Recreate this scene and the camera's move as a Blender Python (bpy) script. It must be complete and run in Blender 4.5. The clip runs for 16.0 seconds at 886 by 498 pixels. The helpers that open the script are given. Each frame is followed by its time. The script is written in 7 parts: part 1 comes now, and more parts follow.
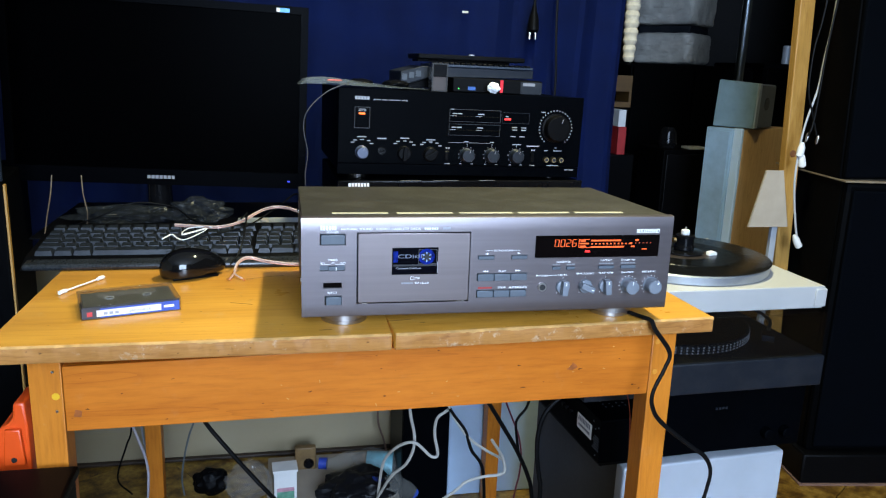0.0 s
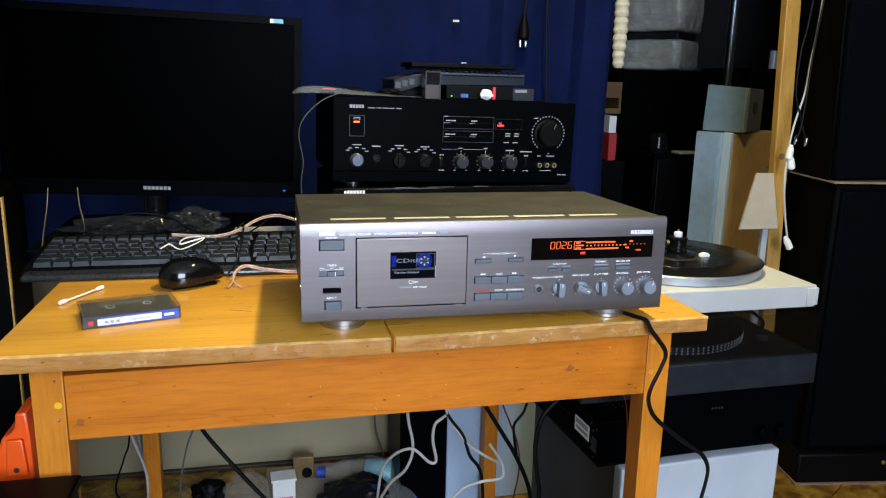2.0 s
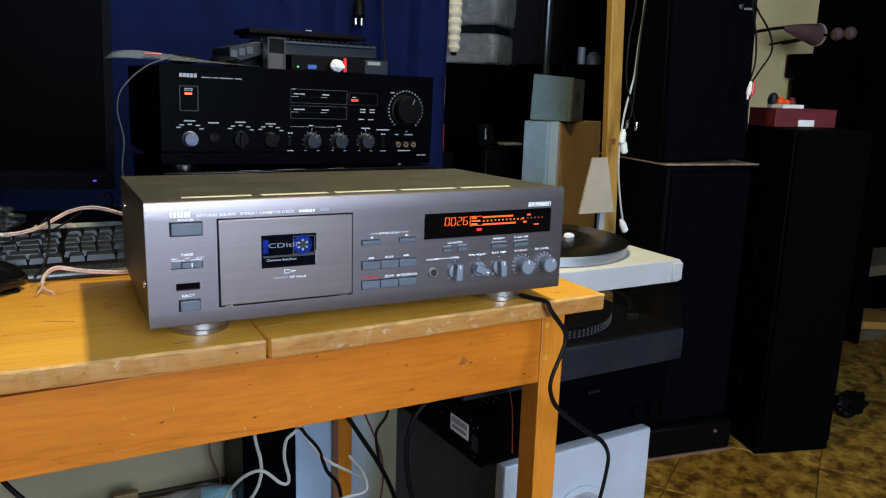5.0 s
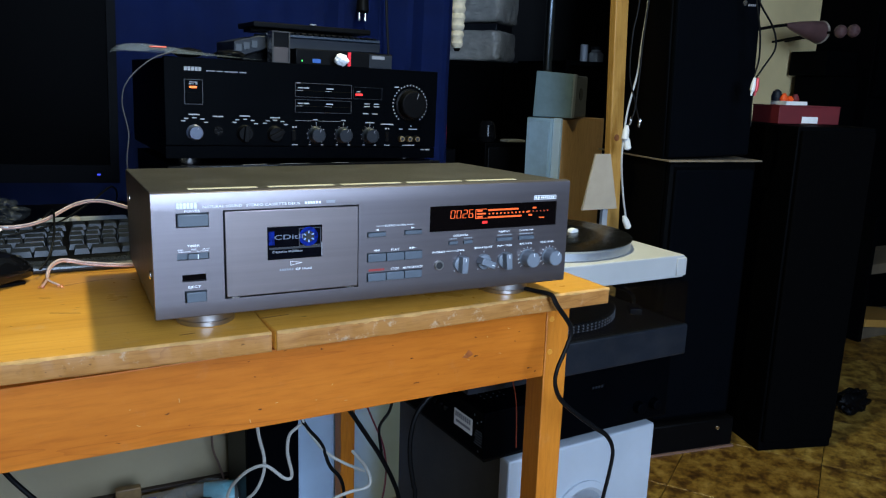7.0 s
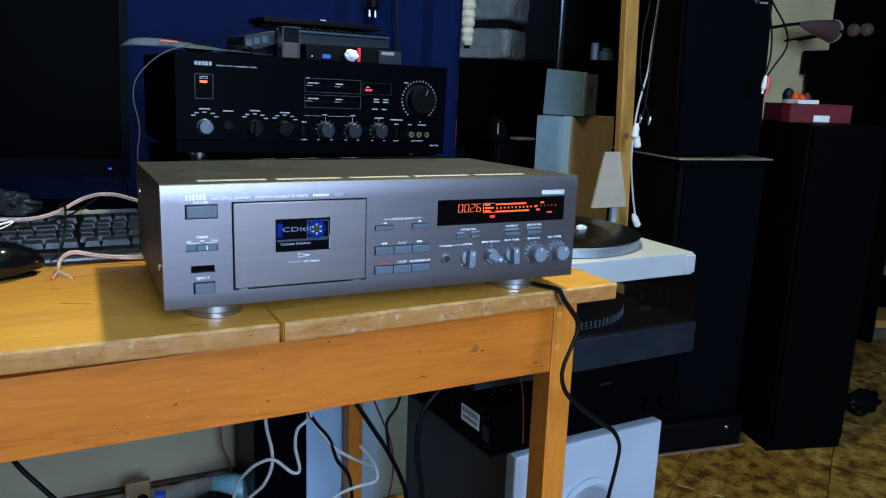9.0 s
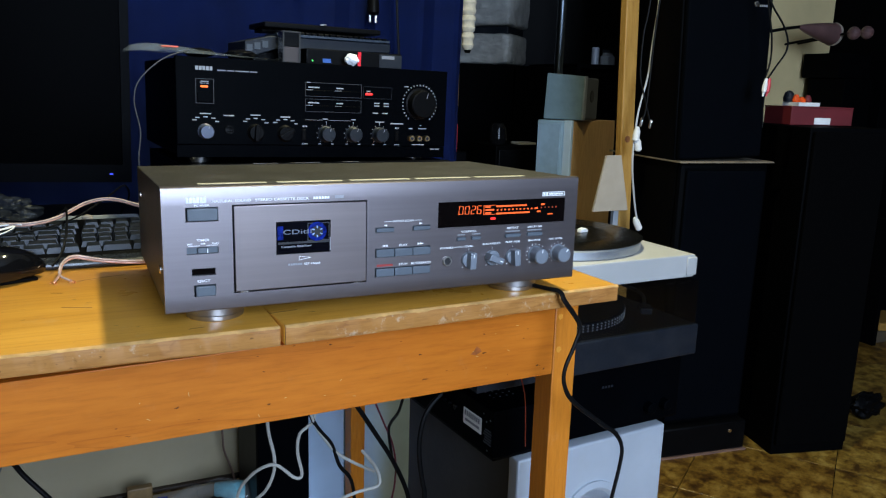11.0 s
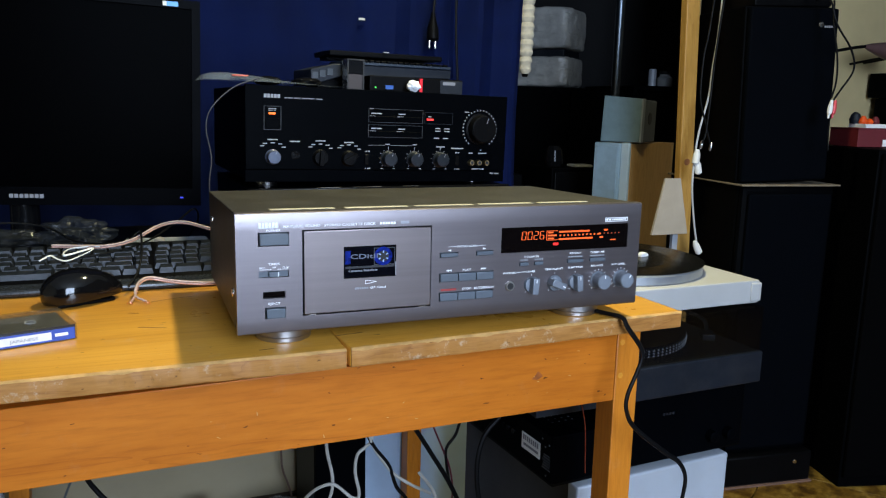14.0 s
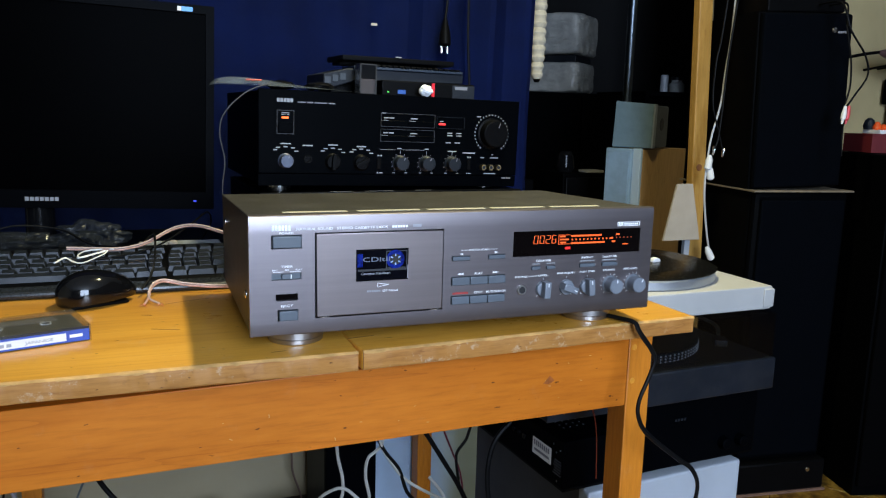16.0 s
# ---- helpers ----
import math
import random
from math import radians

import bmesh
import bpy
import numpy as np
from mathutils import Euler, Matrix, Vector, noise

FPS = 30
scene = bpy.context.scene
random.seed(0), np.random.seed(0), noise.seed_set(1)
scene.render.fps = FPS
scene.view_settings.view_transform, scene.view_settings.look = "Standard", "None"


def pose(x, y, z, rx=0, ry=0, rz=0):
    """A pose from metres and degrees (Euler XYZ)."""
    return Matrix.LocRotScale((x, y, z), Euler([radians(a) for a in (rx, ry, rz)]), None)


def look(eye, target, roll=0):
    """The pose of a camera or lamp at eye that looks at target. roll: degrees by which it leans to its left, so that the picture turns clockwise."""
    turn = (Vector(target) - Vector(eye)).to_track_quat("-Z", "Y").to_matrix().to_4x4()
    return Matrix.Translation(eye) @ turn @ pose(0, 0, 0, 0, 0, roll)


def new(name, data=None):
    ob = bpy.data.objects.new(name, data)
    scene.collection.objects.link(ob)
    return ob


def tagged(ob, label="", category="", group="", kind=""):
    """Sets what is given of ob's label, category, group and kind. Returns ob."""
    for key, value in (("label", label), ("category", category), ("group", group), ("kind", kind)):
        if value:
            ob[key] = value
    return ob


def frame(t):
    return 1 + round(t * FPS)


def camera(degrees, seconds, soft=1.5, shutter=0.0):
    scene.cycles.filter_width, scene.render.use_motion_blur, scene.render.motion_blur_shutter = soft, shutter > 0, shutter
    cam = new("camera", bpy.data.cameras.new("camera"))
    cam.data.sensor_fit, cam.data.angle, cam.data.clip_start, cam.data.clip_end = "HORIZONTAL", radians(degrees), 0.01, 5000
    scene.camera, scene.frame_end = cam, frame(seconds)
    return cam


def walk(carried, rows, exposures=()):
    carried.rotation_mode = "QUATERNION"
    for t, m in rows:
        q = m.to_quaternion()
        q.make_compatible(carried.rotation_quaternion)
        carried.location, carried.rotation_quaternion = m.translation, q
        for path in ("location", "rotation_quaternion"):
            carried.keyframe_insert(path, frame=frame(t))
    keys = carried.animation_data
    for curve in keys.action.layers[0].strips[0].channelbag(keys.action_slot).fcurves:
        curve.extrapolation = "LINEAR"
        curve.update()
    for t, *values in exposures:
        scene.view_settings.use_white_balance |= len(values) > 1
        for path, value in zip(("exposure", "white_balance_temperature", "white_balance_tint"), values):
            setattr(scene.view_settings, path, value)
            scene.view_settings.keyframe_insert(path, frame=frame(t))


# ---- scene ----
cam = camera(60.0, 16.0, 1.2)
PATH = [
    (0, (-0.014, -0.823, 1.044), (0.382, 1.08, 0.575), 2.1),
    (0.5, (-0.021, -0.847, 1.048), (0.353, 1.071, 0.625), 2.4),
    (1, (-0.026, -0.838, 1.043), (0.349, 1.072, 0.584), 2.3),
    (1.5, (-0.025, -0.842, 1.047), (0.346, 1.072, 0.598), 1.7),
    (2, (-0.022, -0.834, 1.04), (0.394, 1.071, 0.596), 1.3),
    (2.5, (-0.02, -0.822, 1.033), (0.444, 1.063, 0.552), 1.0),
    (3, (-0.015, -0.815, 1.026), (0.538, 1.045, 0.542), 2.1),
    (3.5, (-0.021, -0.779, 1.013), (0.658, 1.04, 0.533), 2.3),
    (4, (-0.055, -0.709, 1.0), (0.817, 1.042, 0.583), 1.5),
    (6.5, (-0.068, -0.688, 0.978), (0.824, 1.051, 0.555), 1.9),
    (7, (-0.069, -0.691, 0.978), (0.816, 1.052, 0.556), 1.9),
    (7.5, (-0.069, -0.693, 0.977), (0.808, 1.053, 0.552), 2.4),
    (8, (-0.07, -0.693, 0.975), (0.804, 1.055, 0.548), 2.2),
    (8.5, (-0.069, -0.693, 0.974), (0.799, 1.057, 0.547), 2.1),
    (9, (-0.068, -0.695, 0.973), (0.794, 1.059, 0.548), 2.1),
    (11.5, (-0.067, -0.697, 0.969), (0.791, 1.063, 0.566), 1.7),
    (12, (-0.07, -0.701, 0.971), (0.781, 1.066, 0.576), 1.7),
    (12.5, (-0.074, -0.7, 0.976), (0.733, 1.088, 0.585), 1.7),
    (13, (-0.076, -0.699, 0.975), (0.723, 1.094, 0.59), 1.9),
    (13.5, (-0.08, -0.7, 0.974), (0.664, 1.121, 0.611), 1.6),
    (14, (-0.081, -0.699, 0.975), (0.656, 1.125, 0.614), 1.4),
    (14.5, (-0.082, -0.7, 0.974), (0.651, 1.127, 0.619), 1.6),
    (15, (-0.083, -0.7, 0.974), (0.643, 1.13, 0.621), 1.5),
    (15.5, (-0.083, -0.701, 0.973), (0.636, 1.133, 0.626), 1.5),
    (16, (-0.083, -0.7, 0.973), (0.629, 1.136, 0.626), 1.5),
]
walk(cam, [(t, look(eye, target, roll)) for t, eye, target, roll in PATH], [(0.0, 0.02, 6350, 11), (1.0, -0.02, 6950, 12), (3.5, -0.18, 7450, 13.5), (4.2, -0.22, 7400, 13.5), (6.5, -0.38, 6200, 10.5), (7.5, -0.38, 6050, 9.5), (9.0, -0.40, 5600, 8), (12.0, -0.34, 6650, 12.5), (16.0, -0.34, 6650, 12.5)])

# ---- light ----
world = bpy.data.worlds.new("world")
scene.world = world
world.use_nodes = True
wn, wl = world.node_tree.nodes, world.node_tree.links
sky = wn.new("ShaderNodeTexSky")
sky.sky_type, sky.sun_disc = "NISHITA", False
sky.sun_elevation, sky.sun_rotation = radians(40), radians(200)
wl.new(sky.outputs[0], wn["Background"].inputs[0])
wn["Background"].inputs[1].default_value = 0.06


def area_lamp(name, eye, target, sx, sy, watts, colour, round_shape=False, spread=180):
    d = bpy.data.lights.new(name, "AREA")
    d.shape = "DISK" if round_shape else "RECTANGLE"
    d.size, d.size_y, d.energy, d.color = sx, sy, watts, colour
    d.spread = radians(spread)
    ob = new(name, d)
    ob.matrix_world = look(eye, target)
    return ob


# daylight through the window behind the camera, and the pendant lamp over the table
WX0, WX1, WZ0, WZ1 = -0.45, 0.90, 0.66, 2.44
area_lamp("window_daylight", (0.225, -2.88, 1.55), (0.35, 0.0, 0.85), 1.25, 1.68, 188, (0.558, 0.735, 1.0))
area_lamp("pendant_lamp_light", (0.462, 0.26, 2.00), (0.40, 0.22, 0.7), 0.075, 0.075, 20.5, (0.93, 0.90, 0.54), True, 150)


# ---- materials ----
def nodes_of(name):
    m = bpy.data.materials.new(name)
    m.use_nodes = True
    return m, m.node_tree.nodes, m.node_tree.links, m.node_tree.nodes["Principled BSDF"]


def stretched(nt, links, scale):
    tc, mp = nt.new("ShaderNodeTexCoord"), nt.new("ShaderNodeMapping")
    mp.inputs["Scale"].default_value = scale
    links.new(tc.outputs["Object"], mp.inputs["Vector"])
    return mp.outputs[0]


def noise_of(nt, links, vec, scale, detail=4, rough=0.55, distort=0.0):
    n = nt.new("ShaderNodeTexNoise")
    n.inputs["Scale"].default_value, n.inputs["Detail"].default_value = scale, detail
    n.inputs["Roughness"].default_value, n.inputs["Distortion"].default_value = rough, distort
    links.new(vec, n.inputs["Vector"])
    return n.outputs["Fac"]


def ramp_of(nt, links, fac, stops):
    r = nt.new("ShaderNodeValToRGB")
    e = r.color_ramp.elements
    e[0].position, e[0].color = stops[0][0], (*stops[0][1], 1)
    e[1].position, e[1].color = stops[-1][0], (*stops[-1][1], 1)
    for p, c in stops[1:-1]:
        k = e.new(p)
        k.color = (*c, 1)
    links.new(fac, r.inputs[0])
    return r.outputs[0]


def math_of(nt, links, op, a, b):
    n = nt.new("ShaderNodeMath")
    n.operation = op
    for i, v in enumerate((a, b)):
        if isinstance(v, (int, float)):
            n.inputs[i].default_value = v
        else:
            links.new(v, n.inputs[i])
    return n.outputs[0]


def mix_of(nt, links, fac, a, b, mode="MIX"):
    n = nt.new("ShaderNodeMix")
    n.data_type, n.blend_type = "RGBA", mode
    for i, v in ((0, fac), (6, a), (7, b)):
        if isinstance(v, (int, float)):
            n.inputs[i].default_value = v
        elif isinstance(v, tuple):
            n.inputs[i].default_value = (*v, 1)
        else:
            links.new(v, n.inputs[i])
    return n.outputs[2]


def bump_of(nt, links, b, height, strength, dist=0.001):
    n = nt.new("ShaderNodeBump")
    n.inputs["Strength"].default_value, n.inputs["Distance"].default_value = strength, dist
    links.new(height, n.inputs["Height"])
    links.new(n.outputs[0], b.inputs["Normal"])


def mk(name, col, rough=0.5, metal=0.0, var=0.18, scale=14, fine=220, bump=0.12, stretch=(1, 1, 1), coat=0.0, spec=0.5, dust=0.0):
    """A surface with broad and fine variation; dust greys it in patches."""
    m, nt, links, b = nodes_of(name)
    v = stretched(nt, links, stretch)
    big, small = noise_of(nt, links, v, scale, 5), noise_of(nt, links, v, fine, 3)
    lo, hi = tuple(c * (1 - var) for c in col), tuple(min(1, c * (1 + var)) for c in col)
    c = ramp_of(nt, links, big, [(0.3, lo), (0.7, hi)])
    c = mix_of(nt, links, math_of(nt, links, "MULTIPLY", small, 0.25 * var), c, tuple(0.5 * x for x in col))
    if dust:
        d = math_of(nt, links, "MULTIPLY", ramp_of(nt, links, noise_of(nt, links, v, scale * 2.3, 8, 0.7), [(0.45, (0, 0, 0)), (0.75, (1, 1, 1))]), dust)
        c = mix_of(nt, links, d, c, (0.32, 0.30, 0.27))
    links.new(c, b.inputs["Base Color"])
    r = math_of(nt, links, "MULTIPLY_ADD", small, 0.16)
    r.node.inputs[2].default_value = rough - 0.08
    links.new(r, b.inputs["Roughness"])
    b.inputs["Metallic"].default_value = metal
    b.inputs["Coat Weight"].default_value = coat
    b.inputs["Coat Roughness"].default_value = 0.12
    b.inputs["Specular IOR Level"].default_value = spec
    if bump:
        bump_of(nt, links, b, small, bump, 0.0006)
    return m


def wood(name, dark, mid, light, along="X", rough=0.35, coat=0.25, grain=1.0, wear=0.0, spec=0.5, specks=0.0, streak=0.55):
    """Planed wood, its grain along one axis, lacquered, with scuffs where wear and dark flecks where specks is set."""
    m, nt, links, b = nodes_of(name)
    k = {"X": (0.9, 9, 9), "Y": (9, 0.9, 9), "Z": (9, 9, 0.9)}[along]
    v = stretched(nt, links, tuple(a * grain for a in k))
    broad = noise_of(nt, links, v, 1.6, 3, 0.5, 1.2)
    rings = nt.new("ShaderNodeMath")
    rings.operation = "FRACT"
    links.new(math_of(nt, links, "MULTIPLY", broad, 7.0), rings.inputs[0])
    c = ramp_of(nt, links, rings.outputs[0], [(0.0, mid), (0.55, light), (0.9, mid), (1.0, dark)])
    v2 = stretched(nt, links, tuple(a * 9 * grain for a in k))
    fibre = noise_of(nt, links, v2, 3.0, 5, 0.65)
    c = mix_of(nt, links, streak, c, ramp_of(nt, links, fibre, [(0.3, dark), (0.5, mid), (0.72, light)]))
    v3 = stretched(nt, links, (1, 1, 1))
    blot = noise_of(nt, links, v3, 6, 5, 0.6)
    c = mix_of(nt, links, 0.5, c, ramp_of(nt, links, blot, [(0.3, (0.72, 0.68, 0.62)), (0.65, (1, 1, 1))]), "MULTIPLY")
    if wear:
        w = ramp_of(nt, links, noise_of(nt, links, v3, 42, 8, 0.75), [(0.58, (0, 0, 0)), (0.66, (1, 1, 1))])
        c = mix_of(nt, links, math_of(nt, links, "MULTIPLY", w, wear), c, (0.62, 0.5, 0.34))
        g = ramp_of(nt, links, noise_of(nt, links, v3, 90, 8, 0.7), [(0.62, (0, 0, 0)), (0.72, (1, 1, 1))])
        c = mix_of(nt, links, math_of(nt, links, "MULTIPLY", g, wear), c, (0.10, 0.05, 0.02))
    if specks:
        flat_k = {"X": (1, 2.2, 2.2), "Y": (2.2, 1, 2.2), "Z": (2.2, 2.2, 1)}[along]
        v4 = stretched(nt, links, flat_k)
        d = ramp_of(nt, links, noise_of(nt, links, v4, 85, 2, 0.5), [(0.725, (0, 0, 0)), (0.75, (1, 1, 1))])
        c = mix_of(nt, links, math_of(nt, links, "MULTIPLY", d, specks), c, (0.045, 0.016, 0.005))
        hz = ramp_of(nt, links, noise_of(nt, links, stretched(nt, links, tuple(0.5 * a for a in k)), 1.1, 6, 0.6, 0.6), [(0.36, (0.62, 0.50, 0.40)), (0.6, (1, 1, 1))])
        c = mix_of(nt, links, 0.7, c, hz, "MULTIPLY")
    links.new(c, b.inputs["Base Color"])
    r = math_of(nt, links, "MULTIPLY_ADD", blot, 0.22)
    r.node.inputs[2].default_value = rough - 0.1
    links.new(r, b.inputs["Roughness"])
    b.inputs["Coat Weight"].default_value, b.inputs["Coat Roughness"].default_value = coat, 0.22
    b.inputs["Specular IOR Level"].default_value = spec
    bump_of(nt, links, b, fibre, 0.12, 0.0006)
    return m


def glow(name, col, strength):
    m, nt, links, b = nodes_of(name)
    b.inputs["Base Color"].default_value = (*(0.3 * c for c in col), 1)
    b.inputs["Emission Color"].default_value = (*col, 1)
    b.inputs["Emission Strength"].default_value = strength
    return m


def glass(name, col, rough=0.05, alpha=0.3):
    """Thin clear or tinted plastic: mostly see-through, with a gloss of its own."""
    m, nt, links, b = nodes_of(name)
    b.inputs["Base Color"].default_value, b.inputs["Roughness"].default_value = (*col, 1), rough
    b.inputs["Alpha"].default_value = alpha
    return m


# brushed bronze-grey metal of the cassette deck, fine lines along x
BRUSHED = mk("brushed_titanium_metal", (0.200, 0.175, 0.180), 0.375, 0.94, 0.06, 5, 60, 0.05, (0.6, 40, 40))
DOORMETAL = mk("brushed_door_metal", (0.215, 0.182, 0.178), 0.38, 0.94, 0.06, 5, 60, 0.05, (0.6, 40, 40))
CASEMETAL = mk("bronze_case_paint", (0.040, 0.036, 0.027), 0.45, 0.3, 0.15, 12, 400, 0.25, dust=0.12)
BUTTON = mk("slate_button_plastic", (0.085, 0.102, 0.122), 0.45, 0.0, 0.1, 40, 500, 0.05)
KNOBM = mk("slate_knob_plastic", (0.17, 0.19, 0.22), 0.42, 0.1, 0.1, 40, 500, 0.06)
CHROME = mk("satin_chrome", (0.78, 0.75, 0.72), 0.25, 1.0, 0.08, 30, 300, 0.03)
BRASS = mk("gilt_socket_metal", (0.75, 0.52, 0.25), 0.3, 1.0, 0.1, 40, 300, 0.03)
DARKHOLE = mk("dark_recess", (0.006, 0.006, 0.007), 0.6, 0.0, 0.1, 30, 300, 0.0)
SMOKED = mk("smoked_display_plastic", (0.003, 0.002, 0.002), 0.12, 0.0, 0.1, 20, 200, 0.0, spec=0.08)
PRINT = mk("white_print", (0.93, 0.93, 0.94), 0.8, 0.0, 0.05, 40, 300, 0.0)
PRINTRED = mk("red_print", (0.36, 0.035, 0.03), 0.6, 0.0, 0.05, 40, 300, 0.0)
AMPPRINT = mk("soft_white_print", (0.30, 0.31, 0.33), 0.6, 0.0, 0.05, 40, 300, 0.0)
PRINTDIM = mk("grey_print", (0.2, 0.2, 0.22), 0.6, 0.0, 0.05, 40, 300, 0.0)
VFD = glow("orange_display_light", (1.0, 0.13, 0.012), 1.25)
VFDDIM = glow("dim_display_light", (1.0, 0.12, 0.02), 0.12)
VFDRED = glow("red_display_light", (1.0, 0.02, 0.015), 1.4)
LEDORANGE = glow("orange_led_light", (1.0, 0.16, 0.012), 2.2)
LEDRED = glow("red_led_light", (1.0, 0.03, 0.03), 1.6)
LEDBLUE = glow("blue_led_light", (0.04, 0.06, 1.0), 1.0)
LEDGREEN = glow("green_led_light", (0.1, 1.0, 0.15), 1.2)
BLACKMETAL = mk("black_satin_metal", (0.0006, 0.0009, 0.0015), 0.42, 0.0, 0.2, 10, 350, 0.08, spec=0.014)
BLACKPLAST = mk("black_plastic", (0.002, 0.002, 0.0023), 0.42, 0.0, 0.2, 12, 350, 0.08, spec=0.06)
BLACKGLOSS = mk("black_gloss_plastic", (0.004, 0.004, 0.0045), 0.14, 0.0, 0.2, 12, 350, 0.02, spec=0.15)
BLACKASH = mk("black_ash_vinyl", (0.0011, 0.0012, 0.0015), 0.55, 0.0, 0.4, 20, 120, 0.4, (14, 14, 1.2), spec=0.02)
GRILLE = mk("black_grille_cloth", (0.0004, 0.0009, 0.0020), 0.9, 0.0, 0.15, 30, 900, 0.5, spec=0.04)
SCREEN = mk("unlit_screen", (0.0002, 0.0002, 0.0003), 0.3, 0.0, 0.1, 6, 300, 0.0, spec=0.004)
FRAMEM = mk("faint_frame_print", (0.028, 0.03, 0.033), 0.6, 0.0, 0.05, 40, 300, 0.0)
ASHLIT = mk("charcoal_ash_vinyl", (0.006, 0.0095, 0.014), 0.5, 0.0, 0.4, 20, 120, 0.5, (14, 14, 1.2), spec=0.2)
GREYPLAST = mk("silver_grey_plastic", (0.34, 0.36, 0.39), 0.45, 0.1, 0.1, 10, 400, 0.08, dust=0.1)
SILVERSUB = mk("pale_silver_paint", (0.40, 0.435, 0.48), 0.42, 0.1, 0.08, 8, 400, 0.05, dust=0.1)
WHITEPLAST = mk("aged_white_plastic", (0.40, 0.39, 0.37), 0.45, 0.0, 0.08, 8, 300, 0.05, dust=0.12)
DARKPLAST = mk("charcoal_plastic", (0.0055, 0.0078, 0.0125), 0.5, 0.0, 0.15, 10, 400, 0.12, spec=0.25, dust=0.03)
VINYL = mk("black_vinyl", (0.004, 0.004, 0.004), 0.25, 0.0, 0.2, 10, 300, 0.05, spec=0.2)
CARD = mk("beige_card", (0.36, 0.30, 0.23), 0.8, 0.0, 0.15, 9, 200, 0.15, dust=0.1)
CREAM = mk("cream_wall_paint", (0.32, 0.26, 0.155), 0.8, 0.0, 0.14, 3, 90, 0.15, dust=0.12)
CREAMWARM = mk("warm_cream_wall_paint", (0.66, 0.52, 0.26), 0.8, 0.0, 0.12, 3, 90, 0.15, dust=0.05)
# near-black base: the deep shade of the recess is put into the wall colour
SHADEWALL = mk("shade_dark_wall", (0.0016, 0.0016, 0.002), 0.85, 0.0, 0.3, 3, 90, 0.15)
CEILM = mk("white_ceiling_paint", (0.7, 0.68, 0.64), 0.9, 0.0, 0.06, 3, 90, 0.1)
BLUECLOTH = mk("navy_blue_cloth", (0.0005, 0.0072, 0.064), 0.85, 0.0, 0.25, 6, 500, 0.35, spec=0.2)
FOAM = mk("foam_packing", (0.40, 0.395, 0.365), 0.3, 0.0, 0.3, 14, 60, 0.9, dust=0.2)
PAPER = mk("white_paper", (0.72, 0.71, 0.68), 0.7, 0.0, 0.08, 20, 200, 0.1)
RED = mk("red_box_cloth", (0.12, 0.007, 0.010), 0.6, 0.0, 0.15, 14, 300, 0.15)
ORANGE = mk("orange_plastic", (0.74, 0.075, 0.006), 0.38, 0.0, 0.1, 12, 300, 0.06)
YELLOW = mk("yellow_plastic", (0.75, 0.42, 0.02), 0.35, 0.0, 0.1, 12, 300, 0.04)
STEEL = mk("galvanised_steel", (0.16, 0.19, 0.22), 0.35, 1.0, 0.15, 10, 200, 0.08)
BLACKCABLE = mk("black_cable_rubber", (0.003, 0.003, 0.0033), 0.5, 0.0, 0.15, 30, 300, 0.05, spec=0.12)
WHITECABLE = mk("white_cable_sheath", (0.46, 0.44, 0.39), 0.45, 0.0, 0.1, 30, 300, 0.05)
COPPERWIRE = mk("copper_speaker_wire", (0.62, 0.36, 0.28), 0.3, 0.35, 0.2, 40, 300, 0.05)
TABLETOP = wood("varnished_table_top", (0.56, 0.246, 0.028), (0.69, 0.326, 0.043), (0.74, 0.363, 0.053), "X", 0.3, 0.35, 1.0, 0.14, 0.5, 0.7, 0.4)
TABLEEDGE = wood("worn_table_edge", (0.24, 0.094, 0.022), (0.42, 0.182, 0.044), (0.52, 0.248, 0.068), "X", 0.5, 0.0, 1.4, 0.5, 0.25, 0.7)
APRON = wood("orange_pine_apron", (0.38, 0.098, 0.006), (0.57, 0.160, 0.011), (0.65, 0.197, 0.016), "X", 0.42, 0.0, 0.8, 0.03, 0.22, 0.8, 0.5)
LEGWOOD = wood("orange_pine_leg", (0.38, 0.108, 0.008), (0.54, 0.168, 0.013), (0.63, 0.212, 0.019), "Z", 0.42, 0.05, 0.9, 0.06, 0.25)
PINE = wood("pale_pine_pole", (0.29, 0.134, 0.021), (0.42, 0.215, 0.040), (0.48, 0.265, 0.058), "Z", 0.55, 0.05, 1.2, 0.05)
BEECH = wood("light_beech_veneer", (0.58, 0.31, 0.10), (0.74, 0.43, 0.16), (0.79, 0.49, 0.20), "Z", 0.45, 0.1, 0.8)


# ---- building helpers ----
def box(bm, x0, x1, y0, y1, z0, z1, bevel=0.0, seg=2, m=None):
    t = bmesh.new()
    bmesh.ops.create_cube(t, size=1)
    bmesh.ops.scale(t, vec=(x1 - x0, y1 - y0, z1 - z0), verts=t.verts)
    bmesh.ops.translate(t, vec=((x0 + x1) / 2, (y0 + y1) / 2, (z0 + z1) / 2), verts=t.verts)
    if bevel:
        bmesh.ops.bevel(t, geom=t.edges[:], offset=bevel, segments=seg, profile=0.5, affect="EDGES")
    return put(bm, t, m)


def put(bm, t, m=None):
    if m is not None:
        t.transform(m)
    me = bpy.data.meshes.new("tmp")
    t.to_mesh(me)
    t.free()
    bm.from_mesh(me)
    bpy.data.meshes.remove(me)
    return bm


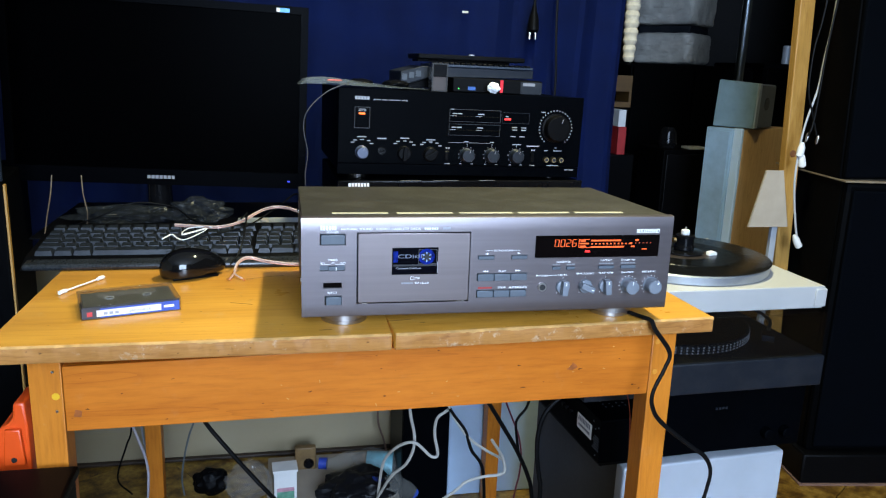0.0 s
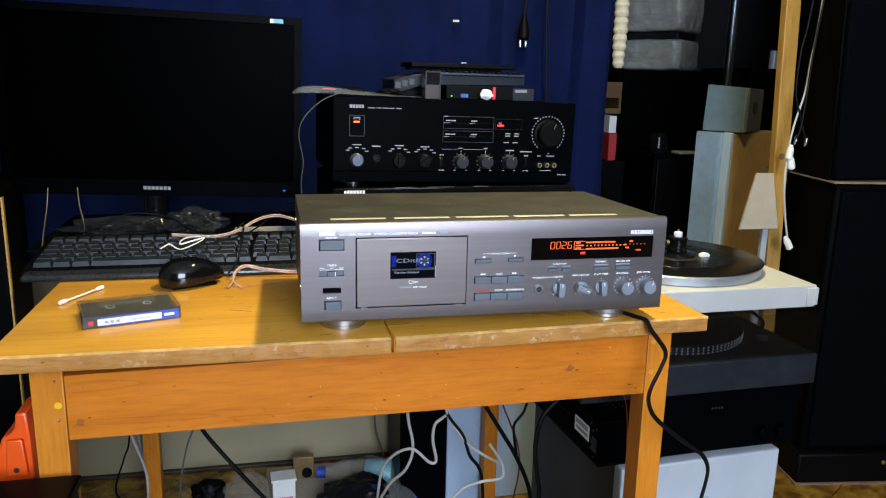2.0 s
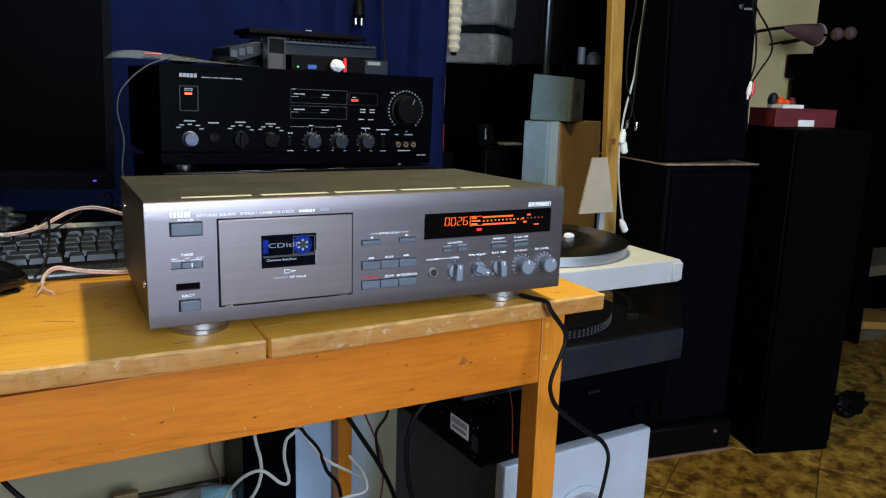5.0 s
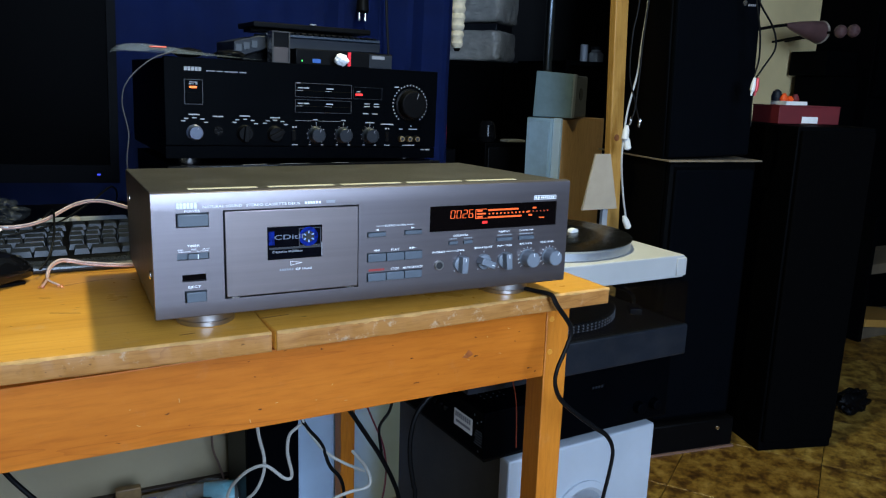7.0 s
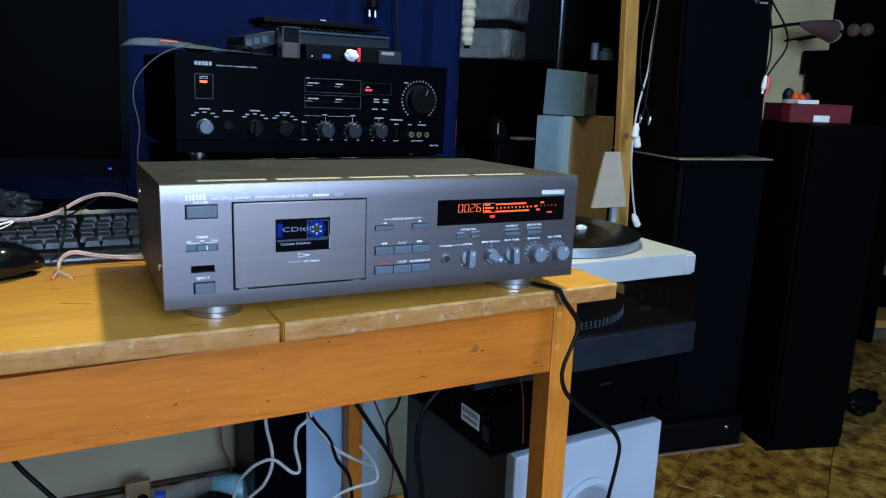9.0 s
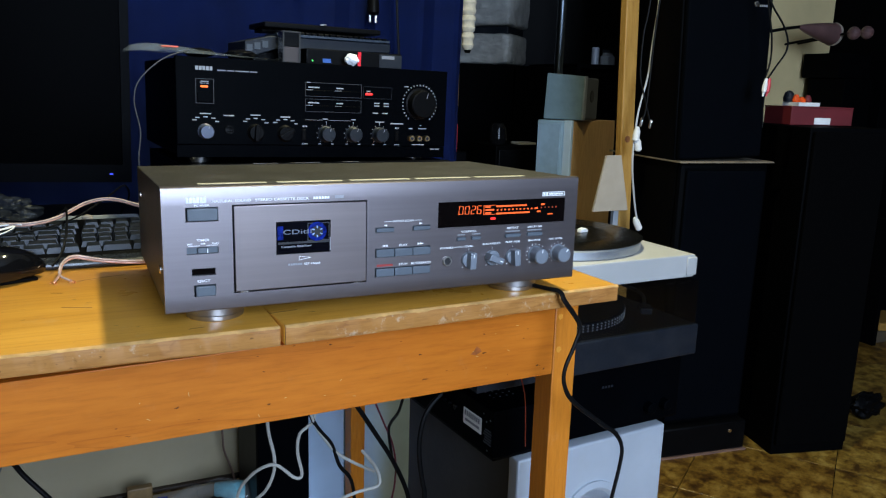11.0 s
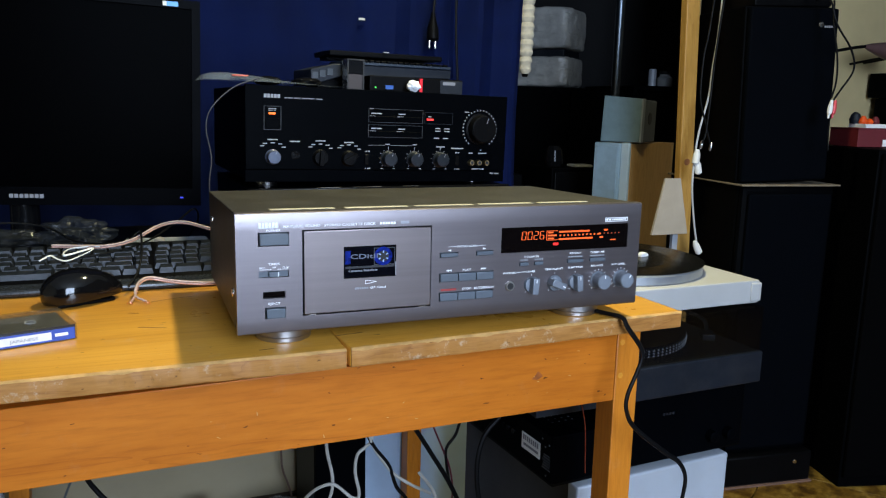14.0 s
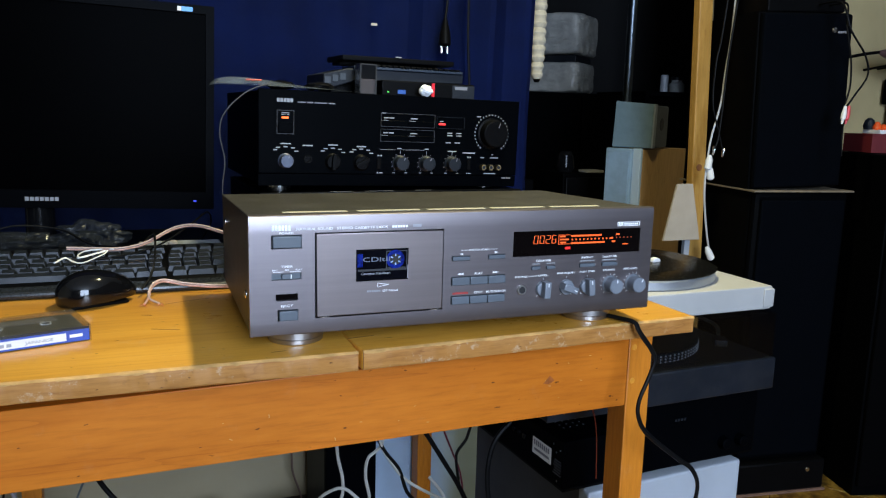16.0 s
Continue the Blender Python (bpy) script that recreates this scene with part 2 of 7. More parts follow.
def lathe(bm, profile, axis="Z", at=(0, 0, 0), seg=32):
    """Turns a profile of (radius, height) round an axis; caps both ends."""
    t = bmesh.new()
    seg = max(seg, 18)
    rings = []
    for r, h in profile:
        rings.append([t.verts.new((r * math.cos(2 * math.pi * i / seg), r * math.sin(2 * math.pi * i / seg), h)) for i in range(seg)])
    for a, b in zip(rings, rings[1:]):
        for i in range(seg):
            t.faces.new((a[i], a[(i + 1) % seg], b[(i + 1) % seg], b[i]))
    t.faces.new(rings[0][::-1])
    t.faces.new(rings[-1])
    turn = {"Z": Matrix(), "-Y": pose(0, 0, 0, 90, 0, 0), "X": pose(0, 0, 0, 0, 90, 0), "-X": pose(0, 0, 0, 0, -90, 0)}[axis]
    bmesh.ops.recalc_face_normals(t, faces=t.faces[:])
    return put(bm, t, Matrix.Translation(at) @ turn)


def prism(bm, outline, depth, m=None, bevel=0.0):
    """An outline in x, z pushed along y by depth."""
    t = bmesh.new()
    a = [t.verts.new((x, 0, z)) for x, z in outline]
    b = [t.verts.new((x, depth, z)) for x, z in outline]
    n = len(a)
    t.faces.new(a)
    t.faces.new(b[::-1])
    for i in range(n):
        t.faces.new((a[i], b[i], b[(i + 1) % n], a[(i + 1) % n]))
    bmesh.ops.recalc_face_normals(t, faces=t.faces[:])
    if bevel:
        bmesh.ops.bevel(t, geom=t.edges[:], offset=bevel, segments=2, profile=0.5, affect="EDGES")
    return put(bm, t, m)


def spline(pts, step=6):
    p = [Vector(a) for a in pts]
    p = [2 * p[0] - p[1]] + p + [2 * p[-1] - p[-2]]
    out = []
    for i in range(1, len(p) - 2):
        for k in range(step):
            t = k / step
            out.append(0.5 * (2 * p[i] + (p[i + 1] - p[i - 1]) * t + (2 * p[i - 1] - 5 * p[i] + 4 * p[i + 1] - p[i + 2]) * t * t
                              + (3 * p[i] - p[i - 1] - 3 * p[i + 1] + p[i + 2]) * t ** 3))
    out.append(p[-2])
    return out


def tube(bm, pts, r, seg=8, smooth=6, flat=1.0):
    """A cable through pts; flat < 1 squeezes its section."""
    path = spline(pts, smooth) if smooth > 1 else [Vector(a) for a in pts]
    t = bmesh.new()
    rings = []
    side = None
    for i, p in enumerate(path):
        d = (path[min(i + 1, len(path) - 1)] - path[max(i - 1, 0)]).normalized()
        if side is None:
            side = d.cross(Vector((0, 0, 1)) if abs(d.z) < 0.9 else Vector((1, 0, 0))).normalized()
        side = (side - d * side.dot(d)).normalized()
        up = d.cross(side)
        rings.append([t.verts.new(p + r * (math.cos(2 * math.pi * k / seg) * side + flat * math.sin(2 * math.pi * k / seg) * up)) for k in range(seg)])
    for a, b in zip(rings, rings[1:]):
        for k in range(seg):
            t.faces.new((a[k], a[(k + 1) % seg], b[(k + 1) % seg], b[k]))
    t.faces.new(rings[0][::-1])
    t.faces.new(rings[-1])
    bmesh.ops.recalc_face_normals(t, faces=t.faces[:])
    return put(bm, t)


def finish(bm, name, material, sharp=0.38):
    bm.normal_update()
    for f in bm.faces:
        f.smooth = True
    for e in bm.edges:
        if len(e.link_faces) == 2 and e.calc_face_angle(0) > sharp:
            e.smooth = False
    me = bpy.data.meshes.new(name)
    bm.to_mesh(me)
    bm.free()
    me.materials.append(material)
    return me


def thing(name, at, label, category, group="", turn=0.0, kind=""):
    """An Empty at a thing's base, to hold its parts."""
    ob = new(name)
    ob.empty_display_size = 0.02
    ob.matrix_world = at if isinstance(at, Matrix) else pose(*at, 0, 0, turn)
    return tagged(ob, label, category, group, kind)


def islands(bm):
    """The loose pieces of a mesh, each as a bmesh of its own."""
    done, out = set(), []
    for f0 in bm.faces:
        if f0 in done:
            continue
        done.add(f0)
        stack, faces = [f0], []
        while stack:
            f = stack.pop()
            faces.append(f)
            for e in f.edges:
                for g in e.link_faces:
                    if g not in done:
                        done.add(g)
                        stack.append(g)
        nb, vs = bmesh.new(), {}
        for f in faces:
            for v in f.verts:
                if v not in vs:
                    vs[v] = nb.verts.new(v.co)
            nb.faces.new([vs[v] for v in f.verts])
        out.append(nb)
    return out


def part(name, bm, material, parent, label=""):
    if name in ("small_print", "control_print", "symbol_print", "scale_print", "edge_highlight_strip"):
        for piece in islands(bm):
            ob = new(name, finish(piece, name, material))
            ob.parent = parent
        return ob
    ob = new(name, finish(bm, name, material))
    ob.parent = parent
    return tagged(ob, label)


def single(name, bm, material, label, category, group="", kind="", at=None):
    ob = new(name, finish(bm, name, material))
    if at is not None:
        ob.matrix_world = at
    return tagged(ob, label, category, group, kind)


def B(*a, **k):
    return box(bmesh.new(), *a, **k)


def lettering(name, text, x, y, z, height, material, parent, width=None, centre=False, thick=0.0001):
    """Flat print on a face that looks towards -y; x, z: the left end of its base line."""
    c = bpy.data.curves.new("text", "FONT")
    c.body, c.size, c.extrude, c.resolution_u, c.offset = text, 1.0, 0.0, 3, 0.014
    tmp = new("text", c)
    bpy.context.view_layer.update()
    me = bpy.data.meshes.new_from_object(tmp)
    bpy.data.objects.remove(tmp)
    xs = [v.co.x for v in me.vertices]
    ys = [v.co.y for v in me.vertices]
    sy = height / max(1e-6, max(ys) - max(0.0, min(ys)))
    sx = sy if width is None else width / (max(xs) - min(xs))
    x0 = x - (sx * (max(xs) - min(xs)) / 2 if centre else 0) - sx * min(xs)
    me.transform(Matrix.Translation((x0, y, z)) @ pose(0, 0, 0, 90, 0, 0) @ Matrix.Diagonal((sx, sy, 1, 1)))
    me.materials.append(material)
    ob = new(name, me)
    ob.parent = parent
    return ob


def bar(bm, x0, x1, y, z0, z1, t=0.0002):
    return box(bm, x0, x1, y - t, y, z0, z1)

FLOOR = 0.03
TOP = 0.747


def plate(bm, x0, x1, z0, z1, y0, y1, holes):
    """A board in x, z from y0 to y1 with rectangular openings (xa, xb, za, zb)."""
    xs = sorted({x0, x1, *(h[0] for h in holes), *(h[1] for h in holes)})
    zs = sorted({z0, z1, *(h[2] for h in holes), *(h[3] for h in holes)})
    t = bmesh.new()
    v = {(i, k, s): t.verts.new((x, y, z)) for i, x in enumerate(xs) for k, z in enumerate(zs) for s, y in enumerate((y0, y1))}

    def solid(i, k):
        if not (0 <= i < len(xs) - 1 and 0 <= k < len(zs) - 1):
            return False
        cx, cz = (xs[i] + xs[i + 1]) / 2, (zs[k] + zs[k + 1]) / 2
        return not any(a < cx < b and c < cz < d for a, b, c, d in holes)

    for i in range(len(xs) - 1):
        for k in range(len(zs) - 1):
            if not solid(i, k):
                continue
            t.faces.new((v[i, k, 0], v[i + 1, k, 0], v[i + 1, k + 1, 0], v[i, k + 1, 0]))
            t.faces.new((v[i, k, 1], v[i, k + 1, 1], v[i + 1, k + 1, 1], v[i + 1, k, 1]))
            for di, dk, a, b in ((-1, 0, (i, k + 1), (i, k)), (1, 0, (i + 1, k), (i + 1, k + 1)), (0, -1, (i, k), (i + 1, k)), (0, 1, (i + 1, k + 1), (i, k + 1))):
                if not solid(i + di, k + dk):
                    t.faces.new((v[*a, 0], v[*a, 1], v[*b, 1], v[*b, 0]))
    for p in [p for p in t.verts if not p.link_faces]:
        t.verts.remove(p)
    bmesh.ops.recalc_face_normals(t, faces=t.faces[:])
    return put(bm, t)


# ---- the room ----
def structure(name, bm, material, label, category):
    return single(name, bm, material, label, category, kind="structure")


structure("floor", B(-2.2, 4.4, -3.0, 3.1, -0.09, FLOOR - 0.006), DARKPLAST, "dark bed under mottled ochre floor tiles", "floor")
structure("ceiling", B(-2.2, 4.4, -3.0, 3.1, 2.5, 2.6), CEILM, "plain white painted ceiling", "ceiling")
structure("wall_west", B(-2.3, -2.2, -3.0, 3.1, FLOOR, 2.5), CREAM, "plain cream painted side wall", "wall")
structure("wall_east", B(4.4, 4.5, -3.0, 3.1, FLOOR, 2.5), SHADEWALL, "plain side wall with deep shade put into its near-black colour", "wall")
wall_s = bmesh.new()
plate(wall_s, -2.2, 4.4, FLOOR, 2.5, -3.0, -2.9, [(WX0, WX1, WZ0, WZ1)])
structure("wall_south", wall_s, CREAM, "cream painted wall with a window opening", "wall")
structure("wall_north", B(-2.2, 0.77, 1.06, 1.18, FLOOR, 2.5), CREAM, "scuffed cream painted wall behind the table", "wall")
structure("wall_recess", B(0.67, 0.77, 1.18, 3.0, FLOOR, 2.5), SHADEWALL, "side wall of a recess with its deep shade put into the colour", "wall")
structure("wall_far", B(0.67, 4.4, 3.0, 3.1, FLOOR, 2.5), SHADEWALL, "back wall of the recess with its deep shade put into the colour", "wall")
structure("baseboard", B(-2.2, 0.7, 1.045, 1.06, FLOOR, FLOOR + 0.009, bevel=0.003), mk("dark_brown_trim", (0.035, 0.02, 0.011), 0.6), "dark brown painted wooden baseboard", "baseboard")
structure("wall_pier", B(2.02, 2.98, 1.72, 1.86, FLOOR, 2.5), CREAMWARM, "warm cream painted wall pier", "wall")

# blue cloth hung over the wall behind the monitor
t = bmesh.new()
cols, rws = 130, 14
grid = []
for i in range(cols + 1):
    x = -1.0 + 1.795 * i / cols
    amp_f = 0.004 + 0.012 * max(0.0, min(1.0, (x - 0.3) / 0.4))
    col = []
    for k in range(rws + 1):
        z = 0.6 + 1.75 * k / rws
        y = 1.0 + amp_f * math.sin(x * 62 + 0.8 * math.sin(z * 2.1)) + 0.5 * amp_f * math.sin(x * 23 + z * 1.3) + 0.006 * noise.noise((x * 4, z * 4, 0))
        col.append(t.verts.new((x + 0.006 * math.sin(z * 5), y, z)))
    grid.append(col)
for a, b in zip(grid, grid[1:]):
    for k in range(rws):
        t.faces.new((a[k], b[k], b[k + 1], a[k + 1]))
bmesh.ops.solidify(t, geom=t.faces[:], thickness=0.003)
single("curtain", t, BLUECLOTH, "navy blue cloth curtain hanging on the wall", "curtain")

# ---- the table ----
A = 1.5
table = thing("wooden_table", pose(-0.323, -0.013, FLOOR, 0, 0, A), "old varnished orange pine table with scuffed edges", "table")
TH = TOP - FLOOR
D, TK, AY = 0.82, 0.0205, 0.041
SEAM = 0.4245
SPLINTER = mk("splintered_pale_wood", (0.50, 0.275, 0.09), 0.8, 0, 0.3, 60, 400, 0.2, spec=0.2)
for i, (w, m) in enumerate(((SEAM - 0.0015, pose(0, 0, 0, 0, 0, -A)), (0.4075, pose(SEAM + 0.0015, -0.0106, 0, 0, 0, 1.5)))):
    part("tabletop_board", B(0, w, 0.0, D, TH - TK, TH, bevel=0.0028, seg=3, m=m), TABLETOP, table, "varnished yellow pine board with a worn front edge")
    t = bmesh.new()
    bmesh.ops.create_cube(t, size=1)
    bmesh.ops.subdivide_edges(t, edges=[e for e in t.edges if abs(e.verts[0].co.x - e.verts[1].co.x) > 0.5], cuts=90, use_grid_fill=True)
    bmesh.ops.scale(t, vec=(w - 0.002, 0.0055, TK - 0.0012), verts=t.verts)
    bmesh.ops.translate(t, vec=(w / 2, 0.0012, TH - TK / 2), verts=t.verts)
    long = [e for e in t.edges if abs(e.verts[0].co.y - e.verts[1].co.y) < 1e-6 and abs(e.verts[0].co.z - e.verts[1].co.z) < 1e-6]
    front = [e for e in long if e.verts[0].co.y < 0]
    bmesh.ops.bevel(t, geom=front, offset=0.0022, segments=2, profile=0.5, affect="EDGES")
    for q in t.verts:
        if q.co.y < 0.002:
            q.co.y += 0.0007 * noise.noise((q.co.x * 45, q.co.z * 90, i)) + 0.0005 * noise.noise((q.co.x * 160, q.co.z * 160, i))
            if q.co.z > TH - 0.004:
                q.co.z -= 0.0012 * max(0.0, noise.noise((q.co.x * 80, 3.0, i)))
    t.transform(m)
    part("edge_band", t, TABLEEDGE, table, "chipped and worn bare wood edge")
    # pale splintered line where the varnish has gone from the upper edge
    t = bmesh.new()
    last = None
    steps = 260
    for k in range(steps + 1):
        x = 0.001 + (w - 0.002) * k / steps
        g = max(0.0, 0.02 + 1.5 * noise.noise((x * 38, 7.0, i)) + 0.8 * noise.noise((x * 170, 2.0, i)))
        g = min(g, 1.3)
        col = [t.verts.new(p) for p in ((x, -0.0026, TH - 0.0020 - 0.0016 * g), (x, -0.0023, TH - 0.0016), (x, -0.0006, TH + 0.0001), (x, -0.0004 + 0.0018 * g, TH + 0.00025))]
        if last:
            for a_, b_, c_, d_ in zip(last, col, col[1:], last[1:]):
                t.faces.new((a_, b_, c_, d_))
        last = col
    bmesh.ops.recalc_face_normals(t, faces=t.faces[:])
    t.transform(m)
    part("splintered_edge", t, SPLINTER, table, "pale splintered bare wood")
for x in (0.0470, 0.7925):
    for y in (AY, 0.744):
        part("leg", prism(bmesh.new(), [(-0.0155, 0), (0.0155, 0), (0.0172, TH - TK - 0.0004), (-0.0172, TH - TK - 0.0004)], 0.036, Matrix.Translation((x, y, 0)), 0.0015), LEGWOOD, table)
# the front apron stands clear of the boards, a little more at one end
t = B(0.0646, 0.7750, AY + 0.0006, AY + 0.02, TH - 0.119, TH - TK - 0.0004, bevel=0.001)
for q in t.verts:
    if q.co.z > TH - 0.06:
        q.co.z -= 0.0205 - 0.0075 * (q.co.x - 0.0646) / 0.71
part("apron", t, APRON, table, "plain orange pine apron board")
part("apron", B(0.0646, 0.7750, 0.755, 0.775, TH - 0.119, TH - TK - 0.0004, bevel=0.001), APRON, table)
for x in (0.0470, 0.7925):
    part("side_apron", B(x - 0.01, x + 0.01, AY + 0.0365, 0.7436, TH - 0.119, TH - TK - 0.0004, bevel=0.001), APRON, table)
for x, z in ((0.055, TH - 0.047), (0.0565, TH - 0.094)):
    part("nail_head", lathe(bmesh.new(), [(0.0018, 0), (0.0012, 0.0006)], "-Y", (x, AY, z), 12), CHROME, table)
part("nail_head", lathe(bmesh.new(), [(0.0018, 0), (0.0012, 0.0006)], "-Y", (0.798, AY, TH - 0.30), 12), STEEL, table)
part("wood_plug", lathe(bmesh.new(), [(0.0042, 0), (0.0036, 0.0006)], "-Y", (0.0565, AY, TH - 0.076), 14), YELLOW, table, "yellow filler plug")
FILLER = mk("ochre_filler", (0.66, 0.26, 0.02), 0.5, 0, 0.1, 60)
for z in (0.046, 0.088):
    part("wood_plug", lathe(bmesh.new(), [(0.0038, 0), (0.0032, 0.0006)], "-Y", (0.783, AY, TH - z), 14), FILLER, table)
CHIP = mk("bare_pale_wood", (0.58, 0.34, 0.14), 0.7, 0, 0.2, 60, 300, 0.0)
for k in range(14):
    x, z = 0.30 + 0.45 * random.random(), TH - 0.042 - 0.073 * random.random()
    part("scuff", B(-0.0002 - 0.0002 * random.random(), 0.0003, -0.0001, 0.0003, 0, 0.001 + 0.004 * random.random() ** 2, m=pose(x, AY + 0.0006, z, 0, 180 * random.random(), 0)), CHIP, table)
KNOTM = mk("dark_wood_knot", (0.30, 0.075, 0.008), 0.5, 0, 0.4, 90, 300, 0.1)
kn = bmesh.new()
prism(kn, [(-0.008, -0.003), (0.0, -0.0045), (0.007, -0.001), (0.0045, 0.003), (0.0, 0.006), (-0.003, 0.001)], 0.0006, Matrix.Translation((0.6665, AY + 0.0004, TH - 0.075)))
part("knot", kn, KNOTM, table, "small reddish knot in the wood")
prism(kn := bmesh.new(), [(-0.004, -0.004), (0.004, -0.0045), (0.005, 0.003), (-0.002, 0.005)], 0.0006, Matrix.Translation((0.077, AY + 0.0004, TH - 0.098)))
part("knot", kn, KNOTM, table)

# ---- the cassette deck ----
deck = thing("cassette_deck", (0, 0, TOP), "brushed bronze-grey stereo cassette deck with orange display", "cassette deck")
F = 0.017


def M(x0, x1, z0, z1, ya, yb, bevel=0.0, seg=2):
    """A block on the deck's front, in millimetres."""
    return B(x0 / 1000, x1 / 1000, ya / 1000, yb / 1000, F + z0 / 1000, F + z1 / 1000, bevel=bevel / 1000, seg=seg)


holes = [(0.0603, 0.1892, F + 0.0148, F + 0.097), (0.0200, 0.0482, F + 0.0828, F + 0.0958), (0.2660, 0.4205, F + 0.0650, F + 0.0915), (0.0237, 0.0443, F + 0.0337, F + 0.0402),
         (0.0200, 0.0476, F + 0.0535, F + 0.0598), (0.0252, 0.0444, F + 0.0143, F + 0.0252), (0.1980, 0.2580, F + 0.0385, F + 0.0478), (0.1980, 0.2584, F + 0.0187, F + 0.0280),
         (0.1980, 0.2180, F + 0.0637, F + 0.0690), (0.2378, 0.2572, F + 0.0639, F + 0.0692), (0.2878, 0.2986, F + 0.0504, F + 0.0546), (0.3051, 0.3163, F + 0.0504, F + 0.0547),
         (0.3453, 0.3652, F + 0.0506, F + 0.0550), (0.3730, 0.3928, F + 0.0505, F + 0.0554)]
fp = plate(bmesh.new(), 0.0, 0.4365, F, F + 0.114, 0.0, 0.010, holes)
edge = [e for e in fp.edges if all(abs(v.co.y) < 1e-6 for v in e.verts) and (all(abs(v.co.z - F) < 1e-6 for v in e.verts) or all(abs(v.co.z - F - 0.114) < 1e-6 for v in e.verts))]
bmesh.ops.bevel(fp, geom=edge, offset=0.0022, segments=3, profile=0.5, affect="EDGES")
part("front_panel", fp, BRUSHED, deck, "brushed bronze-grey metal front panel")
part("panel_backing", M(1, 435, 1, 113, 10.2, 12), DARKHOLE, deck)
cs = M(0.8, 435.6, 1.5, 113.0, 12.2, 260, 1.2)
for v in cs.verts:
    if v.co.z > F + 0.06:
        v.co.z -= 0.028 * (v.co.y - 0.012)
part("case", cs, CASEMETAL, deck, "dark olive-bronze painted metal case")
SLOTM = mk("pale_vent_metal", (0.58, 0.54, 0.40), 0.4, 0.2, 0.1, 30, 300, 0.05)
for xa, xb in ((35, 98), (108, 173), (181, 245), (252, 315), (322, 383)):
    part("top_vent", M(xa, xb, 112.75, 113.2, 25, 32.5, 0.2, 1), SLOTM, deck, "pale raised vent strip")
part("cassette_door", M(61.6, 188.3, 16.4, 95.9, -1.6, 6, 0.7), DOORMETAL, deck, "brushed metal cassette door with a window")
door = deck.children[-1]
for xa, xb in ((66, 73), (176, 184)):
    part("door_hinge_tab", M(xa, xb, 15.0, 16.3, -1.2, 3, 0.2, 1), CHROME, door)
part("window_frame", plate(bmesh.new(), 0.0995, 0.1517, F + 0.0487, F + 0.0797, -0.0022, -0.0017, [(0.1004, 0.1508, F + 0.0496, F + 0.0788)]), BLACKGLOSS, door)
part("window_pane", M(100.4, 150.8, 49.6, 78.8, -1.95, -1.7), mk("cassette_shell", (0.002, 0.002, 0.004), 0.2, 0, 0.3, 60, 300, 0.0, spec=0.06), door, "dark cassette seen behind the window")
HUBBLUE = mk("blue_hub_plastic", (0.004, 0.014, 0.15), 0.2, 0, 0.8, 260, 700, 0.0, spec=0.2)
HUBLIT = mk("pale_blue_hub_plastic", (0.30, 0.42, 0.75), 0.3, 0, 0.4, 260, 700, 0.0, spec=0.3)
TAPEPRINT = mk("dim_tape_print", (0.13, 0.145, 0.19), 0.6, 0, 0.2, 60, 300, 0.0)
part("cassette_band", M(101, 150.5, 58.2, 60.2, -2.2, -1.95), mk("grey_shell_ledge", (0.014, 0.014, 0.017), 0.4, 0), door)
part("cassette_hub", lathe(bmesh.new(), [(0.0092, 0), (0.0092, 0.0003), (0.0072, 0.0003)], "-Y", (0.1385, -0.0019, F + 0.0690), 28), HUBBLUE, door, "blue tape hub")
part("hub_hole", lathe(bmesh.new(), [(0.0055, 0), (0.0052, 0.0003)], "-Y", (0.1385, -0.0023, F + 0.0690), 24), DARKHOLE, door)
for k in range(6):
    a = k * math.pi / 3
    part("hub_tooth", B(-0.0006, 0.0006, -0.0028, -0.0024, 0.0032, 0.0055, m=Matrix.Translation((0.1385, 0, F + 0.069)) @ pose(0, 0, 0, 0, math.degrees(a), 0)), HUBLIT, door)
part("cassette_hub", M(100.5, 106, 62.5, 75.5, -2.2, -1.95, 0.1, 1), HUBBLUE, door)
part("hub_ring", plate(bmesh.new(), 0.1292, 0.1505, F + 0.0605, F + 0.0775, -0.00215, -0.0019, [(0.1299, 0.1498, F + 0.0612, F + 0.0768)]), mk("dark_ring_print", (0.03, 0.032, 0.038), 0.5), door)
lettering("printing", "CDitII", 0.1058, -0.0023, F + 0.0676, 0.0044, TAPEPRINT, door, 0.0275)
lettering("printing", "Cassette Stabilizer", 0.1040, -0.0023, F + 0.0550, 0.0022, mk("pale_tape_print", (0.30, 0.31, 0.34), 0.6, 0, 0.1, 60, 300, 0.0), door, 0.0290)
part("window_edge", M(150.9, 151.6, 50, 63, -2.4, -1.7), AMPPRINT, door)
ar = bmesh.new()
for p, q in (((0.121, 0.0461), (0.121, 0.0423)), ((0.121, 0.0461), (0.132, 0.0442)), ((0.121, 0.0423), (0.132, 0.0442))):
    tube(ar, [(p[0], -0.0017, F + p[1]), (q[0], -0.0017, F + q[1])], 0.00025, 4, 1)
part("arrow_print", ar, PRINT, door)
bm = bmesh.new()
for k in range(6):
    bar(bm, 0.1105 + 0.0023 * k, 0.1122 + 0.0023 * k, -0.0017, F + 0.0375, F + 0.0394)
part("maker_print", bm, AMPPRINT, door)
lettering("printing", "GF Head", 0.1258, -0.0018, F + 0.0374, 0.0021, PRINT, door, 0.0155)
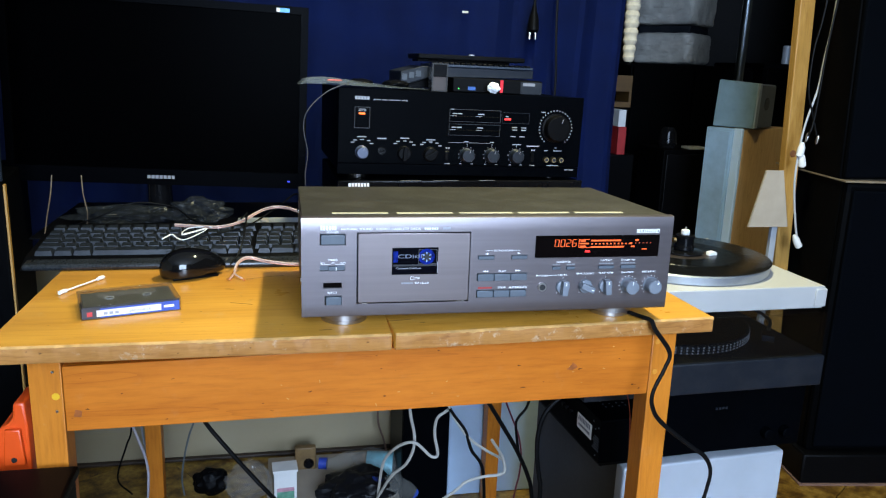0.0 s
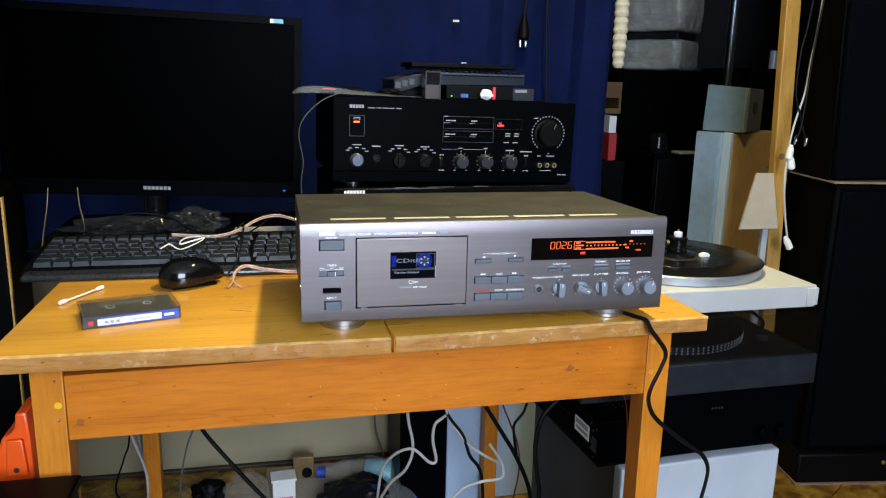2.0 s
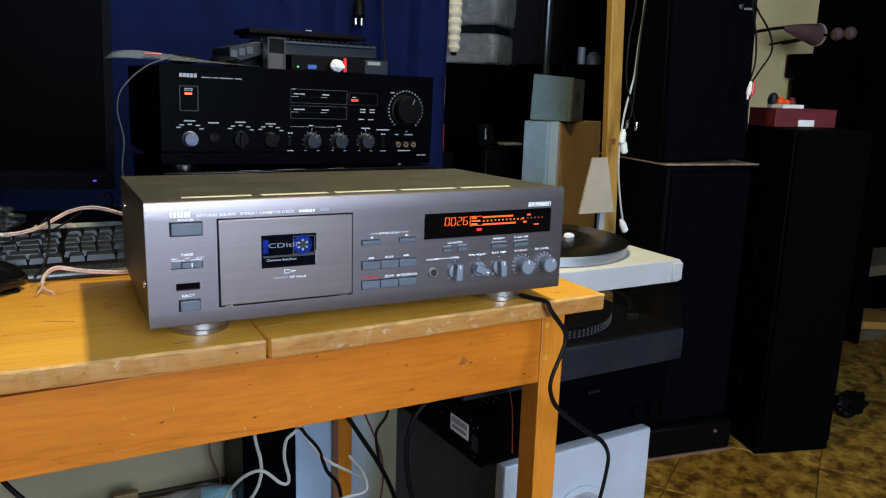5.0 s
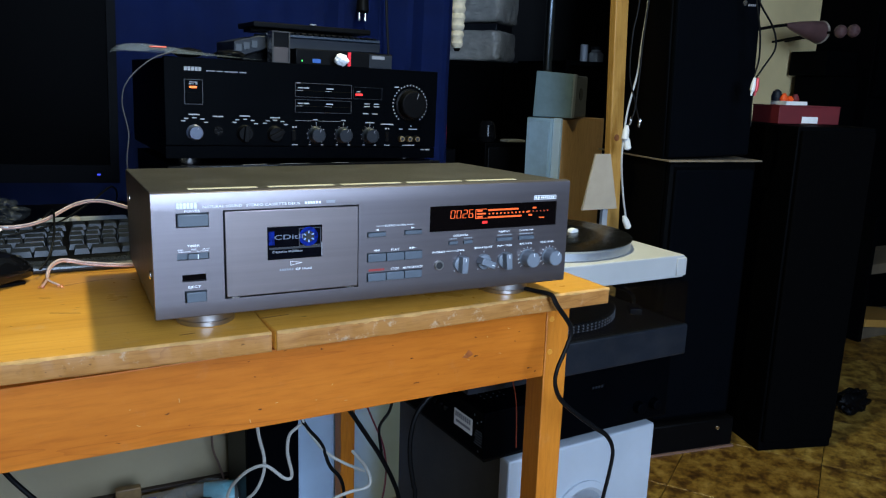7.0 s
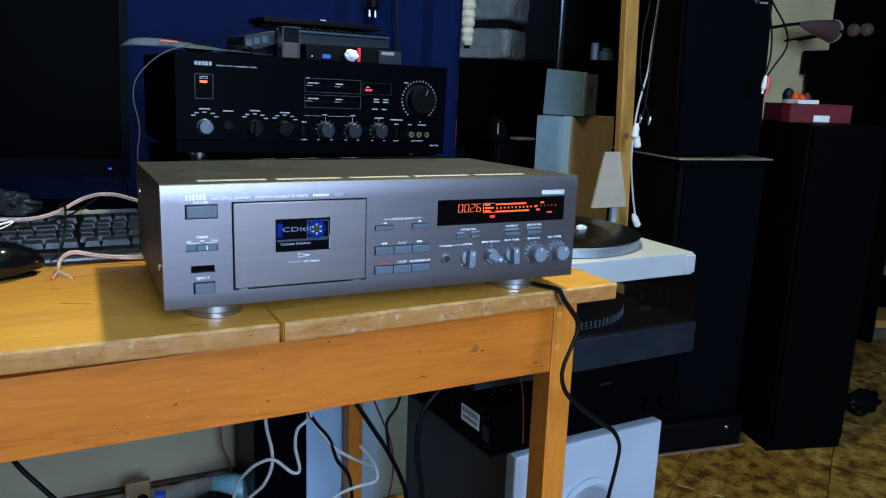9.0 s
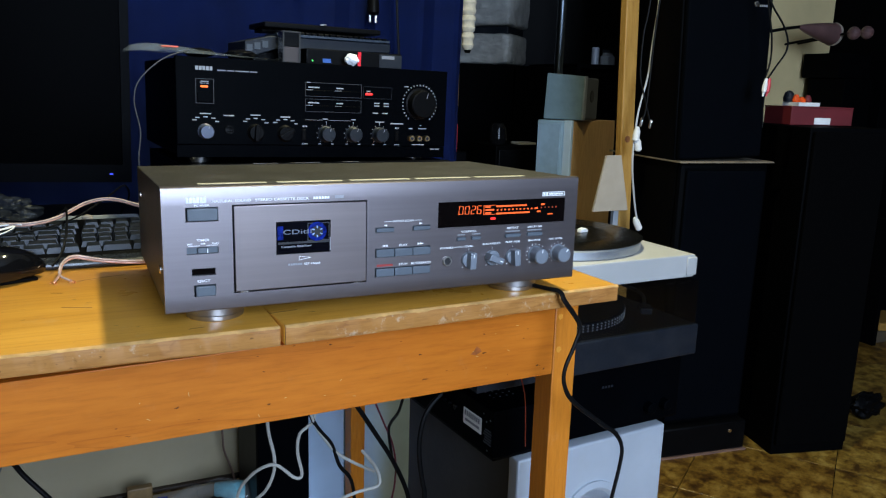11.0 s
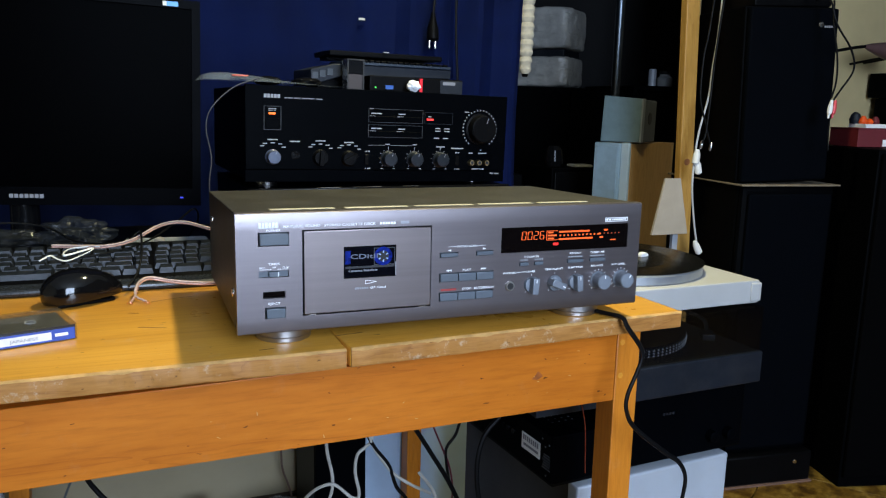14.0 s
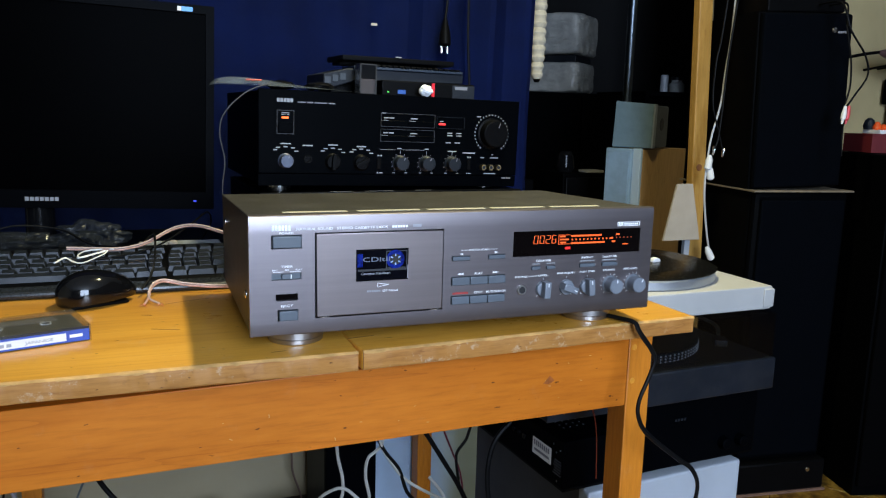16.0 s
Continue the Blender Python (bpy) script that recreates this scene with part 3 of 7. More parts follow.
# maker's mark and model: plain bars
bm = bmesh.new()
for k in range(6):
    bar(bm, 0.0207 + 0.0030 * k, 0.0230 + 0.0030 * k, -0.0001, F + 0.0996, F + 0.1048)
part("maker_print", bm, PRINT, deck, "small white maker's mark")
lettering("printing", "NATURAL SOUND", 0.0430, -0.0002, F + 0.0996, 0.0024, PRINT, deck, 0.0345)
lettering("printing", "STEREO CASSETTE DECK", 0.0812, -0.0002, F + 0.0996, 0.0024, PRINT, deck, 0.0503)
bm = bmesh.new()
for k in range(6):
    bar(bm, 0.1355 + 0.0027 * k, 0.1376 + 0.0027 * k, -0.0001, F + 0.0997, F + 0.1020)
part("model_print", bm, PRINT, deck)
bm = bmesh.new()
bar(bm, 0.1565, 0.1652, -0.0001, F + 0.0998, F + 0.1025)
part("model_print", bm, AMPPRINT, deck)
part("badge", plate(bmesh.new(), 0.3903, 0.4190, F + 0.0940, F + 0.0985, -0.0003, 0.0001, [(0.3910, 0.4183, F + 0.0947, F + 0.0978)]), PRINT, deck, "small white-framed noise-reduction badge")
for k in range(2):
    part("badge_mark", B(0.3916 + 0.0034 * k, 0.3942 + 0.0034 * k, -0.0002, 0.0001, F + 0.0951, F + 0.0974), PRINT, deck)
for k in range(7):
    part("badge_mark", B(0.3990 + 0.0026 * k, 0.4010 + 0.0026 * k, -0.0002, 0.0001, F + 0.0953, F + 0.0972), PRINT, deck)

part("power_button", M(21, 47.4, 84, 95, -4.2, 8, 1.0), BUTTON, deck, "slate grey power button")
lettering("printing", "POWER", 0.0342, -0.0002, F + 0.0965, 0.0019, PRINT, deck, 0.0133, True)
lettering("printing", "TIMER", 0.0342, -0.0002, F + 0.0652, 0.0021, PRINT, deck, 0.0110, True)
for s, x, w in (("REC", 0.0232, 0.005), ("OFF", 0.0342, 0.0042), ("PLAY", 0.0452, 0.0062)):
    lettering("printing", s, x, -0.0002, F + 0.0622, 0.0014, PRINT, deck, w, True)
bm = bmesh.new()
bar(bm, 0.0212, 0.0318, -0.0001, F + 0.0610, F + 0.0614)
bar(bm, 0.0368, 0.0470, -0.0001, F + 0.0610, F + 0.0614)
part("scale_print", bm, PRINT, deck)
part("timer_slot", M(20.2, 47.4, 53.7, 59.6, 3, 9), BUTTON, deck)
part("timer_slider", M(29.4, 39.0, 54.2, 59.2, -1.5, 5, 0.5), BUTTON, deck)
part("slider_mark", M(37.4, 38.2, 54.6, 58.8, -1.8, -1.4), PRINT, deck)
part("sensor_window", M(23.9, 44.1, 33.9, 40, 2.5, 9), SMOKED, deck)
part("eject_button", M(26.4, 43.8, 15.0, 24.4, -3.4, 8, 0.9), BUTTON, deck)
lettering("printing", "EJECT", 0.0340, -0.0002, F + 0.0278, 0.0020, PRINT, deck, 0.0112, True)

part("intro_button", M(198.7, 217.5, 64.2, 68.4, -1.5, 8, 0.4, 1), BUTTON, deck)
part("intro_button", M(238.3, 256.7, 64.4, 68.6, -1.5, 8, 0.4, 1), BUTTON, deck)
lettering("printing", "INTRO SCAN", 0.2279, -0.0002, F + 0.0736, 0.0020, PRINT, deck, 0.0222, True)
bm = bmesh.new()
bar(bm, 0.2075, 0.2160, -0.0001, F + 0.0744, F + 0.0748)
bar(bm, 0.2400, 0.2480, -0.0001, F + 0.0744, F + 0.0748)
for cx, cz, s in ((0.2085, 0.0708, -1), (0.2470, 0.0712, 1), (0.2065, 0.0502, -1), (0.2095, 0.0502, -1), (0.2455, 0.0504, 1), (0.2485, 0.0504, 1)):
    o = [(cx - s * 0.0018, F + cz - 0.0011), (cx + s * 0.0020, F + cz), (cx - s * 0.0018, F + cz + 0.0011)]
    prism(bm, o, 0.0002, Matrix.Translation((0, -0.0002, 0)))
part("symbol_print", bm, PRINT, deck)
lettering("printing", "PLAY", 0.2282, -0.0002, F + 0.0490, 0.0022, PRINT, deck, 0.0090, True)
lettering("printing", "STOP", 0.2282, -0.0002, F + 0.0293, 0.0022, PRINT, deck, 0.0095, True)
lettering("printing", "MUTE/SEARCH", 0.2370, -0.0002, F + 0.0293, 0.0022, PRINT, deck, 0.0218)
bm = bmesh.new()
bar(bm, 0.2000, 0.2168, -0.0001, F + 0.0294, F + 0.0315)
part("record_print", bm, PRINTRED, deck)
for za, zb in ((39.0, 47.2), (19.3, 27.4)):
    for k in range(3):
        part("transport_button", M(198.6 + 19.85 * k, 198.0 + 19.85 * (k + 1), za, zb, -2.4, 8, 0.7), BUTTON, deck)
for s, x, w in (("COUNTER", 0.3020, 0.0178), ("REPEAT", 0.3550, 0.0142), ("DOLBY NR", 0.3830, 0.0180)):
    lettering("printing", s, x, -0.0002, F + (0.0590 if s == "COUNTER" else 0.0602), 0.0020, PRINT, deck, w, True)
bm = bmesh.new()
for xa, xb, z in ((0.2890, 0.2978, 0.0561), (0.3058, 0.3160, 0.0562)):
    for q in range(5):
        bar(bm, xa + (xb - xa) * q / 5, xa + (xb - xa) * (q + 0.72) / 5, -0.0001, F + z, F + z + 0.0013)
for x0, n in ((0.3462, 5), (0.3738, 5)):
    for k in range(n):
        bar(bm, x0 + 0.0037 * k, x0 + 0.0037 * k + 0.0030, -0.0001, F + 0.0568, F + 0.0581)
part("small_print", bm, AMPPRINT, deck)
for xa, xb, za, zb in ((288.2, 298.2, 50.7, 54.3), (305.5, 315.9, 50.7, 54.4), (345.7, 364.8, 50.9, 54.7), (373.4, 392.4, 50.8, 55.1)):
    part("small_button", M(xa, xb, za, zb, -1.4, 8, 0.35, 1), BUTTON, deck)
# the display
part("display_window", M(266.2, 420.3, 65.2, 91.3, 1.2, 9), SMOKED, deck, "smoked black display window")
disp = deck.children[-1]
DY = 0.0011


def seg_digit(bm, x, z, w, h, on):
    s = 0.00044
    m = z + h / 2
    e = {"a": (x + s, x + w - s, z + h - s, z + h), "d": (x + s, x + w - s, z, z + s), "g": (x + s, x + w - s, m - s / 2, m + s / 2),
         "f": (x, x + s, m + 0.0004, z + h - 0.0003), "b": (x + w - s, x + w, m + 0.0004, z + h - 0.0003),
         "e": (x, x + s, z + 0.0003, m - 0.0004), "c": (x + w - s, x + w, z + 0.0003, m - 0.0004)}
    for k in on:
        a, b, c, d = e[k]
        box(bm, a + 0.09 * (c - z), b + 0.09 * (d - z), DY - 0.0003, DY, c, d)


for k, on in enumerate(("abcdef", "abcdef", "abged", "afgedc")):
    bm = bmesh.new()
    seg_digit(bm, 0.2897 + 0.0071 * k, F + 0.0778, 0.0050, 0.0086, on)
    part("counter_digit", bm, VFD, disp, "lit orange counter digit")
bm = bmesh.new()
box(bm, 0.3192, 0.3198, DY - 0.0003, DY, F + 0.0762, F + 0.0866)
box(bm, 0.3198, 0.3330, DY - 0.0003, DY, F + 0.0860, F + 0.0865)
box(bm, 0.3198, 0.3330, DY - 0.0003, DY, F + 0.0763, F + 0.0768)
for z, w in ((0.0838, 0.0062), (0.0806, 0.0105), (0.0774, 0.0070)):
    box(bm, 0.3212, 0.3212 + w, DY - 0.0003, DY, F + z, F + z + 0.0016)
part("meter_legend", bm, VFD, disp)
bm = bmesh.new()
for k in range(18):
    box(bm, 0.3342 + 0.0021 * k, 0.3342 + 0.0021 * k + 0.0019, DY - 0.0003, DY, F + 0.0840, F + 0.0858)
box(bm, 0.3900, 0.3945, DY - 0.0003, DY, F + 0.0842, F + 0.0860)
part("level_meter", bm, VFD, disp, "lit orange upper level bar")
bm = bmesh.new()
for k in range(20):
    box(bm, 0.3342 + 0.0021 * k, 0.3342 + 0.0021 * k + 0.0019, DY - 0.0003, DY, F + 0.0762, F + 0.0780)
box(bm, 0.3850, 0.3895, DY - 0.0003, DY, F + 0.0765, F + 0.0783)
part("level_meter", bm, VFD, disp, "lit orange lower level bar")
bm = bmesh.new()
for k in range(11):
    box(bm, 0.3350 + 0.0047 * k, 0.3350 + 0.0047 * k + 0.0018, DY - 0.0003, DY, F + 0.0802, F + 0.0818)
box(bm, 0.3838, 0.3862, DY - 0.0003, DY, F + 0.0803, F + 0.0822)
part("meter_scale", bm, VFD, disp)
bm = bmesh.new()
for k in range(5):
    box(bm, 0.3900 + 0.0047 * k, 0.3900 + 0.0047 * k + 0.0015, DY - 0.0003, DY, F + 0.0808, F + 0.0822)
part("unlit_segments", bm, VFDDIM, disp)
part("record_lamp", B(0.3278, 0.3338, DY - 0.0003, DY, F + 0.0708, F + 0.0734), VFDRED, disp, "small lit red indicator")
part("unit_mark", B(0.3990, 0.4055, DY - 0.0003, DY, F + 0.0735, F + 0.0746), VFD, disp)
# headphone socket and knobs
FOOTSOCK = mk("satin_socket_metal", (0.5, 0.48, 0.46), 0.35, 1.0)
part("headphone_socket", lathe(bmesh.new(), [(0.0052, 0), (0.0052, 0.002), (0.0046, 0.0026), (0.0037, 0.0026), (0.0036, 0.0008)], "-Y", (0.2772, 0, F + 0.0300), 28), FOOTSOCK, deck, "chromed round headphone socket")
part("socket_hole", lathe(bmesh.new(), [(0.0036, 0), (0.0036, 0.0027)], "-Y", (0.2772, 0, F + 0.0300), 20), DARKHOLE, deck)
for s, x, z, w in (("PHONES", 0.2768, 0.0428, 0.0146), ("LEVEL", 0.3022, 0.0432, 0.0112), ("BIAS ADJUST", 0.3300, 0.0444, 0.0218), ("PLAY TRIM", 0.3558, 0.0448, 0.0178), ("BALANCE", 0.3832, 0.0452, 0.0152), ("REC LEVEL", 0.4110, 0.0454, 0.0178)):
    lettering("printing", s, x, -0.0002, F + z, 0.0019, PRINT, deck, w, True)
bm = bmesh.new()
bar(bm, 0.2850, 0.2955, -0.0001, F + 0.0437, F + 0.0441)
part("scale_print", bm, PRINT, deck)


def ticks(bm, cx, cz, r, n, a0, a1, y, s=0.0005, lng=0.0016):
    for k in range(n):
        a = radians(a0 + (a1 - a0) * k / (n - 1))
        box(bm, -s / 2, s / 2, -0.0002, 0, r, r + lng, m=Matrix.Translation((cx, y, cz)) @ Matrix.Rotation(a, 4, "Y"))


for x, kind, turn in ((0.3026, 1, 3), (0.3306, 1, 112), (0.3560, 1, -4), (0.3854, 0, 0), (0.4144, 0, 30)):
    bm = bmesh.new()
    if kind:
        ticks(bm, x, F + 0.03, 0.0096, 3, -140, 140, -0.0001, 0.0006, 0.0012)
        box(bm, x - 0.0003, x + 0.0003, -0.0003, -0.0001, F + 0.0397, F + 0.0414)
    else:
        ticks(bm, x, F + 0.03, 0.0106, 13, -140, 140, -0.0001)
    part("dial_print", bm, PRINT, deck)
    bm = lathe(bmesh.new(), [(0.0084, 0), (0.0086, 0.0012), (0.0078, 0.0036), (0.0072, 0.0038)] if kind else [(0.0098, 0), (0.0098, 0.001), (0.0088, 0.002), (0.0084, 0.0135), (0.0074, 0.0145), (0.002, 0.0146)], "-Y", (x, 0, F + 0.0300), 32)
    if kind:
        box(bm, -0.0036, 0.0036, -0.0125, -0.001, -0.0086, 0.0088, bevel=0.0009, m=Matrix.Translation((x, 0, F + 0.03)) @ Matrix.Rotation(radians(turn), 4, "Y"))
    kob = part("knob", bm, KNOBM, deck, "slate grey plastic control knob")
    part("knob_pointer", B(-0.0004, 0.0004, -0.0149 if not kind else -0.0128, -0.0144 if not kind else -0.0124, 0.0040, 0.0076, m=Matrix.Translation((x, 0, F + 0.03)) @ Matrix.Rotation(radians(turn), 4, "Y")), PRINT, kob)
FOOTM = mk("satin_foot_metal", (0.42, 0.40, 0.39), 0.36, 1.0, 0.12, 20, 300, 0.05)
for x in (0.050, 0.357):
    for y in (0.046, 0.215):
        bm = lathe(bmesh.new(), [(0.0250, 0), (0.0268, 0.001), (0.0272, 0.0050), (0.0264, 0.0056), (0.0282, 0.0064), (0.0282, 0.0168)], "Z", (x if x < 0.2 else 0.384, y, 0), 64)
        part("foot", bm, FOOTM, deck, "turned chrome-look round foot")
for z in (0.035, 0.078):
    part("case_screw", lathe(bmesh.new(), [(0.0042, 0), (0.0042, 0.001), (0.003, 0.0018)], "-X", (0.0008, 0.03 if z < 0.05 else 0.22, F + z), 18), CHROME, deck)

# ---- amplifier on the disc player ----
AT = math.degrees(math.atan(0.045))
BASE = 0.855
player = thing("disc_player", pose(0.068, 0.410, TOP, 0, 0, AT), "black disc player standing on the table under an amplifier", "disc player")
part("body", B(0, 0.420, 0.008, 0.30, 0.012, 0.107, bevel=0.002), BLACKMETAL, player)
part("front_panel", B(-0.002, 0.422, 0, 0.0078, 0.010, 0.108, bevel=0.002), BLACKGLOSS, player)
for x in (0.04, 0.38):
    for y in (0.05, 0.26):
        part("foot", lathe(bmesh.new(), [(0.016, 0), (0.016, 0.0118)], "Z", (x, y, 0), 20), BLACKPLAST, player)
bm = bmesh.new()
for k in range(7):
    bar(bm, 0.015 + 0.0050 * k, 0.0188 + 0.0050 * k, -0.0001, 0.0985, 0.1045)
part("maker_print", bm, PRINT, player)
# thin pale bars stand in for light catching the player's top edge
bm = bmesh.new()
for xa, xb in ((0.10, 0.135), (0.155, 0.20), (0.235, 0.262)):
    box(bm, xa, xb, 0.0002, 0.0025, 0.1081, 0.1084)
part("edge_highlight_strip", bm, mk("painted_edge_highlight", (0.4, 0.4, 0.4), 0.3, 0.6), player)

amp = thing("stereo_amplifier", pose(0.0655, 0.426, BASE, 0, 0.9, AT), "black stereo amplifier with rows of knobs and lit lamps", "amplifier")
G = 0.009


def N(x0, x1, z0, z1, ya, yb, bevel=0.0, seg=2):
    return B(x0 / 1000, x1 / 1000, ya / 1000, yb / 1000, G + z0 / 1000, G + z1 / 1000, bevel=bevel / 1000, seg=seg)


part("front_panel", N(0, 421, 18, 138, 0, 8, 1.2), BLACKMETAL, amp)
part("lower_panel", N(0, 421, 0, 17.4, 1.5, 8, 0.8), BLACKMETAL, amp)
part("case", N(4, 417, 1, 136, 8.2, 330, 1.5), BLACKMETAL, amp)
for x in (0.04, 0.385):
    for y in (0.05, 0.28):
        part("foot", lathe(bmesh.new(), [(0.016, -0.004), (0.017, 0), (0.017, 0.0095)], "Z", (x, y, 0), 24), CHROME if y < 0.1 else BLACKPLAST, amp)
bm = bmesh.new()
for k in range(5):
    bar(bm, 0.0265 + 0.0048 * k, 0.0303 + 0.0048 * k, -0.0001, G + 0.1205, G + 0.1258)
part("maker_print", bm, AMPPRINT, amp, "small white maker's mark")
bm = bmesh.new()
for xa, xb in ((0.056, 0.068), (0.070, 0.079), (0.081, 0.100), (0.102, 0.112)):
    bar(bm, xa, xb, -0.0001, G + 0.1205, G + 0.1220)
part("small_print", bm, PRINTDIM, amp)
part("power_frame", plate(bmesh.new(), 0.0262, 0.0512, G + 0.075, G + 0.109, -0.0006, 0, [(0.0270, 0.0504, G + 0.0758, G + 0.1082)]), FRAMEM, amp)
part("power_button", N(28, 49.5, 77, 91, -2.5, 0, 0.8), BLACKMETAL, amp)
part("power_lamp", N(33.0, 43.0, 97.0, 99.8, -1.2, 0, 0.4, 1), LEDORANGE, amp, "lit orange power lamp")
bm = bmesh.new()
bar(bm, 0.033, 0.044, -0.0001, G + 0.1046, G + 0.1058)
for xa, xb in ((0.0325, 0.036), (0.0375, 0.039), (0.041, 0.044)):
    bar(bm, xa, xb, -0.0001, G + 0.1022, G + 0.1034)
part("small_print", bm, AMPPRINT, amp)
for z0, z1 in ((90.5, 111), (68, 87)):
    part("selector_frame", plate(bmesh.new(), 0.1835, 0.2725, G + z0 / 1000, G + z1 / 1000, -0.0005, 0, [(0.1841, 0.2719, G + z0 / 1000 + 0.0006, G + z1 / 1000 - 0.0006)]), FRAMEM, amp)
    for x in (184.6, 228.5):
        part("selector_button", N(x, x + 43, z0 + 1, z0 + 9.5, -1.6, 0, 0.5, 1), BLACKMETAL, amp)
    bm = bmesh.new()
    for xa, xb in ((0.188, 0.196), (0.197, 0.205), (0.232, 0.243)):
        bar(bm, xa, xb, -0.0001, G + z0 / 1000 + 0.0125, G + z0 / 1000 + 0.0142)
    bar(bm, 0.1845, 0.195, -0.0018, G + z0 / 1000 + 0.0092, G + z0 / 1000 + 0.0098)
    bar(bm, 0.229, 0.240, -0.0018, G + z0 / 1000 + 0.0092, G + z0 / 1000 + 0.0098)
    part("small_print", bm, AMPPRINT, amp)
# a glint on the selector frame, painted as a small pale bar
part("edge_glint", N(185, 191, 110.2, 111.2, -0.9, -0.5), AMPPRINT, amp)
part("selector_frame", plate(bmesh.new(), 0.2755, 0.3235, G + 0.0905, G + 0.1085, -0.0005, 0, [(0.2760, 0.3230, G + 0.091, G + 0.1080)]), DARKPLAST, amp)
part("selector_lamp", N(279, 290.5, 95.6, 98.8, -1.2, 0, 0.4, 1), LEDRED, amp, "lit red selector lamp")
bm = bmesh.new()
bar(bm, 0.281, 0.287, -0.0001, G + 0.1010, G + 0.1022)
for x, z in ((0.294, 0.083), (0.310, 0.083), (0.294, 0.079), (0.310, 0.079), (0.292, 0.068), (0.308, 0.068)):
    bar(bm, x, x + 0.009, -0.0001, G + z, G + z + 0.0015)
part("small_print", bm, AMPPRINT, amp)


def amp_knob(x, z, r, depth, mat, label="", bar_knob=None, tick=0):
    if tick:
        bm = bmesh.new()
        ticks(bm, x, G + z, r + 0.0022, tick, -140, 140, -0.0001, 0.0008, 0.0018)
        part("dial_print", bm, PRINTDIM, amp)
    bm = lathe(bmesh.new(), [(r * 1.12, 0), (r * 1.12, 0.0015), (r, 0.0025), (r * 0.96, depth - 0.001), (r * 0.88, depth), (0.001, depth)], "-Y", (x, 0, G + z), 36)
    if bar_knob is not None:
        box(bm, -0.0032, 0.0032, -depth - 0.006, -depth + 0.002, -r * 1.05, r * 1.05, bevel=0.0008, m=Matrix.Translation((x, 0, G + z)) @ Matrix.Rotation(radians(bar_knob), 4, "Y"))
    k = part("knob", bm, mat, amp, label)
    if bar_knob is None:
        part("knob_pointer", B(-0.0004, 0.0004, -depth - 0.0004, -depth + 0.0002, r * 0.45, r * 0.85, m=Matrix.Translation((x, 0, G + z)) @ Matrix.Rotation(radians(20), 4, "Y")), PRINTDIM, k)


amp_knob(0.0390, 0.0365, 0.0098, 0.014, mk("grey_knob_top", (0.055, 0.066, 0.10), 0.4, 0.3), "grey metal-faced speaker selector knob")
amp_knob(0.1095, 0.0360, 0.0110, 0.008, BLACKPLAST, "black bar knob", 5)
amp_knob(0.1535, 0.0355, 0.0110, 0.008, BLACKPLAST, "black bar knob", 60)
for x in (0.2165, 0.2600, 0.3040):
    amp_knob(x, 0.0355, 0.0112, 0.014, mk("dark_grey_knob", (0.006, 0.0085, 0.013), 0.4, 0.0, spec=0.3), "round dark tone knob", None, 11)
bm = bmesh.new()
ticks(bm, 0.3725, G + 0.0848, 0.0285, 27, -140, 140, -0.0001, 0.0020, 0.0024)
part("dial_print", bm, PRINTDIM, amp, "ring of pale volume marks")
amp_knob(0.3725, 0.0848, 0.0222, 0.018, BLACKPLAST, "large black volume knob")
part("headphone_socket", lathe(bmesh.new(), [(0.0065, 0), (0.0062, 0.003), (0.004, 0.003), (0.0036, 0.001)], "-Y", (0.0715, 0, G + 0.0395), 24), BLACKGLOSS, amp)
for x in (0.3580, 0.3715, 0.3850):
    part("phono_socket", lathe(bmesh.new(), [(0.0050, 0), (0.0050, 0.0015), (0.0042, 0.0075), (0.0028, 0.0075), (0.0026, 0.003)], "-Y", (x, 0, G + 0.0310), 20), BRASS, amp, "gilt phono socket")
    part("socket_hole", lathe(bmesh.new(), [(0.0028, 0), (0.0028, 0.0076)], "-Y", (x, 0, G + 0.0310), 14), DARKHOLE, amp)
for x in (0.1815, 0.3335):
    part("rocker_switch", N(x * 1000 - 3, x * 1000 + 3, 26, 42, -2.5, 0, 0.6, 1), BLACKGLOSS, amp)
bm = bmesh.new()
for cx, z, n in ((0.039, 0.0605, 1), (0.0715, 0.0585, 1), (0.1095, 0.0600, 1), (0.1535, 0.0585, 1), (0.2150, 0.0570, 0), (0.2600, 0.0570, 0), (0.3040, 0.0545, 1), (0.3335, 0.0525, 2), (0.3580, 0.0455, 0), (0.3790, 0.0455, 1), (0.3720, 0.0200, 2)):
    w = (0.0035, 0.0075, 0.0110)[n]
    bar(bm, cx - w, cx + w, -0.0001, G + z, G + z + 0.0016)
for cx, cz in ((0.039, 0.0365), (0.1095, 0.036), (0.1535, 0.0355)):
    for dx, dz in ((-0.0150, 0.0150), (-0.011, 0.0185), (0.0, 0.0195), (0.011, 0.0180), (0.0160, 0.0135)):
        bar(bm, cx + dx - 0.0030, cx + dx + 0.0030, -0.0001, G + cz + dz, G + cz + dz + 0.0014)
for cx in (0.2165, 0.26, 0.304):
    bar(bm, cx - 0.012, cx - 0.008, -0.0001, G + 0.0200, G + 0.0212)
    bar(bm, cx + 0.008, cx + 0.012, -0.0001, G + 0.0200, G + 0.0212)
    bar(bm, cx - 0.0004, cx + 0.0004, -0.0001, G + 0.0510, G + 0.0545)
bar(bm, 0.1830, 0.2115, -0.0001, G + 0.0558, G + 0.0562)
bar(bm, 0.2195, 0.2560, -0.0001, G + 0.0558, G + 0.0562)
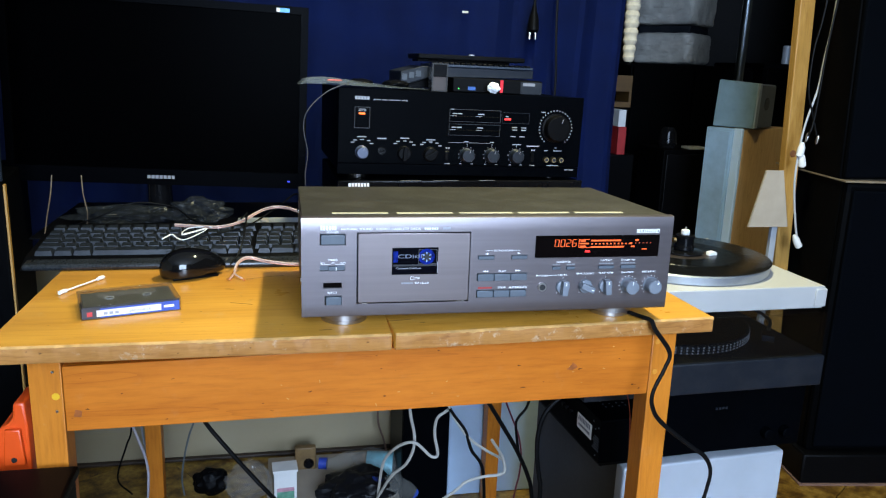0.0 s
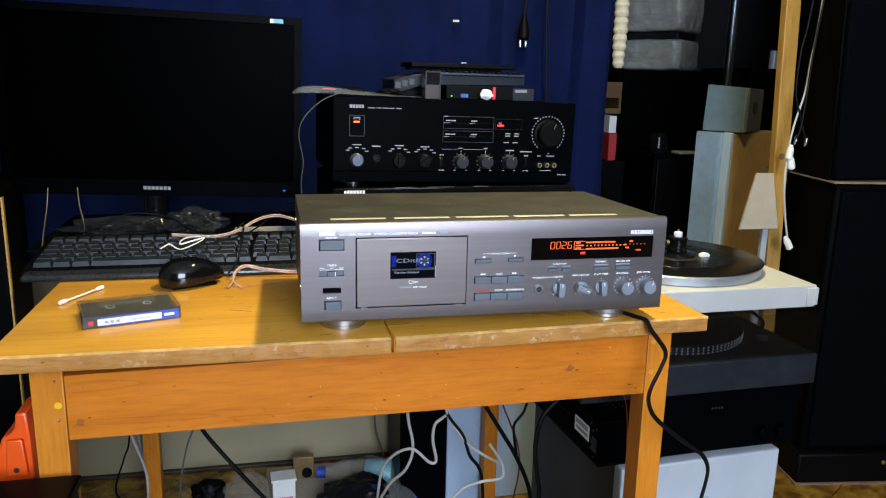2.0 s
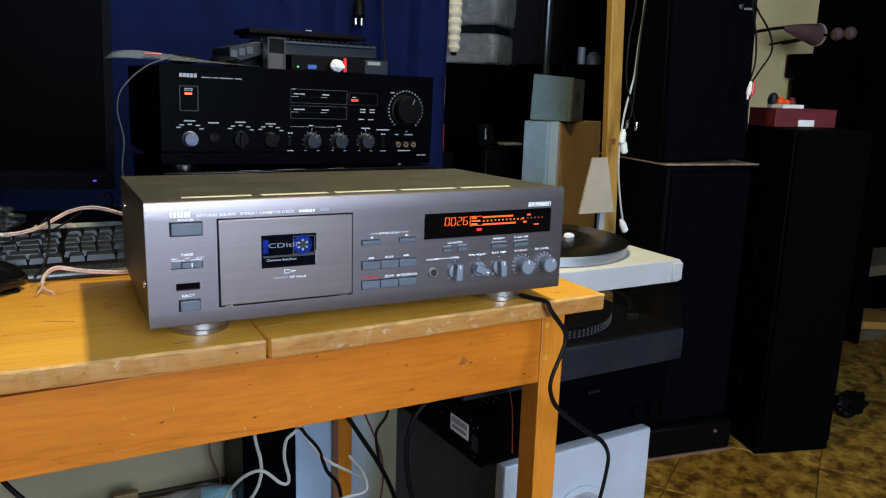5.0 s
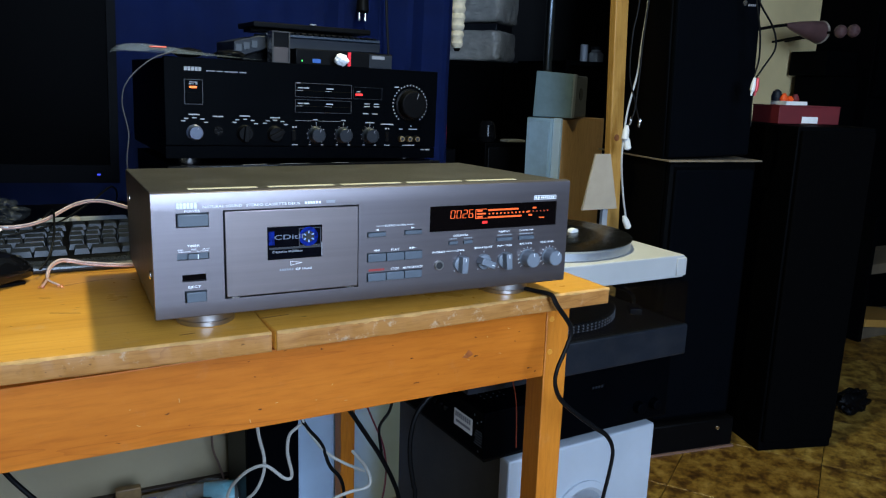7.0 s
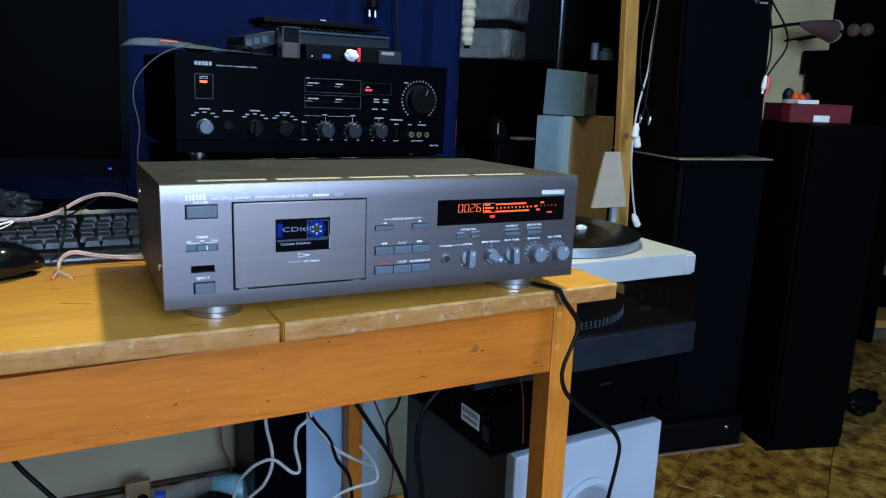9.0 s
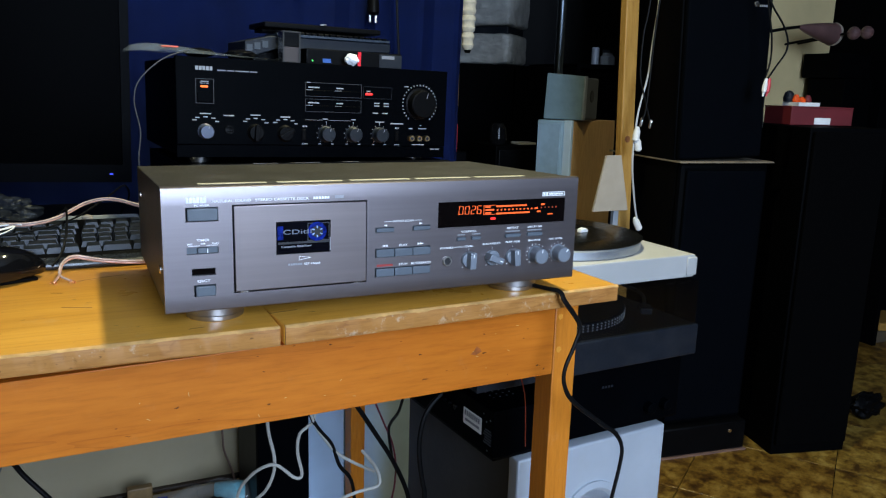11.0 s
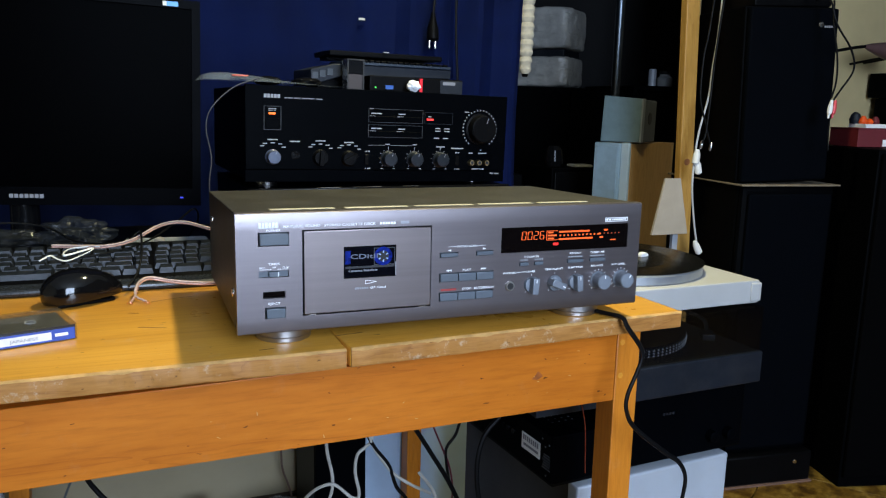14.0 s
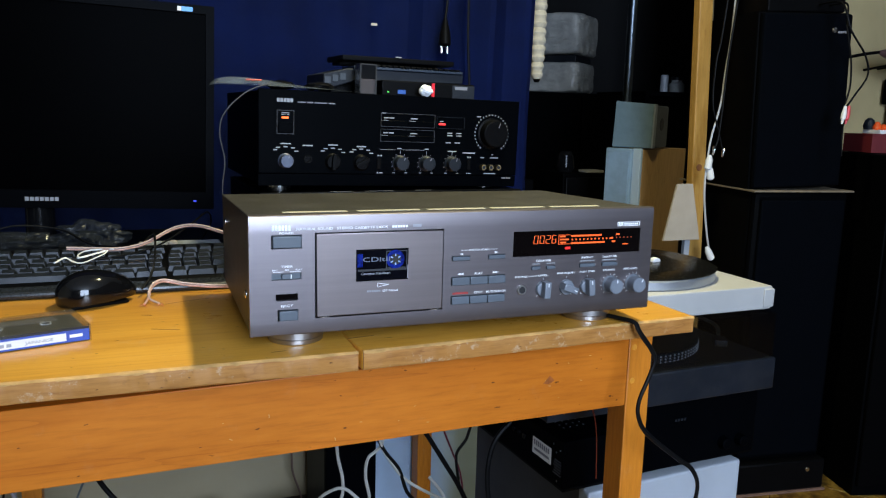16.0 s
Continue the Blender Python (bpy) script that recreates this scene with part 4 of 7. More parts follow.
for x in (0.1790, 0.3300):
    bar(bm, x, x + 0.002, -0.0001, G + 0.0195, G + 0.0215)
    bar(bm, x + 0.003, x + 0.009, -0.0001, G + 0.0197, G + 0.0212)
    bar(bm, x + 0.0005, x + 0.0035, -0.0001, G + 0.0455, G + 0.0475)
    bar(bm, x + 0.005, x + 0.0075, -0.0001, G + 0.0455, G + 0.0475)
bar(bm, 0.3445, 0.3520, -0.0001, G + 0.1105, G + 0.1118)
bar(bm, 0.3740, 0.3770, -0.0001, G + 0.0505, G + 0.0520)
part("control_print", bm, AMPPRINT, amp, "small white control lettering")
bm = bmesh.new()
bar(bm, 0.3945, 0.4015, -0.0001, G + 0.0108 + 0.018 - 0.016, G + 0.0128 + 0.002)
bar(bm, 0.4030, 0.4110, -0.0001, G + 0.0128, G + 0.0148)
part("model_print", bm, PRINTDIM, amp)

# ---- monitor, keyboard and small things on the table ----
monitor = thing("computer_monitor", (-0.232, 0.655, TOP + 0.0023), "black widescreen computer monitor, switched off, on the table", "monitor")
R = Matrix.Translation((0, 0, 0.227)) @ Matrix.Rotation(radians(1.6), 4, "Y")
bz = plate(bmesh.new(), -0.255, 0.255, -0.163, 0.163, -0.030, -0.004, [(-0.242, 0.242, -0.135, 0.150)])
bz.transform(R)
part("bezel", bz, mk("black_bezel_plastic", (0.0005, 0.0006, 0.0010), 0.35, 0, 0.1, 12, 350, 0.02, spec=0.012), monitor)
part("screen", B(-0.2425, 0.2425, -0.0235, -0.020, -0.1355, 0.1505, m=R), SCREEN, monitor, "unlit matt black screen")
part("back_shell", B(-0.25, 0.25, -0.0038, 0.03, -0.158, 0.158, bevel=0.012, m=R), BLACKPLAST, monitor)
bm = bmesh.new()
for k in range(7):
    box(bm, -0.024 + 0.0069 * k, -0.0187 + 0.0069 * k, -0.0304, -0.0301, -0.152, -0.146, m=R)
part("maker_print", bm, PRINTDIM, monitor)
part("power_lamp", B(0.2225, 0.2275, -0.0306, -0.0301, -0.1510, -0.1485, m=R), LEDBLUE, monitor, "small lit blue power lamp")
part("sticker", B(0.205, 0.222, -0.0303, -0.0300, 0.1520, 0.1590, m=R), mk("blue_sticker", (0.05, 0.3, 0.75), 0.4), monitor, "small blue and white sticker")
part("sticker_edge", B(0.199, 0.2048, -0.0303, -0.0300, 0.1520, 0.1590, m=R), PAPER, monitor)
part("stand_neck", lathe(bmesh.new(), [(0.03, 0.009), (0.022, 0.02), (0.02, 0.12)], "Z", (-0.012, 0.0, 0), 24), BLACKGLOSS, monitor)
part("stand_base", lathe(bmesh.new(), [(0.1, 0), (0.1, 0.004), (0.09, 0.009), (0.03, 0.012)], "Z", (-0.012, 0.0, 0), 48), BLACKGLOSS, monitor)

single("dark_mat", B(-0.42, 0.052, 0.478, 0.80, TOP + 0.0002, TOP + 0.0022), BLACKPLAST, "thin black mat under the monitor stand", "mat")
KEYM = mk("worn_black_keys", (0.010, 0.0125, 0.0165), 0.4, 0.0, 0.3, 40, 300, 0.05, spec=0.3, dust=0.03)
kb = thing("computer_keyboard", pose(-0.376, 0.286, TOP, 2.5, 0, 0.6), "dusty black computer keyboard lying before the monitor", "keyboard")
bm = prism(bmesh.new(), [(0.0, 0.002), (0.028, 0.012), (0.175, 0.022), (0.185, 0.016), (0.185, 0.0), (0.0, 0.0)], 0.445, pose(0.445, 0, 0, 0, 0, 90), 0.0018)
part("body", bm, BLACKPLAST, kb)
part("wrist_edge", B(0.004, 0.44, -0.008, 0.022, 0.0006, 0.0105, bevel=0.005, seg=3), mk("worn_wrist_plastic", (0.016, 0.018, 0.020), 0.28, 0, 0.2, 20, 300, 0.05, spec=0.45), kb, "glossy rounded wrist edge")


def keycap(w):
    t = bmesh.new()
    b, s, d, h = w / 2 - 0.0005, w / 2 - 0.0024, 0.0086, 0.0068
    lo = [t.verts.new(p) for p in ((-b, -d, 0), (b, -d, 0), (b, d, 0), (-b, d, 0))]
    hi = [t.verts.new(p) for p in ((-s, -d + 0.002, h), (s, -d + 0.002, h), (s, d - 0.0036, h + 0.001), (-s, d - 0.0036, h + 0.001))]
    t.faces.new(hi)
    for i in range(4):
        t.faces.new((lo[i], lo[(i + 1) % 4], hi[(i + 1) % 4], hi[i]))
    return finish(t, "key", KEYM, 0.5)


CAPS = {w: keycap(w) for w in (0.0185, 0.025, 0.034, 0.11)}
rows_of = [(0.024, [0.025, 0.025, 0.025, 0.11, 0.025, 0.025, 0.025, 0.0185, 0.0185, 0.0185, 0.034, 0.0185, 0.0185]),
           (0.043, [0.034] + [0.0185] * 11 + [0.034, 0.0185, 0.0185, 0.0185, 0.0185]),
           (0.062, [0.025] + [0.0185] * 12 + [0.025] + [0.0185] * 5), (0.081, [0.025] + [0.0185] * 12 + [0.025] + [0.0185] * 5),
           (0.100, [0.0185] * 13 + [0.034] + [0.0185] * 5), (0.126, [0.0185] * 21)]
for y, ws in rows_of:
    x = 0.012
    for w in ws:
        if x + w > 0.437:
            break
        k = new("key", CAPS[w])
        k.parent = kb
        k.matrix_basis = pose(x + w / 2, y + 0.012, 0.0125 + 0.068 * (y + 0.012 - 0.028), 3.5, 0, 0)
        x += w + (0.006 if abs(x - 0.29) < 0.008 else 0.0004)

mouse = thing("computer_mouse", pose(-0.142, 0.243, TOP, 0, 0, 24), "glossy black computer mouse on the table", "mouse")
t = bmesh.new()
bmesh.ops.create_uvsphere(t, u_segments=36, v_segments=20, radius=1)
for v in t.verts:
    x, y, z = v.co
    wdt = 0.0275 - 0.006 * max(0, x)
    zz = max(z, -0.35)
    v.co = (0.045 * x, wdt * y * (1 - 0.14 * x), 0.0150 + 0.027 * (zz - 0.12 * x * x + 0.10 * (0.25 - x) * (1 if zz > 0 else 0)) * (0.92 - 0.12 * x))
for v in t.verts:
    v.co.z = max(v.co.z, 0.0012)
part("body", t, mk("mouse_gloss", (0.003, 0.003, 0.0034), 0.09, 0.0, 0.1, 12, 350, 0.0, spec=0.5), mouse)
part("wheel", lathe(bmesh.new(), [(0.0085, -0.003), (0.0095, -0.002), (0.0095, 0.002), (0.0085, 0.003)], "-Y", (0.027, 0, 0.0215), 20), DARKPLAST, mouse)
part("skirt", B(-0.032, 0.030, -0.016, 0.016, 0.0004, 0.004, bevel=0.0012), BLACKPLAST, mouse)


def cable(name, pts, r, mat, label, category="cable", flat=1.0, seg=8):
    return single(name, tube(bmesh.new(), pts, r, seg, 7, flat), mat, label, category)


cable("mouse_cable", [(-0.094, 0.262, 0.758), (-0.084, 0.285, 0.768), (-0.078, 0.32, 0.785), (-0.077, 0.40, 0.80), (-0.082, 0.47, 0.79), (-0.1, 0.56, 0.757)], 0.0014, BLACKCABLE, "thin black mouse cable over the keyboard")
cable("black_cable", [(-0.178, 0.33, 0.782), (-0.13, 0.335, 0.784), (-0.075, 0.375, 0.79), (-0.03, 0.45, 0.805), (0.0, 0.52, 0.815), (0.01, 0.58, 0.79), (0.0, 0.66, 0.75)], 0.0013, BLACKCABLE, "thin black cable lying over the keyboard")
cable("black_cable", [(-0.40, 0.50, 0.75), (-0.31, 0.47, 0.786), (-0.26, 0.48, 0.806), (-0.2, 0.48, 0.80), (-0.16, 0.43, 0.787), (-0.12, 0.40, 0.786)], 0.0013, BLACKCABLE, "thin dark cable arching over the keyboard")
for pts in ([(-0.418, 0.62, 0.83), (-0.417, 0.60, 0.80), (-0.409, 0.54, 0.768), (-0.402, 0.50, 0.7515)], [(-0.370, 0.62, 0.83), (-0.364, 0.60, 0.800), (-0.352, 0.57, 0.772), (-0.348, 0.54, 0.7515)]):
    cable("brown_cable", pts, 0.0011, mk("dull_brown_sheath", (0.10, 0.075, 0.055), 0.5), "thin brown lead hanging behind the keyboard")
# bare-ended twin speaker wire
PALEWIRE = mk("pale_pink_sheath", (0.55, 0.40, 0.34), 0.25, 0.2, 0.2, 40, 300, 0.05)
for k, dz in enumerate((0, 0.0024)):
    cable("speaker_wire", [(-0.185, 0.395, 0.786 + dz), (-0.150, 0.388, 0.785 + dz), (-0.118, 0.378, 0.786 + dz), (-0.088, 0.395, 0.790 + dz), (-0.052, 0.43, 0.803 + dz), (-0.02, 0.435, 0.806 + dz), (0.02, 0.42, 0.796 + dz), (0.08, 0.42, 0.780 + dz)], 0.0014, (COPPERWIRE, PALEWIRE)[k], "clear-sheathed twin speaker wire over the keyboard", "wire")
    cable("speaker_wire", [(0.03, 0.275, 0.752 + dz), (-0.008, 0.272, 0.753 + dz), (-0.045, 0.276, 0.757 + dz), (-0.070, 0.278, 0.762 + dz), (-0.083, 0.258, 0.760 + dz), (-0.087, 0.236, 0.753), (-0.092 + 0.016 * k, 0.218, 0.7492)], 0.0014, (COPPERWIRE, PALEWIRE)[k], "bare-ended copper speaker wire on the table", "wire")
for x, y in ((-0.093, 0.217), (-0.0745, 0.214)):
    bm = bmesh.new()
    for k in range(5):
        a = k * 1.25
        tube(bm, [(x + 0.002 * math.cos(a), y + 0.003, 0.7495), (x + 0.003 * math.cos(a), y - 0.004 + 0.002 * math.sin(a), 0.7482 + 0.0005 * k)], 0.0005, 5, 1)
    single("wire_end", bm, mk("bare_copper", (0.8, 0.3, 0.16), 0.3, 0.9), "frayed bare copper wire end", "wire")
cable("twist_tie", [(-0.192, 0.318, 0.783), (-0.182, 0.338, 0.785), (-0.172, 0.322, 0.783), (-0.160, 0.312, 0.783), (-0.140, 0.352, 0.785), (-0.136, 0.374, 0.786), (-0.146, 0.366, 0.785), (-0.166, 0.342, 0.784), (-0.168, 0.36, 0.785), (-0.160, 0.378, 0.786), (-0.142, 0.385, 0.786), (-0.128, 0.378, 0.787)], 0.0016, PAPER, "crumpled white twist tie on the keyboard", "tie", 0.6, 6)

case = thing("cassette_case", pose(-0.244, 0.062, TOP, 0, 0, 17), "clear plastic cassette case holding a tape, on the table", "cassette case")
CLEAR = glass("clear_polystyrene", (0.05, 0.05, 0.05), 0.08, 0.2)
part("base_tray", B(0.0015, 0.1075, 0.0015, 0.0685, 0.0004, 0.0015), DARKPLAST, case)
part("lid", B(0, 0.109, 0.0, 0.070, 0.0150, 0.0164, bevel=0.0005), CLEAR, case, "clear scratched plastic lid")
case.children[-1].visible_shadow = False
for xa, xb in ((0.0, 0.0012), (0.1078, 0.109)):
    part("side_wall", B(xa, xb, 0.0, 0.070, 0.0004, 0.0149), CLEAR, case)
part("rear_wall", B(0.0013, 0.1077, 0.0688, 0.070, 0.0004, 0.0149), CLEAR, case)
TAPEM = mk("smoky_tape_shell", (0.085, 0.080, 0.066), 0.3, 0, 0.2, 30, 300, 0.02)
part("tape_shell", B(0.004, 0.105, 0.004, 0.066, 0.0022, 0.0128, bevel=0.001), TAPEM, case, "smoky grey tape cassette shell")
tp = case.children[-1]
for x in (0.034, 0.076):
    part("hub", lathe(bmesh.new(), [(0.0055, 0), (0.0055, 0.001), (0.0038, 0.001), (0.0036, 0.0)], "Z", (x, 0.037, 0.0128), 20), WHITEPLAST, tp)
    part("case_peg", lathe(bmesh.new(), [(0.004, 0), (0.0036, 0.0012)], "Z", (x, 0.034, 0.0138), 16), CLEAR, case)
part("tape_label", B(0.022, 0.088, 0.044, 0.060, 0.0129, 0.0131), mk("grey_tape_label", (0.12, 0.11, 0.1), 0.5), tp)
SPB = mk("blue_card_print", (0.03, 0.075, 0.36), 0.4, 0, 0.08)
part("inlay_spine", B(0.0014, 0.1076, 0.0003, 0.0012, 0.0008, 0.0148), mk("black_inlay_card", (0.01, 0.01, 0.013), 0.4), case, "printed black and blue inlay card spine")
sp = case.children[-1]
part("dark_panel", B(0.0018, 0.020, -0.0001, 0.0002, 0.0012, 0.0145), mk("black_card_print", (0.015, 0.012, 0.015), 0.4), sp)
part("blue_panel", B(0.0205, 0.1070, -0.0001, 0.0002, 0.0012, 0.0125), SPB, sp, "deep blue printed panel")
part("red_mark", B(0.0065, 0.0120, -0.0004, -0.0001, 0.0040, 0.0092), mk("red_card_print", (0.6, 0.03, 0.03), 0.4), sp, "small red square print")
part("label_strip", B(0.0165, 0.0865, -0.0005, -0.0002, 0.0030, 0.0105), PAPER, sp, "white handwritten label strip")
lettering("handwriting", "JAPANESE", 0.051, -0.0007, 0.0050, 0.0028, AMPPRINT, sp, 0.024)
bm = bmesh.new()
for k in range(3):
    bar(bm, 0.024 + 0.006 * k, 0.028 + 0.006 * k, -0.0006, 0.0048, 0.0080)
part("handwriting_bar", bm, AMPPRINT, sp)
bm = bmesh.new()
bar(bm, 0.0895, 0.1010, -0.0003, 0.0055, 0.0085)
part("maker_print", bm, PRINT, sp)

swab = thing("cotton_swab", (0, 0, TOP), "white cotton swab lying on the table", "cotton swab")
part("stick", tube(bmesh.new(), [(-0.292, 0.168, 0.003), (-0.258, 0.234, 0.003)], 0.0013, 8, 1), PAPER, swab)
for x, y in ((-0.291, 0.170), (-0.2592, 0.2317)):
    s = 1 if y < 0.2 else -1
    d = Vector((0.034, 0.066, 0)).normalized() * s
    bm = bmesh.new()
    tube(bm, [Vector((x, y, 0.003)) - d * 0.005, Vector((x, y, 0.0033)), Vector((x, y, 0.003)) + d * 0.006], 0.0026, 10, 4)
    part("cotton_tip", bm, mk("cotton_wool", (0.8, 0.8, 0.78), 0.95, 0, 0.05, 60, 600, 0.5), swab)

# table scratches: shallow dark marks in the varnish
MARK = mk("dark_scratch", (0.16, 0.07, 0.016), 0.7, 0, 0.3, 60, 300, 0.0)
for pts in ([(-0.085, 0.118), (-0.072, 0.113), (-0.058, 0.108)], [(-0.07, 0.222), (-0.045, 0.232), (-0.02, 0.238)], [(-0.095, 0.178), (-0.084, 0.174)], [(0.02, 0.006), (0.034, 0.0075)], [(0.1, 0.03), (0.128, 0.034)], [(-0.19, 0.255), (-0.18, 0.258)]):
    single("scratch", tube(bmesh.new(), [(x, y, TOP + 0.0001) for x, y in pts], 0.0007, 5, 3, 0.3), MARK, "dark scratch in the table varnish", "scratch", "scratches on the table")


def crumple(name, at, size, mat, label, category, seed, rough=0.5, res=5):
    t = bmesh.new()
    bmesh.ops.create_icosphere(t, subdivisions=res, radius=1)
    for v in t.verts:
        n = 1 + rough * noise.noise(v.co * 2.1 + Vector((seed, 0, 0))) + 0.4 * rough * abs(noise.noise(v.co * 5.5 + Vector((0, seed, 0))))
        v.co = Vector((v.co.x * size[0], v.co.y * size[1], v.co.z * size[2])) * n
    lo = min(v.co.z for v in t.verts)
    for v in t.verts:
        v.co.z -= lo
    return single(name, t, mat, label, category, at=pose(*at))


BAGD = glass("dark_crumpled_film", (0.02, 0.024, 0.03), 0.4, 0.38)
crumple("plastic_bag", (-0.30, 0.575, TOP + 0.0023), (0.08, 0.05, 0.013), BAGD, "crumpled grey plastic bag before the monitor stand", "bag", 3)
crumple("plastic_bag", (-0.165, 0.555, TOP + 0.0023), (0.045, 0.05, 0.021), BAGD, "crumpled dark plastic bag before the monitor stand", "bag", 9)
crumple("eraser", (-0.052, 0.475, TOP + 0.024), (0.007, 0.005, 0.005), CARD, "small beige rubber lump on the keyboard", "eraser", 4, 0.2, 3)
single("paper_strip", B(-0.10, 0.02, 0.50, 0.545, TOP + 0.0024, TOP + 0.022, bevel=0.004), GREYPLAST, "grey plastic box behind the keyboard", "box")

# power lead of the deck, over the table's edge and down
cable("power_cable", [(0.36, 0.11, 0.752), (0.393, 0.045, 0.751), (0.408, 0.012, 0.751), (0.418, -0.004, 0.7495), (0.4223, -0.01, 0.7389), (0.4441, -0.01, 0.7096), (0.4403, -0.01, 0.6888), (0.428, -0.01, 0.6586), (0.429, -0.01, 0.6378), (0.4431, -0.01, 0.6161), (0.4876, -0.01, 0.5802), (0.5093, -0.01, 0.5641), (0.5206, -0.01, 0.5433), (0.5187, -0.01, 0.5168), (0.5121, -0.01, 0.4838), (0.505, 0.0, 0.40), (0.5, 0.02, 0.33), (0.52, 0.03, 0.20), (0.60, 0.0, 0.04), (0.7, -0.1, 0.034)], 0.0034, BLACKCABLE, "black flat power cable hanging off the table", flat=0.7)

# ---- things on the amplifier ----
ZA = BASE + 0.009 + 0.138
stb = thing("receiver_box", pose(0.262, 0.47, ZA - 0.0055, 0, 0.9, 3), "small black set-top box on the amplifier", "set-top box")
part("case", B(0, 0.16, 0, 0.11, 0.002, 0.026, bevel=0.002), BLACKPLAST, stb)
part("ribbed_end", B(0.12, 0.1595, -0.001, -0.0001, 0.003, 0.024, bevel=0.0005), DARKPLAST, stb)
part("lamp", lathe(bmesh.new(), [(0.0013, 0), (0.001, 0.001)], "-Y", (0.010, -0.0001, 0.008), 12), LEDGREEN, stb, "lit green lamp")
part("blue_port", B(0.026, 0.039, -0.0015, 0.001, 0.006, 0.012), mk("blue_port_plastic", (0.02, 0.09, 0.36), 0.4), stb)
part("red_strip", B(0.083, 0.088, -0.0025, -0.0001, 0.004, 0.025), mk("red_strip_plastic", (0.72, 0.008, 0.02), 0.4), stb, "bright red strip")
bm = bmesh.new()
bar(bm, 0.124, 0.146, -0.0012, 0.017, 0.022)
part("maker_print", bm, PRINTDIM, stb)
crumple("cotton_ball", (0.328, 0.452, ZA - 0.004), (0.0105, 0.0095, 0.0085), mk("white_cotton", (0.82, 0.82, 0.82), 0.9, 0, 0.05, 60, 500, 0.4), "small white cotton ball on the amplifier", "cotton", 2, 0.2, 4)
lap = thing("mini_keyboard", pose(0.185, 0.50, ZA + 0.0235, 0, 0.5, 4), "grey and black folding device stacked on the set-top box", "keyboard")
part("base", prism(bmesh.new(), [(-0.008, -0.021), (0.045, -0.004), (0.232, -0.001), (0.232, 0.014), (0.03, 0.014), (-0.008, 0.004)], 0.10, None, 0.0015), DARKPLAST, lap)
part("key_strip", B(0.04, 0.230, -0.003, 0.06, 0.0142, 0.0185, bevel=0.001), mk("slate_blue_plastic", (0.02, 0.03, 0.045), 0.4, 0, 0.15, 20), lap)
for k in range(18):
    part("key", B(0.046 + 0.010 * k, 0.0535 + 0.010 * k, -0.0045, 0.004, 0.0186, 0.0215, bevel=0.0006, seg=1), BLACKPLAST, lap)
for k in range(3):
    part("side_slot", B(-0.006 + 0.012 * k, 0.003 + 0.012 * k, -0.0016, -0.0004, -0.010 + 0.003 * k, 0.0 + 0.003 * k), mk("pale_slot", (0.020, 0.026, 0.034), 0.4), lap)
part("lid", B(0.022, 0.215, 0.0, 0.085, 0.0262, 0.0345, bevel=0.002), BLACKPLAST, lap, "closed black lid")
part("lid_hinge", B(0.03, 0.20, 0.04, 0.08, 0.0217, 0.0260), BLACKPLAST, lap)
part("lid_catch", B(0.110, 0.120, -0.002, 0.003, 0.0346, 0.0366), CHROME, lap)
part("support", B(0.01, 0.07, 0.02, 0.09, -0.0225, -0.0045), BLACKPLAST, lap)
clr = thing("clear_box", pose(0.2225, 0.455, ZA - 0.003, 0, 1, 3), "small clear plastic box with a dark filling on the amplifier", "box")
part("shell", plate(bmesh.new(), 0, 0.027, 0, 0.046, 0, 0.024, [(0.0022, 0.0248, 0.002, 0.0440)]), mk("milky_clear_plastic", (0.045, 0.046, 0.048), 0.12, 0, 0.2, 30), clr)
part("filling", B(0.0023, 0.0247, 0.002, 0.022, 0.0021, 0.0235), mk("dark_filling", (0.030, 0.017, 0.012), 0.5), clr)
part("upper_filling", B(0.0023, 0.0247, 0.002, 0.022, 0.0242, 0.0438), BLACKPLAST, clr)
FILM = glass("milky_film", (0.30, 0.36, 0.44), 0.12, 0.24)
CLEARFILM = glass("clear_crumpled_film", (0.42, 0.41, 0.38), 0.10, 0.14)
t = bmesh.new()
rows_b = []
for i in range(25):
    u = i / 24
    rows_b.append([t.verts.new((0.004 + 0.21 * u, 0.42 + 0.06 * v / 8, ZA + 0.003 - 0.003 * u + (0.015 * math.sin(3.14 * u ** 0.5) + 0.004 * noise.noise((u * 9, v * 0.6, 1))) * (1 - 0.75 * u) * math.sin(3.14 * (v + 0.5) / 9))) for v in range(9)])
for a, b in zip(rows_b, rows_b[1:]):
    for k in range(8):
        t.faces.new((a[k], b[k], b[k + 1], a[k + 1]))
bmesh.ops.solidify(t, geom=t.faces[:], thickness=0.0015)
single("plastic_pouch", t, FILM, "milky clear plastic pouch lying over the amplifier's edge", "pouch")
single("pouch_tag", B(0.050, 0.072, 0.418, 0.424, ZA + 0.0098, ZA + 0.0120, bevel=0.001), mk("coral_plastic", (0.6, 0.1, 0.06), 0.4), "coral red tag on the plastic pouch", "tag")
for x in (0.107, 0.165):
    crumple("earpad", (x, 0.475, ZA), (0.021, 0.018, 0.0065), BLACKPLAST, "black foam earpad lying on the amplifier", "earpad", x * 50, 0.15, 4)
cable("grey_cable", [(0.085, 0.415, ZA + 0.008), (0.05, 0.41, ZA - 0.006), (0.020, 0.405, 0.968), (0.012, 0.405, 0.94), (0.018, 0.405, 0.90), (0.014, 0.405, 0.86), (0.02, 0.41, 0.80), (0.03, 0.43, 0.752)], 0.0009, mk("grey_cable_sheath", (0.045, 0.045, 0.05), 0.5), "thin grey cable hanging beside the amplifier")
plug = thing("hanging_plug", (0.553, 0.962, 1.122), "black mains plug with two pins hanging before the blue curtain", "plug")
